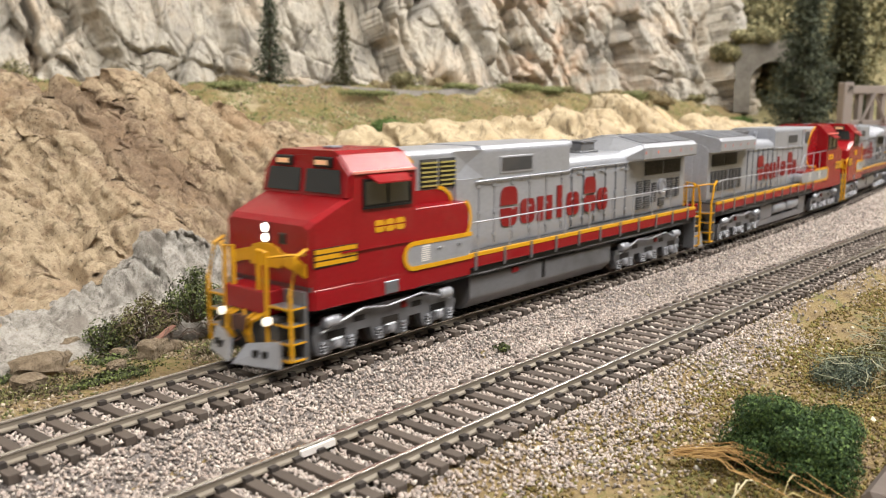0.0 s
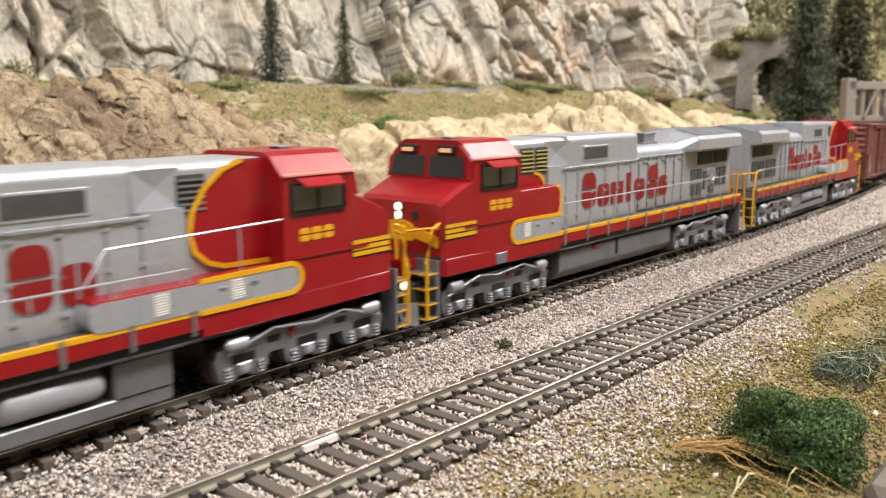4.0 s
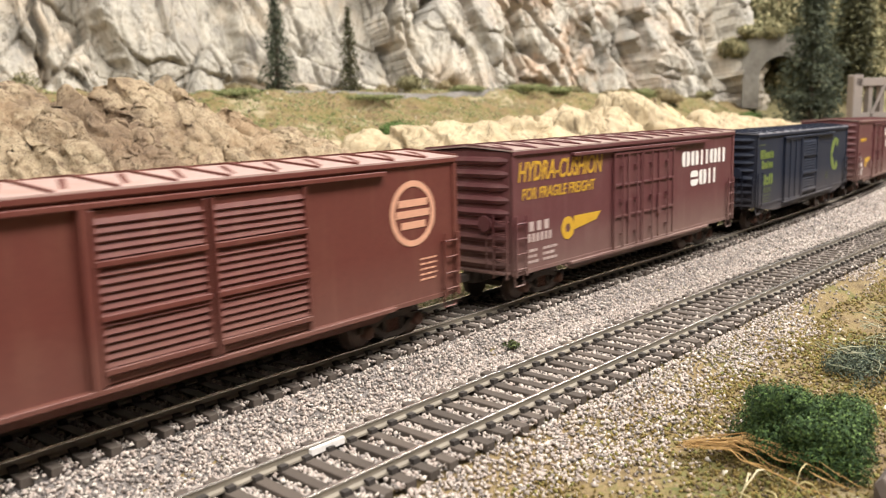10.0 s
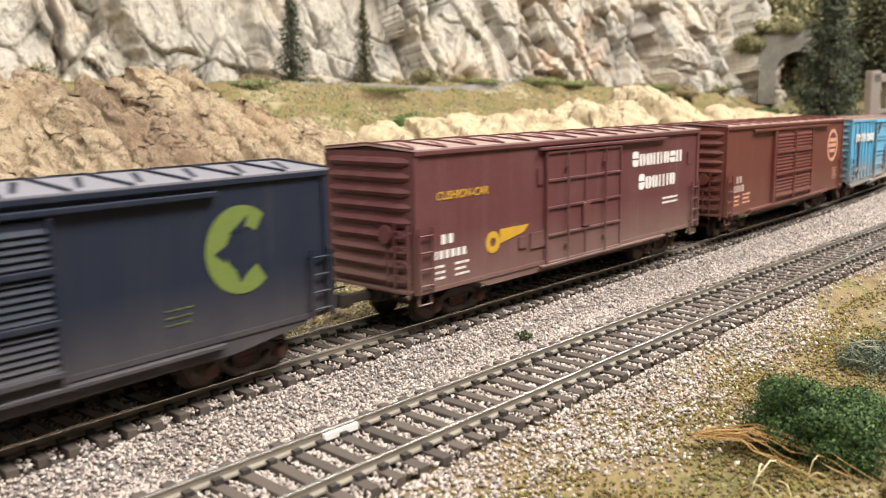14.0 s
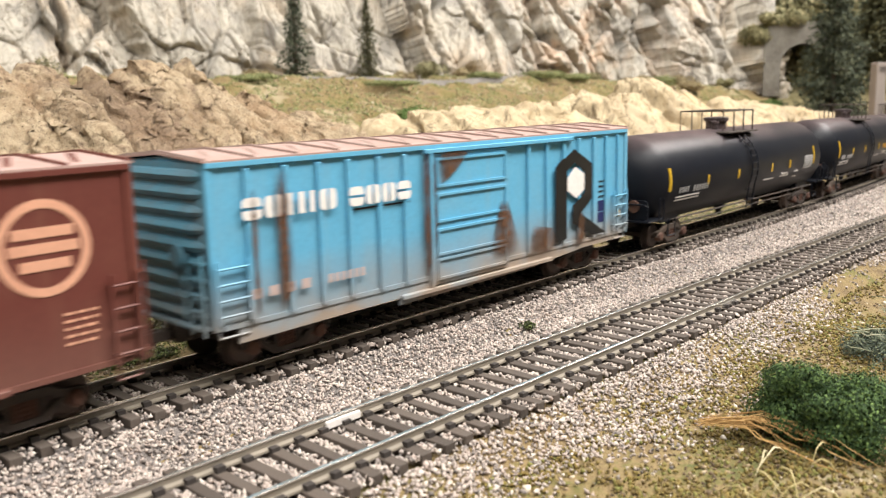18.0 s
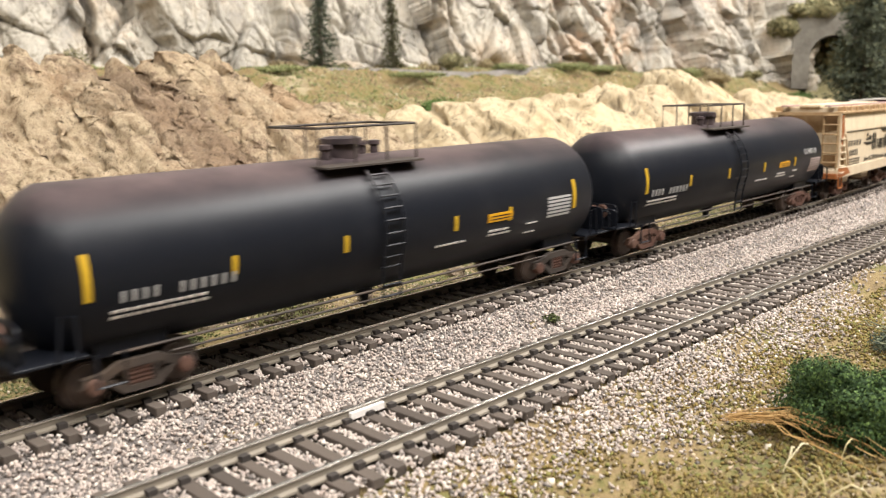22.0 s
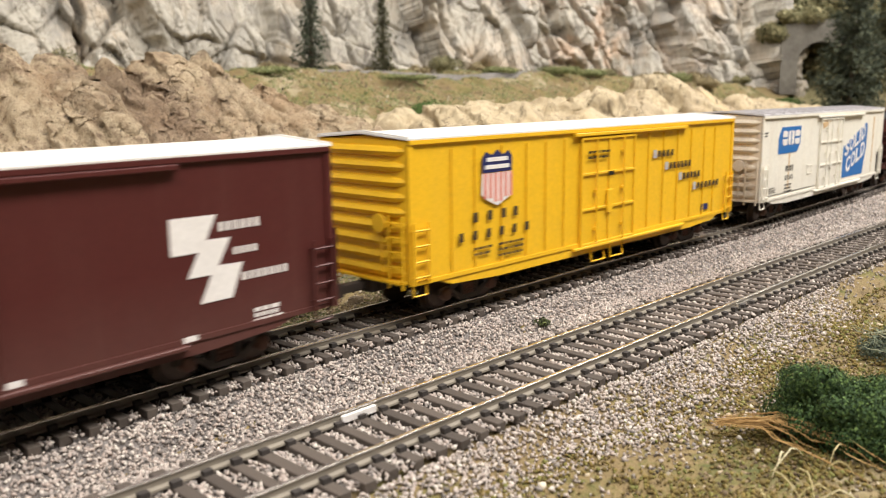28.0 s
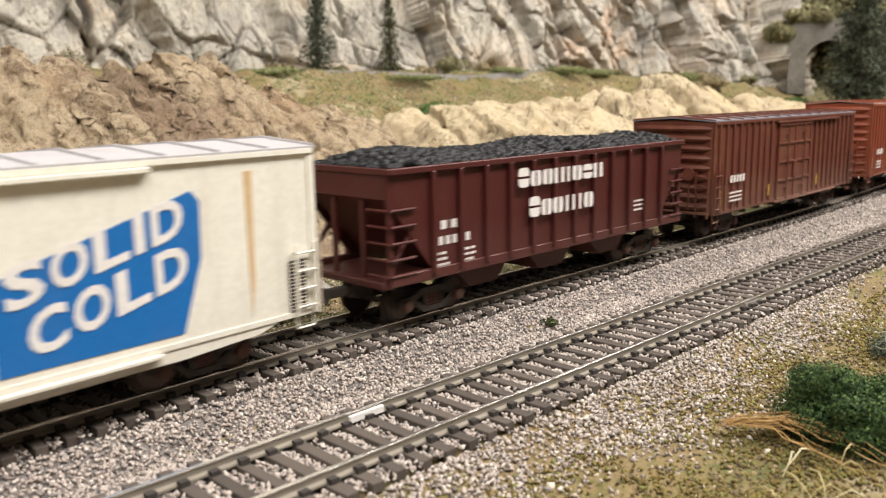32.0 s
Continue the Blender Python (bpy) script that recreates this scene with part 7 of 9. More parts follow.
# ---- locomotives (cab towards -x) ----
def loco_truck(loco, x0, x1):
    """Three-axle truck: long silver side frames, axle boxes, coil springs, brake cylinders."""
    c = (x0 + x1) / 2
    truck = part("truck", Mesh().box(x0 + 4, x1 - 4, -8, 8, 6, 11, 0.5), STEEL_DIRTY, loco)
    axles = [c - 20.5, c, c + 20.5]
    for s in (-1, 1):
        ya, yb = sorted((s * 12.6, s * 15.2))
        m = Mesh()
        top = [(x0, 7.0), (x0 + 1, 10.4), (x0 + 8, 11.6), (x0 + 12, 12.0), (c - 12, 11.8), (c - 9, 13.0), (c + 9, 13.0), (c + 12, 11.8), (x1 - 12, 12.0), (x1 - 8, 11.6), (x1 - 1, 10.4), (x1, 7.0)]
        low = []
        for a in axles:
            low += [(a - 8.2, 8.6), (a - 7.2, 4.2), (a - 6.2, 2.7), (a - 2.6, 2.7), (a - 1.6, 3.6), (a + 1.6, 3.6), (a + 2.6, 2.7), (a + 6.2, 2.7), (a + 7.2, 4.2), (a + 8.2, 8.6)]
        m.prism(top + low[::-1], "y", ya, yb)
        side_frame = part("side_frame", m, SILVER_DARK, truck, "silver truck side frame")
        m = Mesh()
        for a in axles:
            m.box(a - 3.4, a + 3.4, *sorted((s * 15.0, s * 15.35)), 6.6, 8.6)
        m.box(c - 14, c - 10, *sorted((s * 15.0, s * 15.35)), 9.4, 11.0)
        m.box(c + 9, c + 13, *sorted((s * 15.0, s * 15.35)), 9.4, 11.0)
        pieces("frame_slot", m, BLACK, side_frame, "dark slot in the side frame")
        m = Mesh()
        for a in axles:
            m.box(a - 2.3, a + 2.3, *sorted((s * 15.0, s * 16.0)), 3.6, 6.6, 0.5)
        pieces("axle_box", m, SILVER_DARK, truck)
        m = Mesh()
        for a in axles:
            m.lathe([(s * 15.8, 1.3), (s * 16.3, 1.2), (s * 16.5, 0.6)], "y", (a, 0, 5.2), 10)
        pieces("bearing_cap", m, SILVER, truck, smooth=True)
        m = Mesh()
        for a in axles:
            for o in (-4.9, 4.9):
                m.lathe([(k * 0.42, 1.25 if k % 2 else 0.95) for k in range(9)], "z", (a + o, s * 15.4, 2.9), 8)
        pieces("spring", m, SILVER_DARK, truck)
        m = Mesh()
        for o in (-25.5, 20):
            m.lathe([(c + o, 1.2), (c + o + 0.4, 1.6), (c + o + 5, 1.6), (c + o + 6, 0.8)], "x", (0, s * 16.0, 11.6), 12)
        pieces("brake_cylinder", m, SILVER, truck, smooth=True)
        part("traction_bolt", Mesh().box(c + 4.4, c + 6.6, *sorted((s * 15.0, s * 15.9)), 10.0, 12.0, 0.3), LETTER_RED, truck, "red painted fitting")
        m = Mesh().tube([(x0 + 2, s * 16.2, 9.0), (c - 12, s * 16.6, 13.2), (c - 2, s * 16.4, 12.0), (c + 12, s * 16.6, 13.4), (x1 - 3, s * 16.2, 9.4)], 0.35, 5)
        part("brake_pipe", m, SILVER, truck)
    for a in axles:
        wheelset(truck, a, 12.2, material=WHEEL)
    return truck


def strip(points, w, y, th=0.14):
    """A painted line of width w along a polyline on a wall at y (x, z points)."""
    m = Mesh()
    v, f = [], []
    s = -1 if y < 0 else 1
    n = len(points)
    for i, (x, z) in enumerate(points):
        a, b = points[max(i - 1, 0)], points[min(i + 1, n - 1)]
        dx, dz = b[0] - a[0], b[1] - a[1]
        k = math.hypot(dx, dz)
        nx, nz = -dz / k * w / 2, dx / k * w / 2
        v += [(x + nx, y, z + nz), (x - nx, y, z - nz), (x - nx, y + s * th, z - nz), (x + nx, y + s * th, z + nz)]
    for i in range(n - 1):
        for j in range(4):
            f.append((i * 4 + j, i * 4 + (j + 1) % 4, i * 4 + 4 + (j + 1) % 4, i * 4 + 4 + j))
    f += [(0, 1, 2, 3), ((n - 1) * 4 + 3, (n - 1) * 4 + 2, (n - 1) * 4 + 1, (n - 1) * 4)]
    return m.add(v, f)


def arc(cx, cz, rx, rz, a0, a1, n=8):
    return [(cx + rx * math.cos(radians(a0 + (a1 - a0) * i / n)), cz + rz * math.sin(radians(a0 + (a1 - a0) * i / n))) for i in range(n + 1)]


def locomotive():
    loco = new("locomotive")
    tagged(loco, "red and silver wide-cab diesel locomotive with yellow stripes", "locomotive", "locomotives at the head of the train")
    B = 12.2    # half width of the long hood
    W = 17.8    # half width of cab and radiator wings
    # frame
    part("side_sill", Mesh().box(-111, 112, -W, W, 17.5, 21.0, 0.3), RED, loco)
    part("cab_sill", Mesh().box(-111, -48.4, -W - 0.02, W + 0.02, 15.6, 20.8, 0.3), RED, loco)
    m = Mesh()
    for s in (-1, 1):
        m.box(-48, 111, *sorted((s * (W - 2.0), s * (W - 1.0))), 15.0, 17.6, 0.2)
    pieces("inner_sill", m, BLACK, loco)
    m = Mesh()
    for s in (-1, 1):
        m.box(-72, 112, *sorted((s * (W - 1), s * (W + 0.12))), 21.0, 22.15)
    pieces("sill_stripe", m, YELLOW, loco, "yellow stripe along the sill")
    part("walkway", Mesh().box(-112, 113, -W + 0.6, W - 0.6, 20.6, 21.9), GRILLE, loco)
    m = Mesh()
    for s in (-1, 1):
        for i in range(11):
            x = -46 + i * 15
            m.box(x - 0.5, x + 0.5, *sorted((s * W, s * (W + 0.4))), 16.6, 22.3)
    pieces("stanchion_bracket", m, SILVER_DARK, loco)
    # long hood
    prof = outline([(-B, 21.6), (B, 21.6), (B, 46.2), (B - 3.2, 48.9), (-B + 3.2, 48.9), (-B, 46.2)], 3, 1.6)
    part("engine_hood", Mesh().prism(prof, "x", 12, 111), SILVER, loco, smooth=True)
    prof = outline([(-B - 0.3, 21.6), (B + 0.3, 21.6), (B + 0.3, 53.2), (B - 1, 54.8), (-B + 1, 54.8), (-B - 0.3, 53.2)], 3, 0.8)
    part("dynamic_brake_hood", Mesh().prism(prof, "x", -36, 15), SILVER, loco)
    prof2 = outline([(-B + 1.2, 21.6), (B - 1.2, 21.6), (B - 1.2, 53.0), (B - 3, 54.5), (-B + 3, 54.5), (-B + 1.2, 53.0)], 3, 0.8)
    part("equipment_hood", Mesh().prism(prof2, "x", -73, -35.5), SILVER, loco)
    for s in (-1, 1):
        # dished panel of four facets between the two hoods
        part("hood_panel", Mesh().box(-49, -36, *sorted((s * (B - 2), s * (B + 0.3))), 21.8, 44.6), SILVER, loco)
        c = (-42.5, s * (B - 1.1), 49.2)
        ring4 = [(-49, s * (B - 1.05), 44.6), (-36, s * (B + 0.75), 44.6), (-36, s * (B + 0.45), 53.4), (-49, s * (B - 1.05), 53.4)]
        m = Mesh()
        for a in range(4):
            p, q = ring4[a], ring4[(a + 1) % 4]
            m.add([p, q, c, (p[0], s * (B - 3), p[2]), (q[0], s * (B - 3), q[2])], [(0, 1, 2), (0, 3, 4, 1)])
        pieces("flare_panel", m, SILVER, loco)
        g = part("grille", Mesh().box(-27, -8, *sorted((s * B, s * (B + 0.55))), 45.2, 51.0, 0.2), SILVER, loco)
        part("mesh_screen", Mesh().box(-26, -9, *sorted((s * (B + 0.3), s * (B + 0.65))), 46, 50.4), GRILLE, g, "brown-grey mesh screen")
        for x in (-64, -55.5) if s < 0 else (-55.5,):
            g = part("louvre_panel", Mesh().box(x, x + 7.4, *sorted((s * (B - 1.3), s * (B - 0.8))), 42.8, 51.6), GRILLE, loco)
            m = Mesh()
            for i in range(6):
                z = 43.4 + i * 1.36
                m.box(x + 0.2, x + 7.2, *sorted((s * (B - 1.0), s * (B - 0.4))), z, z + 0.5)
            pieces("slat", m, YELLOW_DULL if s < 0 else SILVER_DARK, g, "yellow-edged slat" if s < 0 else "")
        # radiator wing with a raked fore end
        wing = [(s * (B - 1), 44.8), (s * (W - 0.6), 45.2), (s * W, 45.8), (s * W, 50.2), (s * (W - 1.4), 51.6), (s * 4, 54.4), (0, 54.4), (0, 48)]
        part("radiator_wing", Mesh().prism(wing if s > 0 else wing[::-1], "x", 62, 110.5), SILVER, loco)
        outer = [(62.2, s * (B - 1), 44.8), (62.2, s * (W - 0.6), 45.2), (62.2, s * W, 45.8), (62.2, s * W, 50.2), (62.2, s * (W - 1.4), 51.6), (62.2, s * 4, 54.4), (62.2, 0, 54.4)]
        inner = [(58, s * (B - 1), 44.6), (58, s * (B - 0.1), 44.8), (58, s * (B - 0.1), 45.4), (57.6, s * (B - 0.4), 46.4), (57.2, s * (B - 3.2), 48.7), (57, s * 4, 48.8), (57, 0, 48.8)]
        part("wing_slope", Mesh().add(outer + inner, [(i, i + 1, i + 8, i + 7) for i in range(6)]), SILVER, loco)
        # roof grilles lie in the slope of the wing
        run, fall = W - 1.4 - 4, 54.4 - 51.6
        for x0, x1 in ((65, 79), (80.2, 94.2), (95.4, 108)):
            g = Mesh()
            p = [(x, s * (4.2 + run * u), 54.4 - fall * u + e) for e in (-0.3, 0.28) for x in (x0, x1) for u in (0.0, 0.9)]
            g.add(p, [(0, 1, 3, 2), (4, 5, 7, 6), (0, 1, 5, 4), (2, 3, 7, 6), (0, 2, 6, 4), (1, 3, 7, 5)])
            screen = part("roof_grille", g, SILVER_DARK, loco, "grey roof radiator grille")
            g = Mesh()
            for i in range(11):
                u = 0.04 + i * 0.083
                g.box(x0 + 0.3, x1 - 0.3, *sorted((s * (4.2 + run * u - 0.12), s * (4.2 + run * u + 0.2))), 54.4 - fall * u + 0.1, 54.4 - fall * u + 0.55)
            pieces("roof_slat", g, SILVER, screen)
        m = Mesh()
        for i in range(5):
            m.box(63 + i * 10.4, 63.8 + i * 10.4, *sorted((s * (W + 0.0), s * (W + 0.12))), 47.6, 48.8)
        pieces("marker_plate", m, LOGO_PINK, loco)
        for x in (73.5, 90.5):
            g = part("radiator_screen", Mesh().box(x, x + 15.6, *sorted((s * B, s * (B + 0.3))), 38.2, 44.0), GRILLE, loco, "dark radiator screen")
            m = Mesh()
            for i in range(9):
                m.box(x + 0.3, x + 15.3, *sorted((s * (B + 0.2), s * (B + 0.55))), 38.5 + i * 0.6, 38.7 + i * 0.6)
            pieces("slat", m, BLACK, g)
        part("screen_sill", Mesh().box(71, 107, *sorted((s * B, s * (B + 0.5))), 36.9, 37.4, 0.1), SILVER, loco)
        if s > 0:
            vents = [(66 + i * 4.5 + (1.2 if i > 3 else 0), 3.5, 26.0, 35.8) for i in range(9)]
        else:
            vents = [(66.5, 5.0, 31.2, 36.2), (73, 5.0, 31.2, 36.2), (66.5, 5.0, 24.4, 29.6), (73, 5.0, 24.4, 29.6), (80, 3.8, 26.4, 34.8), (86, 5.6, 24.4, 27.8), (93.4, 3.4, 27.4, 35.8), (97.8, 3.4, 27.4, 35.8), (102.2, 3.4, 27.4, 35.8)]
        for x, w, z0, z1 in vents:
            g = part("louvre_panel", Mesh().box(x, x + w, *sorted((s * B, s * (B + 0.35))), z0, z1), GRILLE, loco)
            m = Mesh()
            for j in range(int((z1 - z0) / 0.95)):
                m.box(x + 0.2, x + w - 0.2, *sorted((s * (B + 0.25), s * (B + 0.7))), z0 + 0.3 + j * 0.95, z0 + 0.72 + j * 0.95)
            pieces("slat", m, SILVER_DARK, g)
        if s < 0:
            m = Mesh().lathe([(-B, 3.6), (-B - 0.9, 3.6), (-B - 1.1, 3.2), (-B - 1.1, 2.4), (-B - 0.6, 2.0), (-B - 0.9, 0.9), (-B - 1.0, 0.2)], "y", (88.8, 0, 32.6), 20)
            part("blower_housing", m, SILVER, loco, "round pale blower housing", True)
        # hood doors
        m = Mesh()
        for x in (-38, -30, -20, -10, 0, 10, 17, 25, 33, 41, 49, 57):
            m.box(x, x + 0.3, *sorted((s * B, s * (B + 0.42))), 23, 44.2)
        pieces("door_seam", m, SILVER_DARK, loco)
        m = Mesh()
        for x in (-38, -30, -20, -10, 0, 10, 17, 25, 33, 41, 49, 57):
            for z in (25.5, 33.0, 41.5):
                m.box(x - 0.7, x + 0.9, *sorted((s * B, s * (B + 0.62))), z, z + 0.9)
        for x in (-34, -15, 5, 21, 37, 53):
            m.box(x, x + 2.6, *sorted((s * B, s * (B + 0.6))), 42.4, 43.0)
        pieces("door_hinge", m, SILVER, loco)
        m = Mesh().tube([(-40, s * (B + 0.9), 43.6), (14, s * (B + 0.9), 43.8), (16, s * (B + 0.6), 44.6), (58, s * (B + 0.6), 44.6)], 0.28, 5)
        part("drip_rail", m, SILVER, loco)
    # exhaust stack, horn cluster
    m = Mesh().box(34, 47, -5.5, 5.5, 48.6, 49.8, 0.3).box(35.5, 45.5, -4.6, 4.6, 49.6, 53.2, 0.3).box(34.8, 46.2, -5.2, 5.2, 53.0, 53.7, 0.2)
    part("exhaust_stack", m, SILVER_DARK, loco)
    m = Mesh()
    for y, l in ((-3.4, 6), (-1.2, 8), (1.2, 9), (3.4, 6)):
        m.lathe([(0, 0.6), (l * 0.6, 0.75), (l * 0.9, 1.2), (l, 1.9)], "x", (22, y, 52.6), 10)
        m.lathe([(0, 1.3), (-3, 0.7)], "x", (22, y, 52.6), 8)
    m.box(21, 23, -4.4, 4.4, 48.6, 52.2)
    m.box(19, 29, -1.4, 1.4, 48.6, 49.6)
    part("horn", m, SILVER, loco, "silver air horn cluster", True)
    # cab
    cab = [(-W, 15.6), (W, 15.6), (W, 49.6), (W - 4.6, 54.6), (W - 7, 55.6), (-W + 7, 55.6), (-W + 4.6, 54.6), (-W, 49.6)]
    part("cab", Mesh().prism(cab, "x", -97.4, -73), RED, loco)
    m = Mesh()
    # roof visor slope towards the front
    front = [(-W + 0.4, 43.6), (W - 0.4, 43.6), (W - 0.4, 49.4), (W - 5, 54.2), (-W + 5, 54.2), (-W + 0.4, 49.4)]
    back_ring = [(-97.3, y, z) for y, z in front]
    fore_ring = [(-99.4 if z < 45 else -98.2, y, z) for y, z in front]
    m.add(back_ring + fore_ring, [(6, 7, 8, 9, 10, 11)] + [(i, (i + 1) % 6, 6 + (i + 1) % 6, 6 + i) for i in range(6)])
    part("cab_front", m, RED, loco)
    # nose
    v, f = [], []
    for x, z, h, e in ((-97.2, 44.4, W - 0.05, 1.6), (-110.4, 38.8, W - 0.15, 1.8), (-112.0, 37.4, W - 0.9, 2.2)):
        v += [(x, -h, 15.8), (x, -h, z - 0.9), (x, -h + e, z), (x, h - e, z), (x, h, z - 0.9), (x, h, 15.8)]
    for a in (0, 6):
        f += [(a + i, a + i + 1, a + i + 7, a + i + 6) for i in range(5)]
    f += [(12, 13, 14, 15, 16, 17), (5, 4, 3, 2, 1, 0)]
    f += [(0, 6, 11, 5), (6, 12, 17, 11)]
    part("nose", Mesh().add(v, f), RED, loco, "wide red nose")
    m = Mesh()
    for y in (-1.6, 1.6):
        m.lathe([(-112.6, 1.15), (-111.8, 1.3)], "x", (0, 0, 33.2 if y < 0 else 35.9), 14)
    pieces("headlight", m, LAMP, loco, "lit round headlight")
    part("headlight_housing", Mesh().box(-112.4, -111.6, -1.6, 1.6, 31.6, 37.4, 0.3), BLACK, loco)
    part("nose_hatch", Mesh().box(-112.3, -111.7, -8.2, -5.2, 32.0, 35.0, 0.3), BLACK, loco)
    # stripes over the nose
    for s in (-1, 1):
        y0 = s * (W - 0.3)
        m = Mesh().box(-111.0, -96, *sorted((s * (W - 0.6), s * (W + 0.04))), 26.6, 31.6)
        part("nose_stripe", m, BLACK, loco, "black outline of the nose stripe")
        m = Mesh()
        for z in (27.0, 28.6, 30.2):
            m.box(-110.8, -96.4, *sorted((s * (W - 0.4), s * (W + 0.14))), z, z + 1.15)
        pieces("nose_stripe", m, YELLOW, loco, "yellow nose stripe")
    arch = [(y, 30.4 - 0.012 * y * y * 0.9) for y in [i * 1.6 for i in range(-10, 11)]]
    m = Mesh().prism([(y, z - 3.4) for y, z in arch] + [(y, z) for y, z in arch[::-1]], "x", -112.6, -111.8)
    part("front_band", m, YELLOW, loco, "yellow band across the nose")
    m = Mesh().prism([(-6, 25.6), (6, 25.6), (8, 28), (5, 31.0), (2.0, 31.8), (-2.0, 31.8), (-5, 31.0), (-8, 28)], "x", -112.75, -111.9)
    part("front_emblem", m, YELLOW, loco, "plain yellow emblem on the nose")
    # windows
    for s in (-1, 1):
        g = part("side_window", Mesh().box(-93.5, -75.5, *sorted((s * (W - 0.3), s * (W + 0.1))), 40.6, 48.2, 0.2), BLACK, loco)
        for x0, x1 in ((-92.8, -84.8), (-84.0, -76.2)):
            part("pane", Mesh().box(x0, x1, *sorted((s * W, s * (W + 0.2))), 41.3, 47.6), GLASS, g)
        m = Mesh()
        for x in (-93.9, -84.6, -75.6):
            m.box(x, x + 0.5, *sorted((s * W, s * (W + 0.5))), 40.4, 48.4)
        m.box(-93.9, -75.1, *sorted((s * W, s * (W + 0.5))), 40.2, 40.7)
        pieces("window_frame", m, BLACK, g)
        m = Mesh().add([(-92, s * W, 49.0), (-77, s * W, 49.0), (-78, s * (W + 3.2), 47.0), (-91, s * (W + 3.2), 47.0), (-92, s * W, 49.4), (-77, s * W, 49.4), (-78, s * (W + 3.2), 47.4), (-91, s * (W + 3.2), 47.4)],
                       [(0, 1, 2, 3), (4, 5, 6, 7), (0, 1, 5, 4), (1, 2, 6, 5), (2, 3, 7, 6), (3, 0, 4, 7)])
        part("awning", m, RED, loco)
        # pink instead of red: the highlight along the roof edge, painted on
        part("gutter", Mesh().box(-97, -73.2, *sorted((s * (W - 0.2), s * (W + 0.5))), 49.6, 50.4, 0.15), LOGO_PINK, loco, "gutter strip with the roof-edge highlight painted pale pink")
        part("grab_iron", Mesh().box(-102, -75, *sorted((s * W, s * (W + 0.4))), 29.4, 29.9), RED, loco)
        # windshield halves
        a, b = sorted((s * 1.2, s * (W - 2.2)))
        g = part("windshield", Mesh().add([(-99.25, a, 44.6), (-99.25, b, 44.6), (-98.35, b - (1.2 if s > 0 else 0), 50.6), (-98.35, a + (1.2 if s < 0 else 0), 50.6),
                                           (-99.65, a, 44.5), (-99.65, b, 44.5), (-98.75, b - (1.2 if s > 0 else 0), 50.7), (-98.75, a + (1.2 if s < 0 else 0), 50.7)],
                                          [(0, 1, 2, 3), (4, 5, 6, 7), (0, 1, 5, 4), (1, 2, 6, 5), (2, 3, 7, 6), (3, 0, 4, 7)]), GLASS, loco, "dark glossy windshield")
        part("number_board", Mesh().box(-99.4, -98.0, *sorted((s * 4.6, s * 11.6)), 51.2, 54.0, 0.3), BLACK, loco)
        part("number_glow", Mesh().box(-99.6, -99.3, *sorted((s * 5.6, s * 10.4)), 51.9, 53.2), NUMBER_LIT, loco, "lit number board")
        # red cabinet with its yellow outline behind the cab
        if s < 0:
            part("cabinet", Mesh().box(-73.2, -48.5, -W + 0.6, -B + 2, 28.2, 38.4, 0.3), RED, loco)
        m = Mesh().prism(outline([(-77.0, 21.9), (-22 if s > 0 else -48.5, 21.9), (-22 if s > 0 else -48.5, 28.0), (-77.0, 28.0)], 5, 2.8), "y", *sorted((s * (B - 2), s * (W + 0.25))))
        box = part("battery_box", m, SILVER, loco, "silver battery box")
        m = Mesh()
        for gx in ((-71,) if s < 0 else (-40, -60)):
            for k in range(8):
                m.box(gx, gx + 3.4, *sorted((s * (W + 0.2), s * (W + 0.4))), 23.0 + k * 0.6, 23.3 + k * 0.6)
        pieces("vent_slit", m, WHITE, box, "pale vent slit")
        m = Mesh()
        for gx in (-64, -55):
            m.box(gx, gx + 1.6, *sorted((s * (W + 0.2), s * (W + 0.5))), 25.6, 26.4, 0.1)
        pieces("latch", m, SILVER_DARK, box)
        yy = s * (W + 0.05)
        part("outline_stripe", strip([(-48, 28.5), (-73, 28.6)] + arc(-74.4, 25.0, 3.6, 3.6, 90, 270, 10) + [(-70, 21.4), (-48, 21.4)], 1.25, yy, 0.32), YELLOW, loco, "curving yellow outline stripe")
        if s > 0:
            sweep = [(-66, 54.3), (-60, 52.2), (-55, 48.2), (-51.4, 43.2), (-50.4, 38.4), (-51.6, 34.0), (-55, 31.0), (-60, 29.6), (-73, 29.2)]
            part("outline_stripe", strip(sweep, 1.2, B - 0.6, 0.3), YELLOW, loco, "curving yellow outline stripe")
            part("hood_panel", Mesh().prism(sweep + [(-73, 54.3)], "y", B - 1.4, B - 0.7), RED, loco)
        else:
            part("outline_stripe", strip([(-50, 28.6)] + arc(-51.0, 33.4, 3.2, 5.4, -80, 60, 10) + [(-50.4, 38.6)], 1.2, -W + 0.6), YELLOW, loco, "curving yellow outline stripe")
            part("outline_stripe", strip([(-56.5, 43.0), (-53.5, 42.2), (-51.4, 40.6), (-50.0, 38.5)], 1.1, -B + 0.6), YELLOW, loco, "curving yellow outline stripe")
            part("outline_stripe", strip([(-72.8, 54.0), (-69.5, 52.4), (-67.4, 51.0)], 1.0, -B + 0.9), YELLOW, loco, "curving yellow outline stripe")
            part("hood_panel", Mesh().prism([(-73, 38.4), (-50.5, 38.4), (-52, 40.8), (-55.5, 42.4), (-73, 42.6)], "y", -B + 0.75, -B + 1.4), RED, loco)
        plain_shapes(loco, "number_block", s * (W + 0.02), -89.7, -77.6, 33.4, 36.8, [("b", 1, 1)] * 3, YELLOW, "yellow number as plain shapes", 0.34)
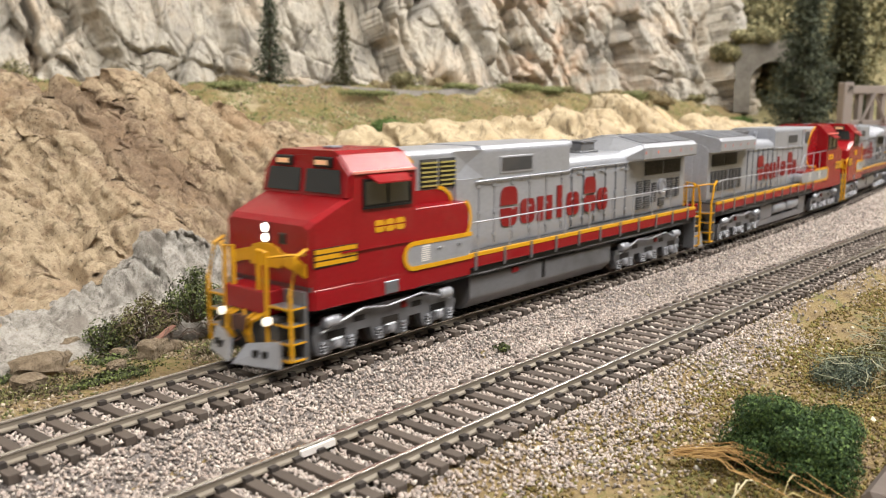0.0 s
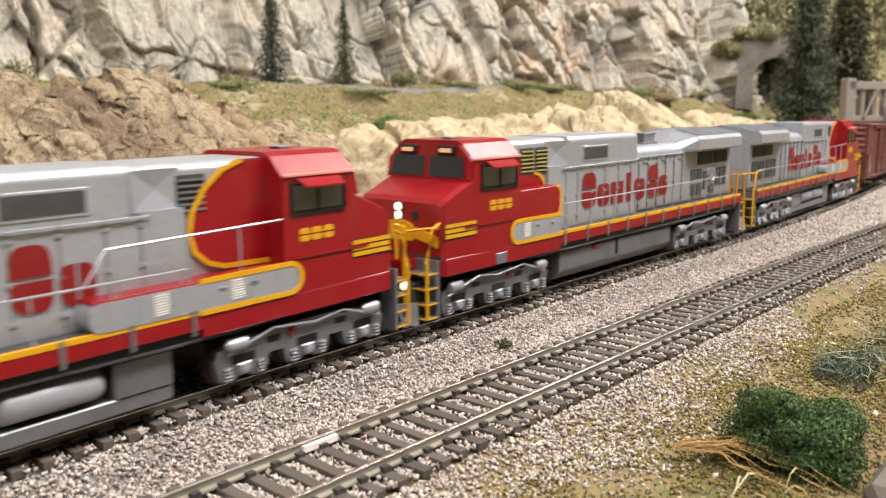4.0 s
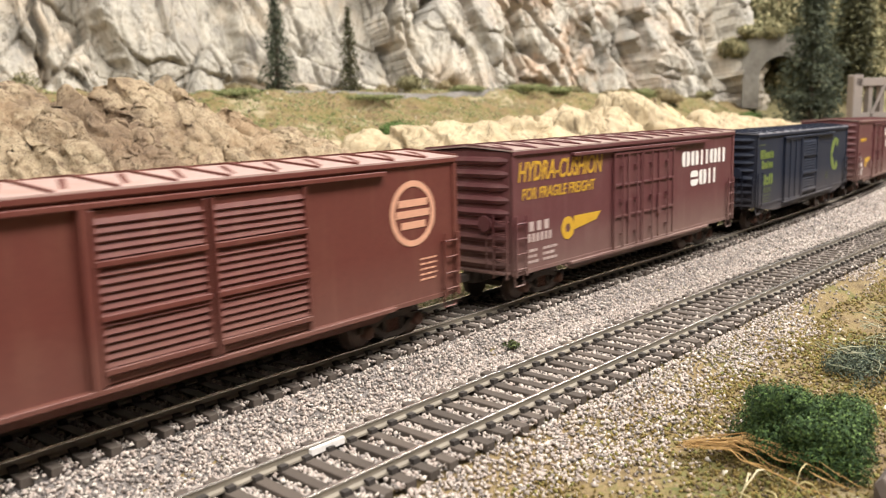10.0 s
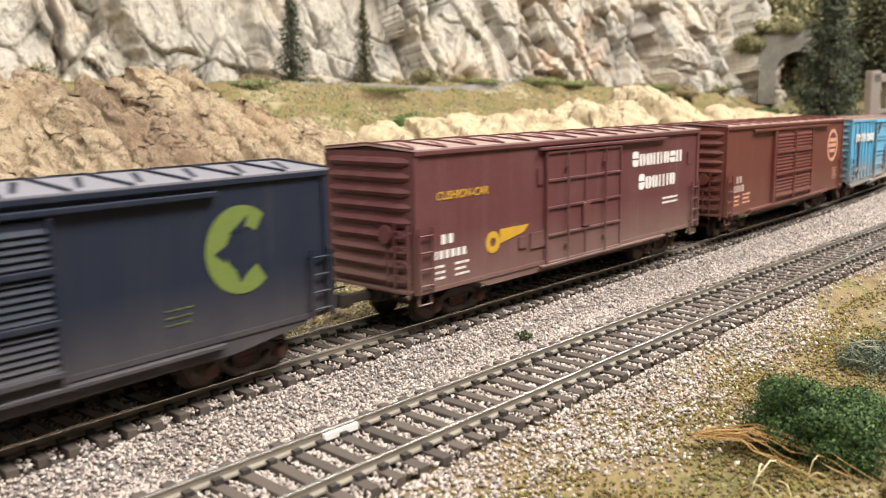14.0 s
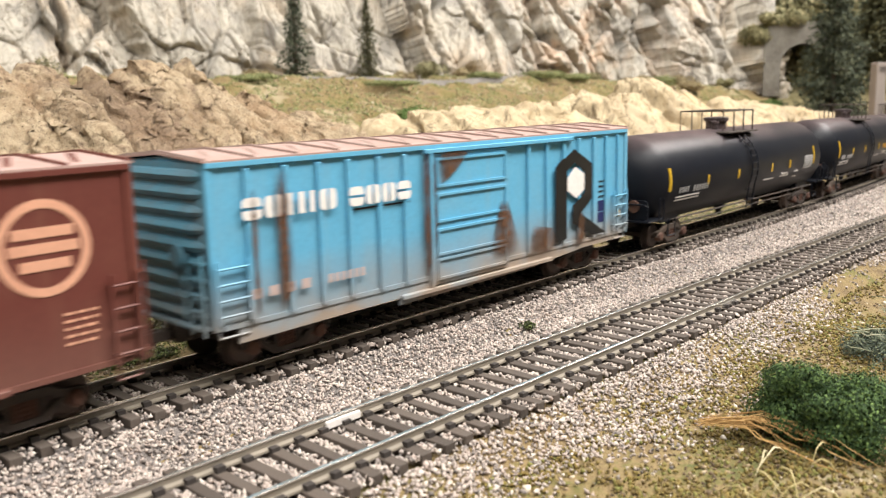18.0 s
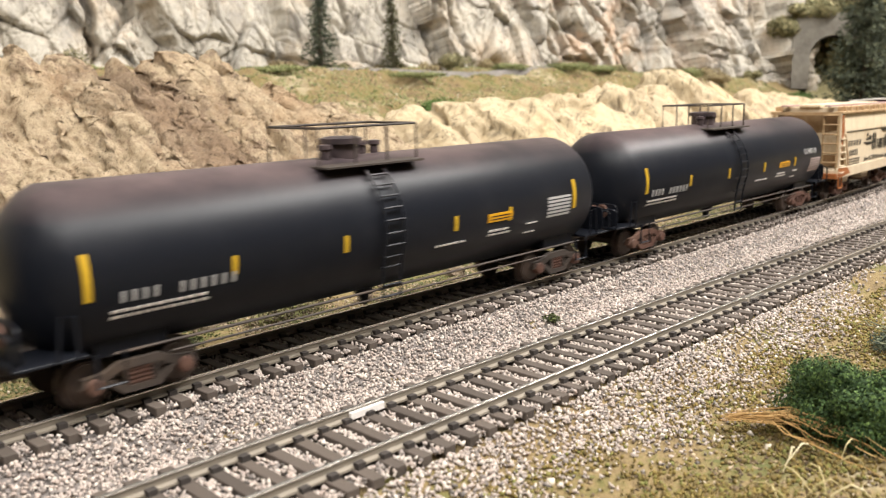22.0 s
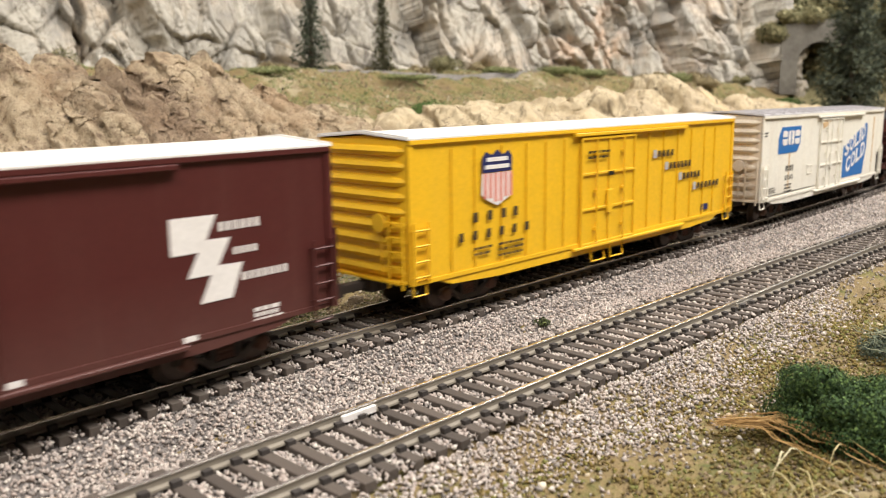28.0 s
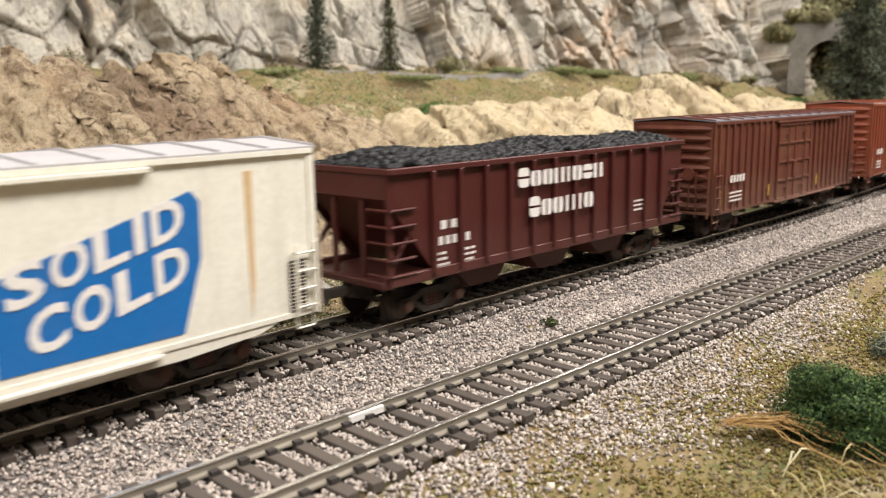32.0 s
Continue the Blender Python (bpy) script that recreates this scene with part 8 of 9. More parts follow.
        # great red name as plain shapes
        first = [("b", 1.3, 1.0), ("o", 1.15, 0.64), ("p", 1.25, 0.64), ("i", 0.9, 0.86), ("o", 1.15, 0.64)]
        second = [("b", 1.25, 1.0), ("o", 1.1, 0.64)]
        for spec, x0, x1 in ((first, -27.5, 22.5), (second, 24.5, 43)):
            if s > 0:
                spec, x0, x1 = spec[::-1], 15.5 - x1, 15.5 - x0
            plain_shapes(loco, "name_block", s * (B + 0.42), x0, x1, 27.4, 40.8, spec, LETTER_RED, "tall red road name as plain shapes", 0.36, 0.2)
        # handrail
        m = Mesh().tube([(-46, s * (W - 0.5), 31.6), (106, s * (W - 0.5), 32.0), (110, s * (W - 0.5), 31.4)], 0.28, 5)
        part("handrail", m, SILVER, loco)
        m = Mesh()
        for i in range(10):
            x = -44 + i * 16.5
            m.tube([(x, s * (W - 0.5), 21), (x, s * (W - 0.5), 31.8)], 0.26, 5)
        pieces("stanchion", m, SILVER, loco)
        if s > 0:
            m = Mesh().tube([(-22, W - 0.5, 32.0), (-27, W - 0.5, 38.6), (-74, W - 0.5, 39.6)], 0.28, 5)
            for x in (-29, -46, -60):
                m.tube([(x, W - 0.5, 27.6), (x, W - 0.5, 39.0)], 0.24, 5)
            pieces("upper_handrail", m, SILVER, loco)
            part("box_top", Mesh().box(-74, -23, B - 2, W, 27.9, 28.5, 0.1), RED, loco, "red walkway on the battery box")
        # steps and corner rails at both ends
        for d, x in ((-1, -113), (1, 112)):
            m = Mesh()
            for k, z in enumerate((3.6, 8.0, 12.6, 17.0)):
                m.box(*sorted((x + d * 1.0, x + d * 5.8)), *sorted((s * (W - 8.5), s * (W - 0.6))), z, z + 0.5)
            pieces("step", m, SILVER_DARK, loco, "grey step")
            m = Mesh()
            for k, z in enumerate((3.6, 8.0, 12.6, 17.0)):
                m.box(*sorted((x + d * 5.8, x + d * 6.2)), *sorted((s * (W - 8.5), s * (W - 0.6))), z + 0.05, z + 0.5)
                m.box(*sorted((x + d * 1.0, x + d * 5.8)), *sorted((s * (W - 0.6), s * (W - 0.3))), z + 0.05, z + 0.5)
            pieces("step_edge", m, YELLOW, loco, "yellow step edge")
            part("step_well", Mesh().box(*sorted((x + d * 0.4, x + d * 1.2)), *sorted((s * (W - 9), s * (W - 0.3))), 3.0, 21), SILVER_DARK, loco)
            m = Mesh()
            m.tube([(x + d * 5.8, s * (W - 0.3), 4), (x + d * 5.8, s * (W - 0.3), 21), (x + d * 3.2, s * (W - 0.3), 30.6), (x + d * 0.2, s * (W - 0.3), 32.0)], 0.52, 6)
            m.tube([(x + d * 6.3, s * (W - 9), 4), (x + d * 6.3, s * (W - 9), 22), (x + d * 6.0, s * (W - 9), 31), (x + d * 6.0, s * 5.4, 31.4), (x + d * 6.0, s * 5.4, 21)], 0.62, 6)
            m.tube([(x + d * 6.0, s * (W - 9), 29.6), (x + d * 3.2, s * (W - 3), 30.6), (x + d * 0.4, s * (W - 0.4), 30.6)], 0.4, 6)
            pieces("corner_rail", m, YELLOW, loco, "yellow corner handrail", True)
    # ends: pilot, plough, lamps
    for d, x in ((-1, -113), (1, 112)):
        part("pilot", Mesh().box(*sorted((x, x + d * 6.6)), -9.2, 9.2, 14.6, 21, 0.4), RED, loco)
        part("pilot_plate", Mesh().box(*sorted((x, x + d * 6.2)), -12.5, 12.5, 4.0, 14.6, 0.4), GRILLE, loco, "dark pilot plate")
        m = Mesh()
        for s in (-1, 1):
            v = [(x + d * 6.5, s * 13.5, 8.6), (x + d * 9.4, s * 3.4, 7.0), (x + d * 12.2, s * 1.0, 2.0), (x + d * 8.0, s * 15.0, 2.0),
                 (x + d * 5.6, s * 13.5, 8.6), (x + d * 8.4, s * 3.4, 7.0), (x + d * 11.2, s * 1.0, 2.0), (x + d * 7.0, s * 15.0, 2.0)]
            m.add(v, [(0, 1, 2, 3), (4, 5, 6, 7), (0, 1, 5, 4), (1, 2, 6, 5), (2, 3, 7, 6), (3, 0, 4, 7)])
        pieces("snow_plough", m, SILVER, loco, "silver snow plough blade")
        m = Mesh()
        for s in (-1, 1):
            for y0, y1, z0, z1 in ((6.6, 8.2, 4.2, 6.0), (9.6, 11.0, 4.4, 6.0)):
                t0 = (y0 + y1) / 2 / 15.0
                xx = x + d * ((9.3 - 2.7 * t0) + (10.5 - (z0 + z1) / 2) * (0.36 - 0.18 * t0))
                m.box(*sorted((xx - 0.5, xx + 0.35)), *sorted((s * y0, s * y1)), z0, z1)
        pieces("plough_slot", m, BLACK, loco, "dark slot in the plough")
        coupler(loco, x, d, 9.5, material=TRUCK_RUST, z=12)
        m = Mesh()
        for y in (-9.5, 9.5):
            m.lathe([(x + d * 6.2, 1.1), (x + d * 7.6, 1.2), (x + d * 8.0, 0.9)], "x", (0, y, 13.4), 12)
        pieces("ditch_light", m, DITCH if d < 0 else SILVER, loco, "", True)
        m = Mesh()
        for y in (-5.5, -3.6, 3.6, 5.5):
            m.tube([(x + d * 6.4, y, 14.5), (x + d * 8.6, y, 13.6), (x + d * 9.2, y * 0.9, 10.0), (x + d * 8.2, y * 0.8, 7.4)], 0.5, 6)
        pieces("air_hose", m, YELLOW if d < 0 else BLACK, loco, "", True)
        m = Mesh().tube([(x + d * 6.8, -8.5, 15.5), (x + d * 7.6, -6.0, 13.4), (x + d * 7.6, -1.5, 13.0), (x + d * 6.8, 0.5, 15.0)], 0.45, 6)
        part("uncoupling_lever", m, YELLOW, loco)
    # rear of the hood
    m = Mesh()
    for z in (44.6, 47.6):
        m.lathe([(110.6, 1.5), (111.6, 1.3)], "x", (0, 2.0, z), 12)
    pieces("rear_lamp", m, BLACK, loco)
    part("rear_door", Mesh().box(110.8, 111.3, -4.6, 4.6, 23, 44, 0.2), SILVER, loco)
    part("rear_stripe", Mesh().box(111.0, 112.4, -W, W, 17.5, 20.9), RED, loco)
    # tank and air reservoirs
    tank = outline([(-12.0, 3.2), (12.0, 3.2), (15.6, 7.0), (15.6, 13.6), (14.4, 14.8), (-14.4, 14.8), (-15.6, 13.6), (-15.6, 7.0)], 3, 0.8)
    cut = [p for p in tank]
    part("fuel_tank", Mesh().prism([(y if y < 8.2 else 8.2, z) for y, z in cut], "x", -46, 41), SILVER_DARK, loco, "long grey fuel tank")
    part("fuel_tank_skirt", Mesh().box(-42, 41, 8.2, 14.6, 2.8, 6.2, 0.4), SILVER_DARK, loco)
    part("tank_bracket", Mesh().box(-6, -4.6, -16.0, -15.4, 8, 14.4), BLACK, loco)
    part("filler_cap", Mesh().box(-24, -20.5, -16.2, -15.4, 12.2, 14.2, 0.3), LETTER_RED, loco)
    m = Mesh()
    for x0 in (-26, -2):
        m.lathe([(x0, 1.0), (x0 + 0.6, 2.9), (x0 + 1.6, 3.6), (x0 + 20.4, 3.6), (x0 + 21.4, 2.9), (x0 + 22, 1.0)], "x", (0, 12.6, 10.6), 18)
    pieces("air_reservoir", m, SILVER, loco, "bright silver air reservoir", True)
    part("equipment_box", Mesh().box(21, 40, 8.2, 15.0, 6.2, 13.6, 0.4), SILVER_DARK, loco)
    part("equipment_box", Mesh().box(-42, -28, 8.2, 15.0, 6.2, 14.0, 0.4), SILVER_DARK, loco)
    m = Mesh()
    for s in (-1, 1):
        m.tube([(-72, s * 16.6, 15.6), (-40, s * 16.8, 15.0), (0, s * 16.4, 15.4), (60, s * 16.8, 15.2), (104, s * 16.6, 15.8)], 0.45, 5)
        m.tube([(-60, s * 15.6, 14.4), (-20, s * 16.0, 15.6), (44, s * 15.6, 14.2), (70, s * 15.8, 15.6)], 0.35, 5)
    pieces("pipe_run", m, GRILLE, loco)
    part("underbody", Mesh().box(-108, 108, -9, 9, 12, 16.6), STEEL_DIRTY, loco)
    m = Mesh().box(-86, -80.5, -W - 0.3, -W + 0.4, 15.8, 19.4, 0.2)
    part("speed_recorder_box", m, SILVER_DARK, loco)
    loco_truck(loco, -110, -53)
    loco_truck(loco, 45, 102)
    # white cab-roof antenna
    part("antenna", Mesh().box(-90, -86, -2, 2, 55.6, 56.3, 0.3), ROOF_GREY, loco)
    return loco


# ---- tank cars ----
def tank_car(label, half_len, stripe_x, stripe_big, panel, word=None, rusty=False, placard=None):
    car = new("tank_car")
    tagged(car, label, "tank car", "freight cars of the train")
    R, cz = 18.6, 27.6
    h = half_len
    prof = [(-h - 8.5, 0.5), (-h - 8.2, 5), (-h - 7.0, 10), (-h - 4.6, 14.4), (-h - 1.8, 17.2), (-h + 1.0, R), (0, R), (h - 1.0, R), (h + 1.8, 17.2), (h + 4.6, 14.4), (h + 7.0, 10), (h + 8.2, 5), (h + 8.5, 0.5)]
    part("tank", Mesh().lathe(prof, "x", (0, 0, cz), 56), TANK, car, "matt black tank barrel", True)
    L = h + 9
    m = Mesh()
    for d in (-1, 1):
        part("end_sill", Mesh().box(*sorted((d * (L - 34), d * (L + 5))), -4.2, 4.2, 9.0, 13.6, 0.4), STEEL_DIRTY, car)
        part("saddle", Mesh().box(*sorted((d * (h - 20), d * (h - 4))), -13, 13, 10.5, 17, 0.5), TANK, car)
        part("platform", Mesh().box(*sorted((d * (h - 1), d * (L + 4))), -16.6, 16.6, 12.6, 13.2, 0.15), TANK, car)
        # end handrail hoop and panel
        m = Mesh()
        m.tube([(d * (L + 4.4), -16.6, 13), (d * (L + 4.4), -16.6, 19), (d * (L + 4.4), -15.6, 19.8), (d * (L + 4.4), 15.6, 19.8), (d * (L + 4.4), 16.6, 19), (d * (L + 4.4), 16.6, 13)], 0.34, 6)
        m.tube([(d * (h + 1), -17.0, 13), (d * (h + 1), -17.0, 21.5), (d * (h + 4), -17.0, 22.0), (d * (h + 5), -17.0, 13)], 0.34, 6)
        m.tube([(d * (h - 8), -17.4, 13), (d * (h - 8), -17.4, 6.0), (d * (h - 2), -17.4, 6.0), (d * (h - 2), -17.4, 13)], 0.38, 6)
        pieces("end_rail", m, TANK, car, smooth=True)
        m = Mesh().prism(outline([(-15.5, 13.3), (15.5, 13.3), (15.5, 21.5), (-15.5, 21.5)], 4, 2.5), "x", *sorted((d * (L + 2.0), d * (L + 2.5))))
        part("end_plate", m, TANK, car)
        m = Mesh().lathe([(0, 2.4), (0.5, 2.5), (0.9, 2.0)], "x", (d * (L + 4.2), -10, 19), 16)
        part("brake_wheel", m, TRUCK_RUST, car)
        coupler(car, d * (L + 4), d, 8)
        freight_truck(car, d * (h - 13), STEEL_DIRTY if not rusty else TRUCK_RUST)
    # running rods under the barrel
    m = Mesh()
    for s in (-1, 1):
        m.tube([(-h + 6, s * 16.8, 12.2), (h - 6, s * 16.8, 12.2)], 0.35, 6)
        m.tube([(-h + 20, s * 14, 9.0), (h - 20, s * 14, 9.0)], 0.3, 5)
    pieces("side_rod", m, STEEL_DIRTY, car, smooth=True)
    part("bottom_outlet", Mesh().lathe([(0, 3.2), (-3, 2.8), (-3.2, 1.6), (-6, 1.4)], "z", (0, 0, 10), 12), TANK, car, smooth=True)
    # top: manway dome, walk platform and rails
    part("manway", Mesh().lathe([(44.5, 4.8), (49.5, 4.8), (49.6, 5.8), (51.0, 5.8), (51.4, 4.5), (51.6, 0.5)], "z", (-6, 0, 0), 24), TANK, car, "black manway dome", True)
    m = Mesh()
    for x in (-14, 3, 8):
        m.lathe([(45, 1.4), (48.2, 1.4), (48.6, 1.9), (49.6, 1.8), (49.8, 0.4)], "z", (x, 2.5 if x > 0 else -3, 0), 10)
    pieces("valve", m, TANK, car, smooth=True)
    m = Mesh().box(-22, 12, -13.4, -6.6, 44.2, 44.9, 0.15).box(-22, 12, 6.6, 13.4, 44.2, 44.9, 0.15)
    pieces("walk_platform", m, STEEL_DIRTY, car)
    m = Mesh()
    for y in (-10.5, 10.5):
        m.tube([(-22, y, 45), (-22, y, 54.4), (12, y, 54.4), (12, y, 45)], 0.38, 6)
        for x in (-10, 1):
            m.tube([(x, y, 45), (x, y, 54.4)], 0.32, 5)
    for x in (-22, 12):
        m.tube([(x, -10.5, 54.4), (x, 10.5, 54.4)], 0.36, 6)
    pieces("platform_rail", m, STEEL_DIRTY, car, "thin dark safety rail", True)
    # side ladder follows the barrel
    m = Mesh()
    for x in (-8.5, -2.0):
        pts = [(x, -(R + 1.2) * math.sin(radians(a)), cz + (R + 1.2) * math.cos(radians(a))) for a in range(38, 112, 8)]
        m.tube(pts + [(x, -17.6, 14), (x, -17.4, 9.0)], 0.36, 6)
    for i in range(9):
        a = radians(44 + i * 9.5)
        y, z = -(R + 1.2) * math.sin(a), cz + (R + 1.2) * math.cos(a)
        m.tube([(-8.5, y, z), (-2.0, y, z)], 0.32, 5)
    for z in (13, 10):
        m.tube([(-8.5, -17.5, z), (-2.0, -17.5, z)], 0.32, 5)
    pieces("ladder", m, TANK, car, smooth=True)

    def on_barrel(x0, x1, z0, z1, name, material, label="", proud=0.22):
        """A thin plate that hugs the barrel between two heights."""
        m = Mesh()
        v, f = [], []
        n = 5
        for i in range(n + 1):
            z = z0 + (z1 - z0) * i / n
            y = -math.sqrt(max(1, R * R - (z - cz) ** 2))
            for x in (x0, x1):
                v += [(x, y - proud, z), (x, y + 0.3, z)]
        for i in range(n):
            a = i * 4
            f += [(a, a + 2, a + 6, a + 4), (a, a + 4, a + 5, a + 1), (a + 2, a + 3, a + 7, a + 6)]
        f += [(0, 1, 3, 2), (n * 4, n * 4 + 2, n * 4 + 3, n * 4 + 1)]
        return part(name, m.add(v, f), material, car, label)

    for x in stripe_big:
        on_barrel(x, x + 1.5, 24.0, 33.4, "reflector", REFLECTOR, "tall yellow reflector strip")
    for x in stripe_x:
        on_barrel(x, x + 1.3, 24.0, 28.2, "reflector", REFLECTOR, "short yellow reflector strip")
    for x0, x1, z0, z1 in plain_word(-79.5, -70, 22.6, 25.0, [DIGIT] * 4) + plain_word(-66.5, -51.5, 22.4, 24.8, [DIGIT] * 6):
        on_barrel(x0 + 0.25, x1 - 0.35, z0, z1, "lettering", TANK_MARK, "white reporting mark block")
    for x0, x1, z0, z1 in small_print(-81, 21.2, 2, 22, 0.6, 1.3, 81) + small_print(12, 20.6, 1, 12, 0.5, 1.3, 82) + small_print(34, 22.0, 2, 10, 0.6, 1.2, 83):
        on_barrel(x0, x1, z0, z1, "lettering", WHITE)
    for x0, x1, z0, z1 in ([(panel, panel + 12, (25.6 if word else 28.2) - i * 1.15, (26.3 if word else 28.9) - i * 1.15) for i in range(6)]):
        on_barrel(x0, x1, z0, z1, "data_panel", FADED if word else TANK_MARK, "faded data panel lines")
    if placard:
        on_barrel(placard, placard + 11, 24.5, 27.0, "placard", YELLOW, "yellow warning placard", 0.28)
        on_barrel(placard + 1, placard + 10, 25.1, 25.4, "placard_line", BLACK, "", 0.34)
        on_barrel(placard + 1, placard + 10, 26.0, 26.3, "placard_line", BLACK, "", 0.34)
    on_barrel(52, 57, 18.6, 19.0, "lettering", WHITE)
    on_barrel(52, 57, 21.6, 22.0, "lettering", WHITE)
    if word:
        on = words(car, word, panel - 9, -R - 0.1, 28.8, 2.5, TANK_MARK, width=15, label="white chalk-like word")
        co = np.empty(len(on.data.vertices) * 3)
        on.data.vertices.foreach_get("co", co)
        co = co.reshape(-1, 3)
        co[:, 1] += MM * (R - np.sqrt(np.maximum(1, R * R - (co[:, 2] / MM - cz) ** 2)))
        on.data.vertices.foreach_set("co", co.ravel())
    return car


# ---- covered hopper ----
def covered_hopper():
    car = new("covered_hopper")
    tagged(car, "cream covered hopper with black lettering and orange rust", "hopper car", "freight cars of the train")
    H, h = 18.3, 60.5
    prof = [(-H, 17.5), (H, 17.5), (H, 30), (H + 0.3, 38), (H - 0.6, 46), (H - 3.2, 50.0), (-H + 3.2, 50.0), (-H + 0.6, 46), (-H - 0.3, 38), (-H, 30)]
    # body with sloping end sheets
    v, f = [], []
    n = len(prof)
    for x in (-1, 1):
        for y, z in prof:
            v.append((x * (54.0 if z > 36 else 45.0 + (z - 17.5) * 0.45), y, z))
    f = [tuple(range(n - 1, -1, -1)), tuple(range(n, 2 * n))] + [(i, (i + 1) % n, n + (i + 1) % n, n + i) for i in range(n)]
    part("body", Mesh().add(v, f), HOP_CREAM, car)
    for s in (-1, 1):
        part("top_chord", Mesh().box(-h, h, *sorted((s * (H - 3.4), s * (H + 0.8))), 46.6, 48.0, 0.3), HOP_TAN, car, "rusty top chord")
        # brown strip: the dark of the recess between brackets, put into the colour
        part("roof_side", Mesh().box(-54, 54, *sorted((s * (H - 3.3), s * (H - 0.9))), 47.9, 49.9, 0.2), HOP_BROWN, car, "rusty roof edge with recess shade painted in")
        part("seam_line", Mesh().box(-50, 53.6, *sorted((s * (H + 0.1), s * (H + 0.55))), 36.6, 37.0), BLACK, car)
        part("side_sill", Mesh().box(-h - 1, h, *sorted((s * (H - 1.2), s * (H + 0.3))), 12.6, 18.2, 0.4), HOP_CREAM, car)
        m = Mesh()
        for d in (-1, 1):
            m.prism([(d * 53.5, 36.6), (d * 58.5, 46.6), (d * 60.4, 46.6), (d * 60.4, 18), (d * 57.8, 18), (d * 57.4, 38), (d * 46, 18), (d * 44.5, 18)], "y", *sorted((s * (H - 0.8), s * (H + 0.2))))
        pieces("end_gusset", m, HOP_CREAM, car)
    m = Mesh()
    for i in range(11):
        x = -54 + i * 10.8
        m.box(x - 0.8, x + 0.8, -H - 0.2, -H + 4, 46.2, 50.4, 0.2)
        m.box(x - 0.8, x + 0.8, H - 4, H + 0.2, 46.2, 50.4, 0.2)
    pieces("running_board_bracket", m, HOP_TAN, car)
    m = Mesh()
    for y in (-13, 10):
        m.box(-h - 2, h + 2, y, y + 3, 50.4, 51.4, 0.2)
    pieces("running_board", m, ROOF_PINK, car, "rusty roof running board")
    part("roof_hatch", Mesh().box(-h + 5, h - 5, -5.5, 5.5, 49.8, 51.6, 0.4), HOP_CREAM, car)
    for d in (-1, 1):
        v = [(d * 53.8, -H + 1, 45.5), (d * 53.8, H - 1, 45.5), (d * 46, H - 2, 17.6), (d * 46, -H + 2, 17.6)]
        m = Mesh()
        for y in (-H + 0.6, H - 2.0):
            m.box(*sorted((d * 58.8, d * 60.6)), y, y + 1.4, 12, 47, 0.2)
        m.box(*sorted((d * 58.8, d * 60.6)), -H + 1, H - 1, 46, 47.6)
        for i in range(7):
            m.tube([(d * 60.9, -H + 1, 16 + i * 5), (d * 60.9, -H + 9, 16 + i * 5)], 0.45, 6)
        m.box(*sorted((d * 59.2, d * 60.2)), -H + 8.6, -H + 9.4, 14, 47)
        pieces("end_post", m, HOP_TAN, car, "rusty tan end post")
        m = Mesh()
        for i in range(6):
            m.tube([(d * 60, -H - 0.6, 15.5 + i * 3.6), (d * 53, -H - 0.6, 15.5 + i * 3.6)], 0.4, 6)
        pieces("ladder_rung", m, HOP_CREAM, car)
        part("end_platform", Mesh().box(*sorted((d * 46, d * 61.5)), -H + 0.6, H - 0.6, 15.0, 17.0, 0.3), HOP_CREAM, car)
        part("end_beam", Mesh().box(*sorted((d * 60, d * 63)), -H, H, 12.2, 15.2, 0.3), RUST, car, "rust-orange end beam")
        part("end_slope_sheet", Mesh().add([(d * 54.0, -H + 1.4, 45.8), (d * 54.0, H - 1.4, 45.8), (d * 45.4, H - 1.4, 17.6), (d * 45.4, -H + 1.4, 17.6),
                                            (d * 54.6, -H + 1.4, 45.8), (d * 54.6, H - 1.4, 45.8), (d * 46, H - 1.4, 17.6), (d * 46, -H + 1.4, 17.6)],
                                           [(0, 1, 2, 3), (4, 5, 6, 7), (0, 1, 5, 4), (1, 2, 6, 5), (2, 3, 7, 6), (3, 0, 4, 7)]), HOP_BROWN, car, "brown slope sheet")
        part("stirrup_step", Mesh().tube([(d * 60, -H, 13), (d * 60, -H - 0.4, 7.4), (d * 54, -H - 0.4, 7.4), (d * 54, -H, 13)], 0.5, 6), RUST, car)
        coupler(car, d * 61, d, 12)
        freight_truck(car, d * 41, TRUCK_RUST)
        m = Mesh()
        x = d * 20
        m.prism([(x - 16, 17.8), (x + 16, 17.8), (x + 5, 6.4), (x - 5, 6.4)], "y", -10, 10)
        part("hopper_bay", m, HOP_CREAM, car)
        part("outlet_gate", Mesh().box(x - 6, x + 6, -10.5, 10.5, 5.4, 6.8, 0.2), TRUCK_RUST, car)
    part("end_gusset_rust", Mesh().prism([(-57.8, 24), (-60.2, 46), (-57.6, 46), (-54.5, 37.4), (-57, 30)], "y", -H - 0.36, -H - 0.1), RUST, car, "orange rust on the corner")
    part("sill_rust", Mesh().prism([(-61.4, 12.8), (-40, 14.2), (-46, 17.8), (-61.4, 18)], "y", -H - 0.42, -H - 0.28), RUST, car)
    Y = -H - 0.12
    marks(car, H + 0.02, plain_word(-46.3, -21.8, 28.8, 31.8, [DIGIT] * 5) + plain_word(-43.2, -27, 23.4, 26.6, [DIGIT] * 5) + small_print(-45, 21.8, 3, 22, 0.6, 1.4, 91), BLACK, "black reporting mark blocks")
    m = Mesh()
    m.prism([(-18, 29.6), (-10, 27.8), (6, 28.6), (6, 29.4), (-8, 29.6)], "y", Y - 0.12, Y)
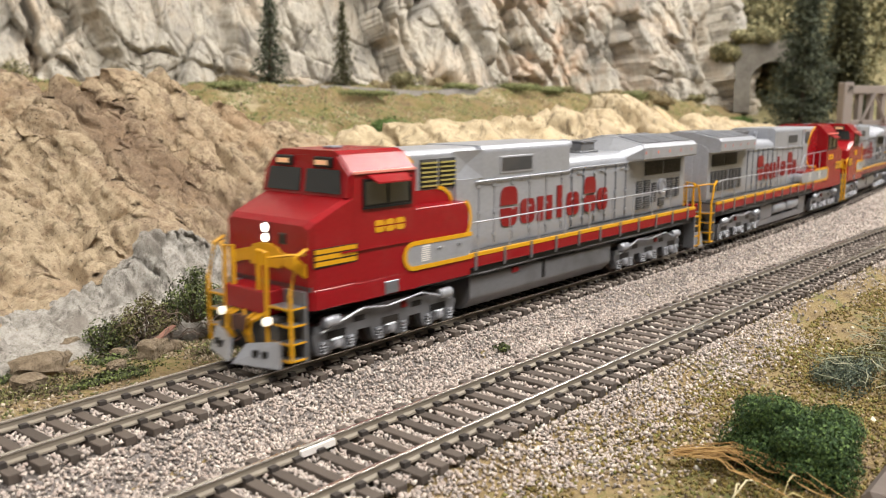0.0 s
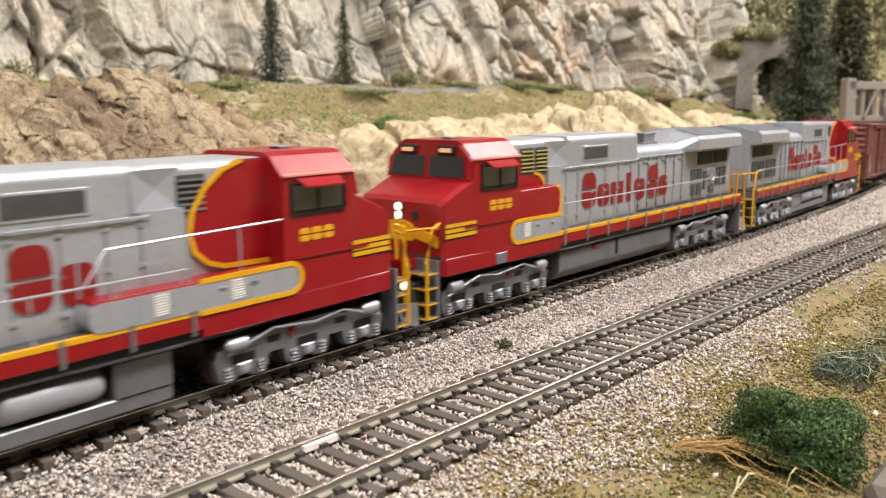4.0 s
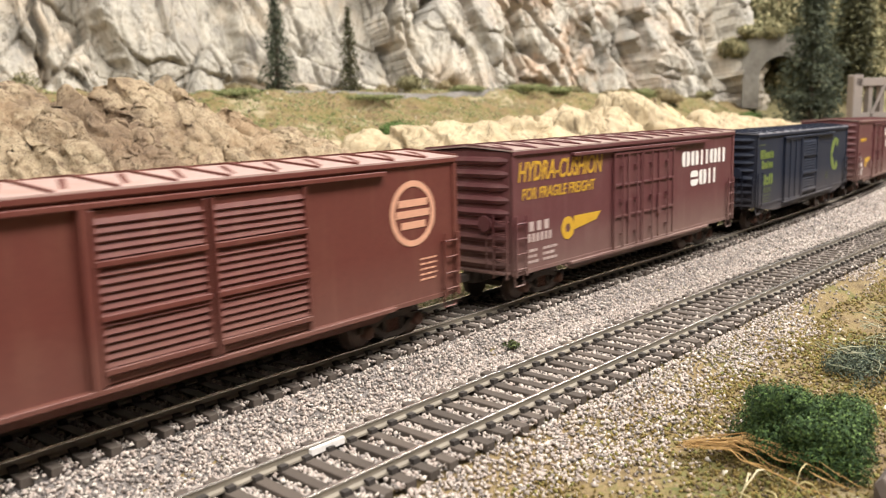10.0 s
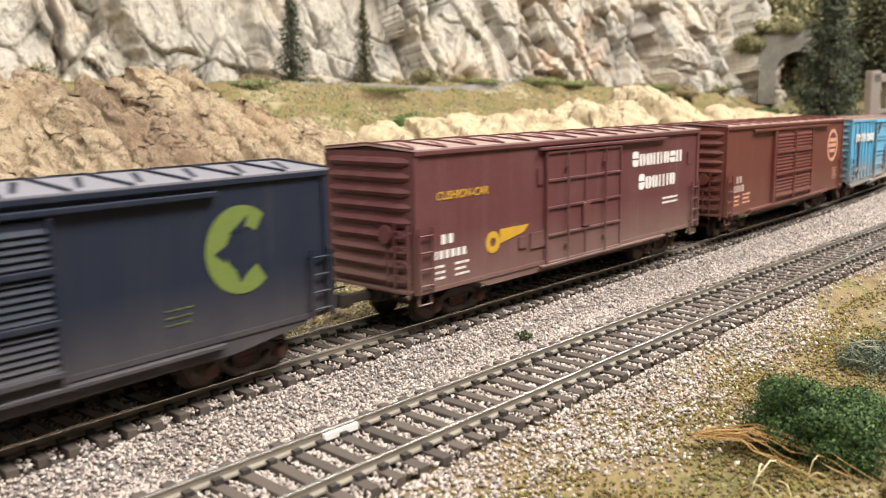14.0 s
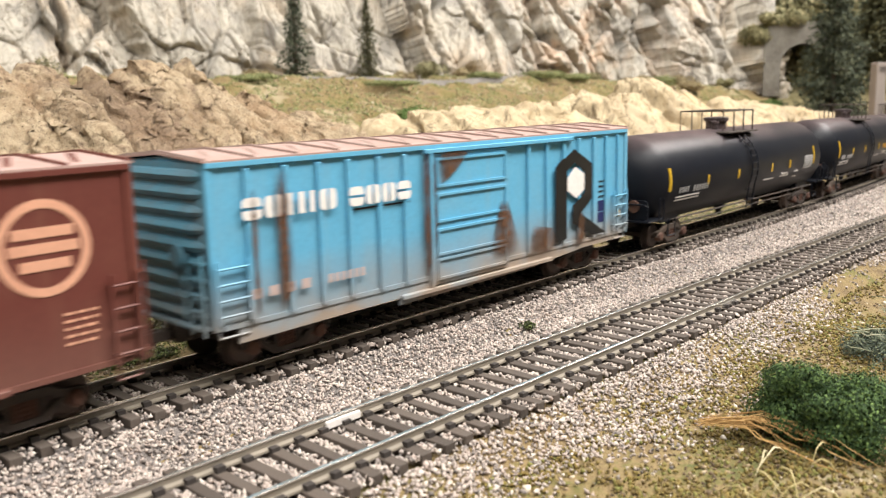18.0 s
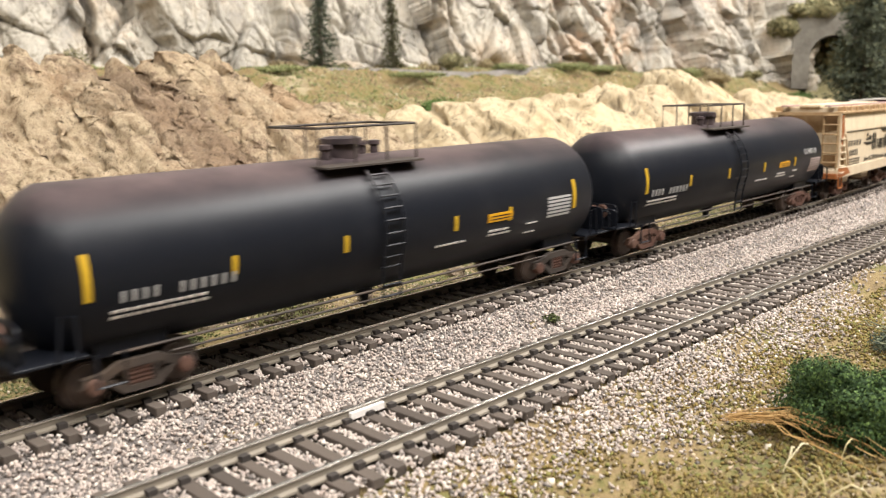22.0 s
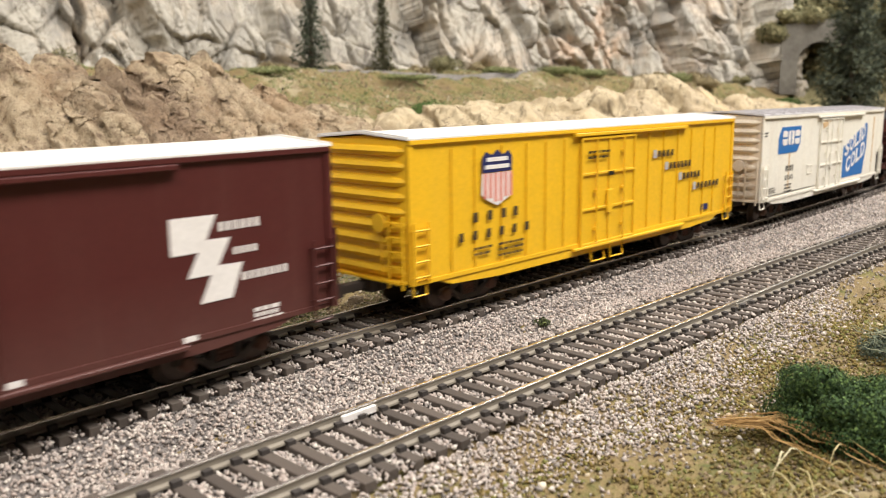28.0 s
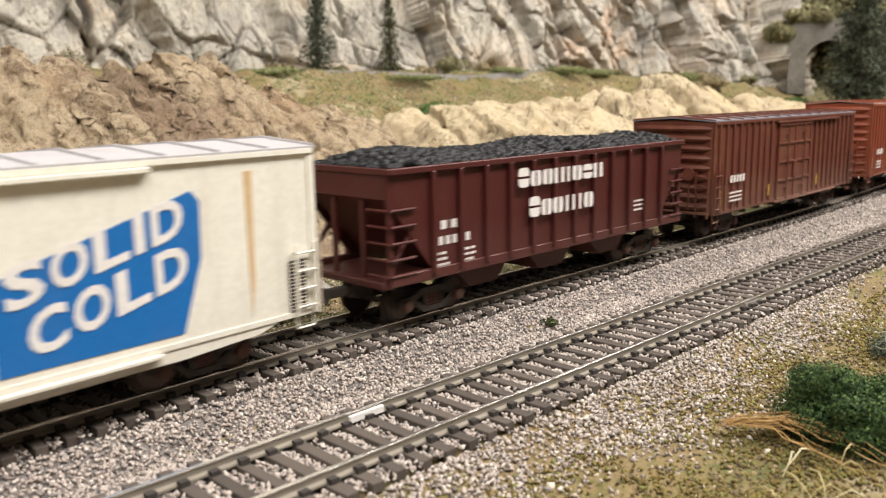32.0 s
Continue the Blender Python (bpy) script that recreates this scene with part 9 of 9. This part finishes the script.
    m.prism([(16, 36.2), (33, 36.8), (28, 34.6), (20, 34.8)], "y", Y - 0.5, Y)
    plain_shapes(car, "road_name", Y, -12.6, -2.6, 30.4, 34.6, [("b", 1, 1), ("i", 0.5, 0.7), ("o", 0.9, 0.7)], BLACK, "black road name as plain shapes", 0.26)
    plain_shapes(car, "road_name", Y, -1.5, 37.5, 24.6, 34.4, [("o", 1.5, 1.0), ("i", 0.8, 0.62), ("o", 1, 0.62), ("p", 1, 0.62), ("o", 1, 0.8), ("o", 1, 0.62)], BLACK, "black road name as plain shapes", 0.27)
    pieces("road_name", m, BLACK, car, "black winged road name as plain bars")
    words(car, "the ACTION road", -14.8, Y, 18.9, 2.6, BLACK, width=40, shear=0.2, label="small black slogan")
    marks(car, H + 0.02, [(28, 32.6, 18.2, 20.6), (33.6, 38.4, 18.4, 20.8)], BLACK, "black stencil plate")
    part("slope_corner", Mesh().prism([(-53.8, 36.4), (-45.6, 18.4), (-42.8, 18.4), (-44.6, 24), (-50.4, 34.6)], "y", -H - 0.3, -H - 0.02), HOP_BROWN, car, "brown slope edge")
    return car


# ---- open hopper with coal ----
def coal_hopper():
    car = new("open_hopper")
    tagged(car, "maroon ribbed open hopper heaped with black coal", "hopper car", "freight cars of the train")
    H, h, zt = 18.0, 76.5, 43.6
    m = Mesh()
    for s in (-1, 1):
        m.prism([(-h, zt), (h, zt), (h, 36), (60, 14.6), (-60, 14.6), (-h + 1, 34)], "y", *sorted((s * (H - 0.9), s * H)))
    pieces("side_sheet", m, BOX_WFE, car)
    m = Mesh()
    for d in (-1, 1):
        m.add([(d * h, -H + 0.6, zt), (d * h, H - 0.6, zt), (d * h, H - 0.6, 36), (d * h, -H + 0.6, 36), (d * 55, H - 0.6, 14), (d * 55, -H + 0.6, 14)], [(0, 1, 2, 3), (3, 2, 4, 5)])
    pieces("slope_sheet", m, BOX_WFE, car)
    m = Mesh()
    for s in (-1, 1):
        m.box(-h - 0.6, h + 0.6, *sorted((s * (H - 0.6), s * (H + 1.2))), zt - 1.2, zt + 0.5, 0.3)
        m.box(-h, h, *sorted((s * (H - 1.6), s * (H + 0.6))), 12.6, 15.6, 0.3)
    for d in (-1, 1):
        m.box(*sorted((d * (h - 0.6), d * (h + 0.6))), -H, H, zt - 1.2, zt + 0.5, 0.2)
    pieces("top_chord", m, BOX_WFE, car)
    m = Mesh()
    for s in (-1, 1):
        for i in range(12):
            x = -60.5 + i * 11
            m.box(x - 0.8, x + 0.8, *sorted((s * H, s * (H + 1.5))), 14, zt - 1, 0.3)
    pieces("side_rib", m, BOX_WFE, car)
    for d in (-1, 1):
        m = Mesh()
        for s in (-1, 1):
            m.box(*sorted((d * (h - 2), d * h)), *sorted((s * (H - 1.6), s * H)), 12, zt, 0.3)
            m.tube([(d * (h - 1), s * (H - 1), 17), (d * 60.5, s * (H - 1), 36)], 0.7, 6)
        for y in (-6, 6):
            m.box(*sorted((d * (h - 2), d * (h - 0.8))), y - 0.7, y + 0.7, 14, 37)
        pieces("end_post", m, BOX_WFE, car)
        m = Mesh()
        for i in range(5):
            z = 15.5 + i * 4.4
            m.tube([(d * h, -H - 0.6, z), (d * (h - 9), -H - 0.6, z)], 0.45, 6)
            m.tube([(d * (h + 0.6), -H, z), (d * (h + 0.6), -H + 8, z)], 0.45, 6)
        pieces("grab_iron", m, BOX_WFE, car)
        part("end_deck", Mesh().box(*sorted((d * 56, d * (h + 1.5))), -H + 1, H - 1, 12.0, 14.0, 0.3), BOX_WFE, car)
        coupler(car, d * h, d, 12)
        freight_truck(car, d * 56)
    for x in (-34, 0, 34):
        part("hopper_bay", Mesh().prism([(x - 15, 15), (x + 15, 15), (x + 6, 6), (x - 6, 6)], "y", -13, 13), BOX_WFE, car)
    plain_shapes(car, "road_name", -H - 1.52, -25.4, 20.4, 34.6, 40.6, row("boopiobp"), WHITE, "white road name as plain shapes", 0.3)
    plain_shapes(car, "road_name", -H - 1.52, -20, 15, 25, 31.4, row("booiiio"), WHITE, "white road name as plain shapes", 0.3)
    marks(car, H, plain_word(-57.5, -49.5, 26, 28.4, [DIGIT] * 2) + plain_word(-61, -44.5, 21.6, 24, [DIGIT] * 6) + small_print(-60, 19.6, 3, 6, 0.7, 1.6, 95) + small_print(-50, 19.6, 3, 7, 0.7, 1.6, 96) + small_print(43, 24, 3, 10, 0.7, 1.6, 97), WHITE, "small white marking bars")
    # coal heap: a mound of lumps
    rng = np.random.default_rng(77)
    n = 3600
    x = rng.uniform(-h + 1.5, h - 1.5, n)
    y = rng.uniform(-H + 1.2, H - 1.2, n)
    crest = 2.0 + 1.6 * np.sin(x * 0.085 + 0.6) + 0.9 * np.sin(x * 0.19)
    z = zt - 0.6 + (1.6 + crest * 0.55) * (1 - (np.abs(y) / H) ** 2.2) * np.clip((h - np.abs(x)) / 7, 0, 1) + rng.uniform(-0.5, 0.5, n)
    corner = np.array([[a, b, c] for c in (-1, 1) for b in (-1, 1) for a in (-1, 1)], dtype=float)
    w = corner[None] * (1 + rng.uniform(-0.5, 0.5, (n, 8, 3))) * rng.uniform(0.5, 1.2, (n, 1, 3))
    w = w + np.stack([x, y, z], -1)[:, None, :]
    quad = np.array([(0, 2, 3, 1), (4, 5, 7, 6), (0, 1, 5, 4), (2, 6, 7, 3), (0, 4, 6, 2), (1, 3, 7, 5)])
    f = (np.arange(n) * 8)[:, None, None] + quad[None]
    lumps = part("coal_load", raw_mesh("coal_load", w.reshape(-1, 3) * MM, f.reshape(-1, 4), COAL), COAL, car, "heaped black coal lumps")
    lumps["kind"] = "stuff"
    part("floor_sheet", Mesh().box(-h + 1, h - 1, -H + 0.8, H - 0.8, zt - 6, zt - 1.2), BOX_WFE, car)
    return car


def place_all():
    first = locomotive()
    place(first, 0.11455, False, 0.155)
    place(copy_thing(first, Matrix()), 0.35245, True, 0.155)
    place(copy_thing(first, Matrix()), 0.59015, False, 0.155)
    place(copy_thing(first, Matrix()), 0.828, True, 0.155)
    red = red_boxcar()
    place(red, 1.04885)
    place(hydra_boxcar(), 1.24315)
    place(navy_boxcar(), 1.43815)
    place(cushion_boxcar(), 1.6344)
    place(copy_thing(red, Matrix()), 1.82735)
    place(sky_boxcar(), 2.01475)
    place(tank_car("black tank car with yellow reflectors and a dark walk platform", 89, (-53.5, -21.5, 18.5, 42.5), (-88.5, 77.5), 64), 2.218)
    place(tank_car("black tank car with white lettering blocks and dusty trucks", 87, (-53.5, -21.5, 18.5, 42.5), (-86.5, 75.5), 62, placard=33), 2.4218)
    place(tank_car("black tank car with a rusty brown top and chalked word", 87, (-51, -17.5, 17.5, 52.0), (-84,), 72, "COVID-19", True, 35), 2.62)
    place(covered_hopper(), 2.7883, False, 0.08)
    place(maroon_reefer(), 2.9649, False, 0.14)
    place(yellow_reefer(), 3.1809, False, 0.14)
    place(cream_reefer(), 3.39775, False, 0.14)
    place(coal_hopper(), 3.5909)
    place(old_boxcar(BOX_RUST, ROOF_GREY, "rust-brown ribbed boxcar with a weathered grey roof"), 3.7717)
    place(old_boxcar(BOX_ORANGE, ROOF_PINK, "taller orange-brown ribbed boxcar at the end", 53.5), 3.968)

# ---- the train in order, with each car's middle along the line at the start ----
TRAIN = []


def place(car, middle, turned=False, wheelbase=0.12):
    TRAIN.append((car, middle * SC, turned, wheelbase))


place_all()

SPEEDS = ((0.0, 0.0), (8.0, 0.85447), (16.0, 1.73762), (24.0, 2.62254), (32.0, 3.50106))


def travelled(t):
    return SC * float(np.interp(t, [a for a, b in SPEEDS], [b for a, b in SPEEDS]))


def motions():
    xs = np.arange(-4.5, 6.5, 0.005)
    ys, zs = back_y(xs), track_z(xs)
    s = np.concatenate([[0], np.cumsum(np.sqrt(np.diff(xs) ** 2 + np.diff(ys) ** 2 + np.diff(zs) ** 2))])
    s -= np.interp(0, xs, s)

    def at(d):
        return Vector((float(np.interp(d, s, xs)), float(np.interp(d, s, ys)), float(np.interp(d, s, zs))))

    for car, middle, turned, wb in TRAIN:
        rows = []
        for i in range(65):
            t = i * 0.5
            d = middle - travelled(t)
            a, b = at(d - wb / 2), at(d + wb / 2)
            c, w = (a + b) / 2, b - a
            yaw = math.degrees(math.atan2(w.y, w.x)) + (180 if turned else 0)
            pitch = math.degrees(math.atan2(w.z, math.hypot(w.x, w.y))) * (-1 if not turned else 1)
            rows.append((t, pose(c.x, c.y, c.z, 0, pitch, yaw)))
        walk(car, rows)


motions()
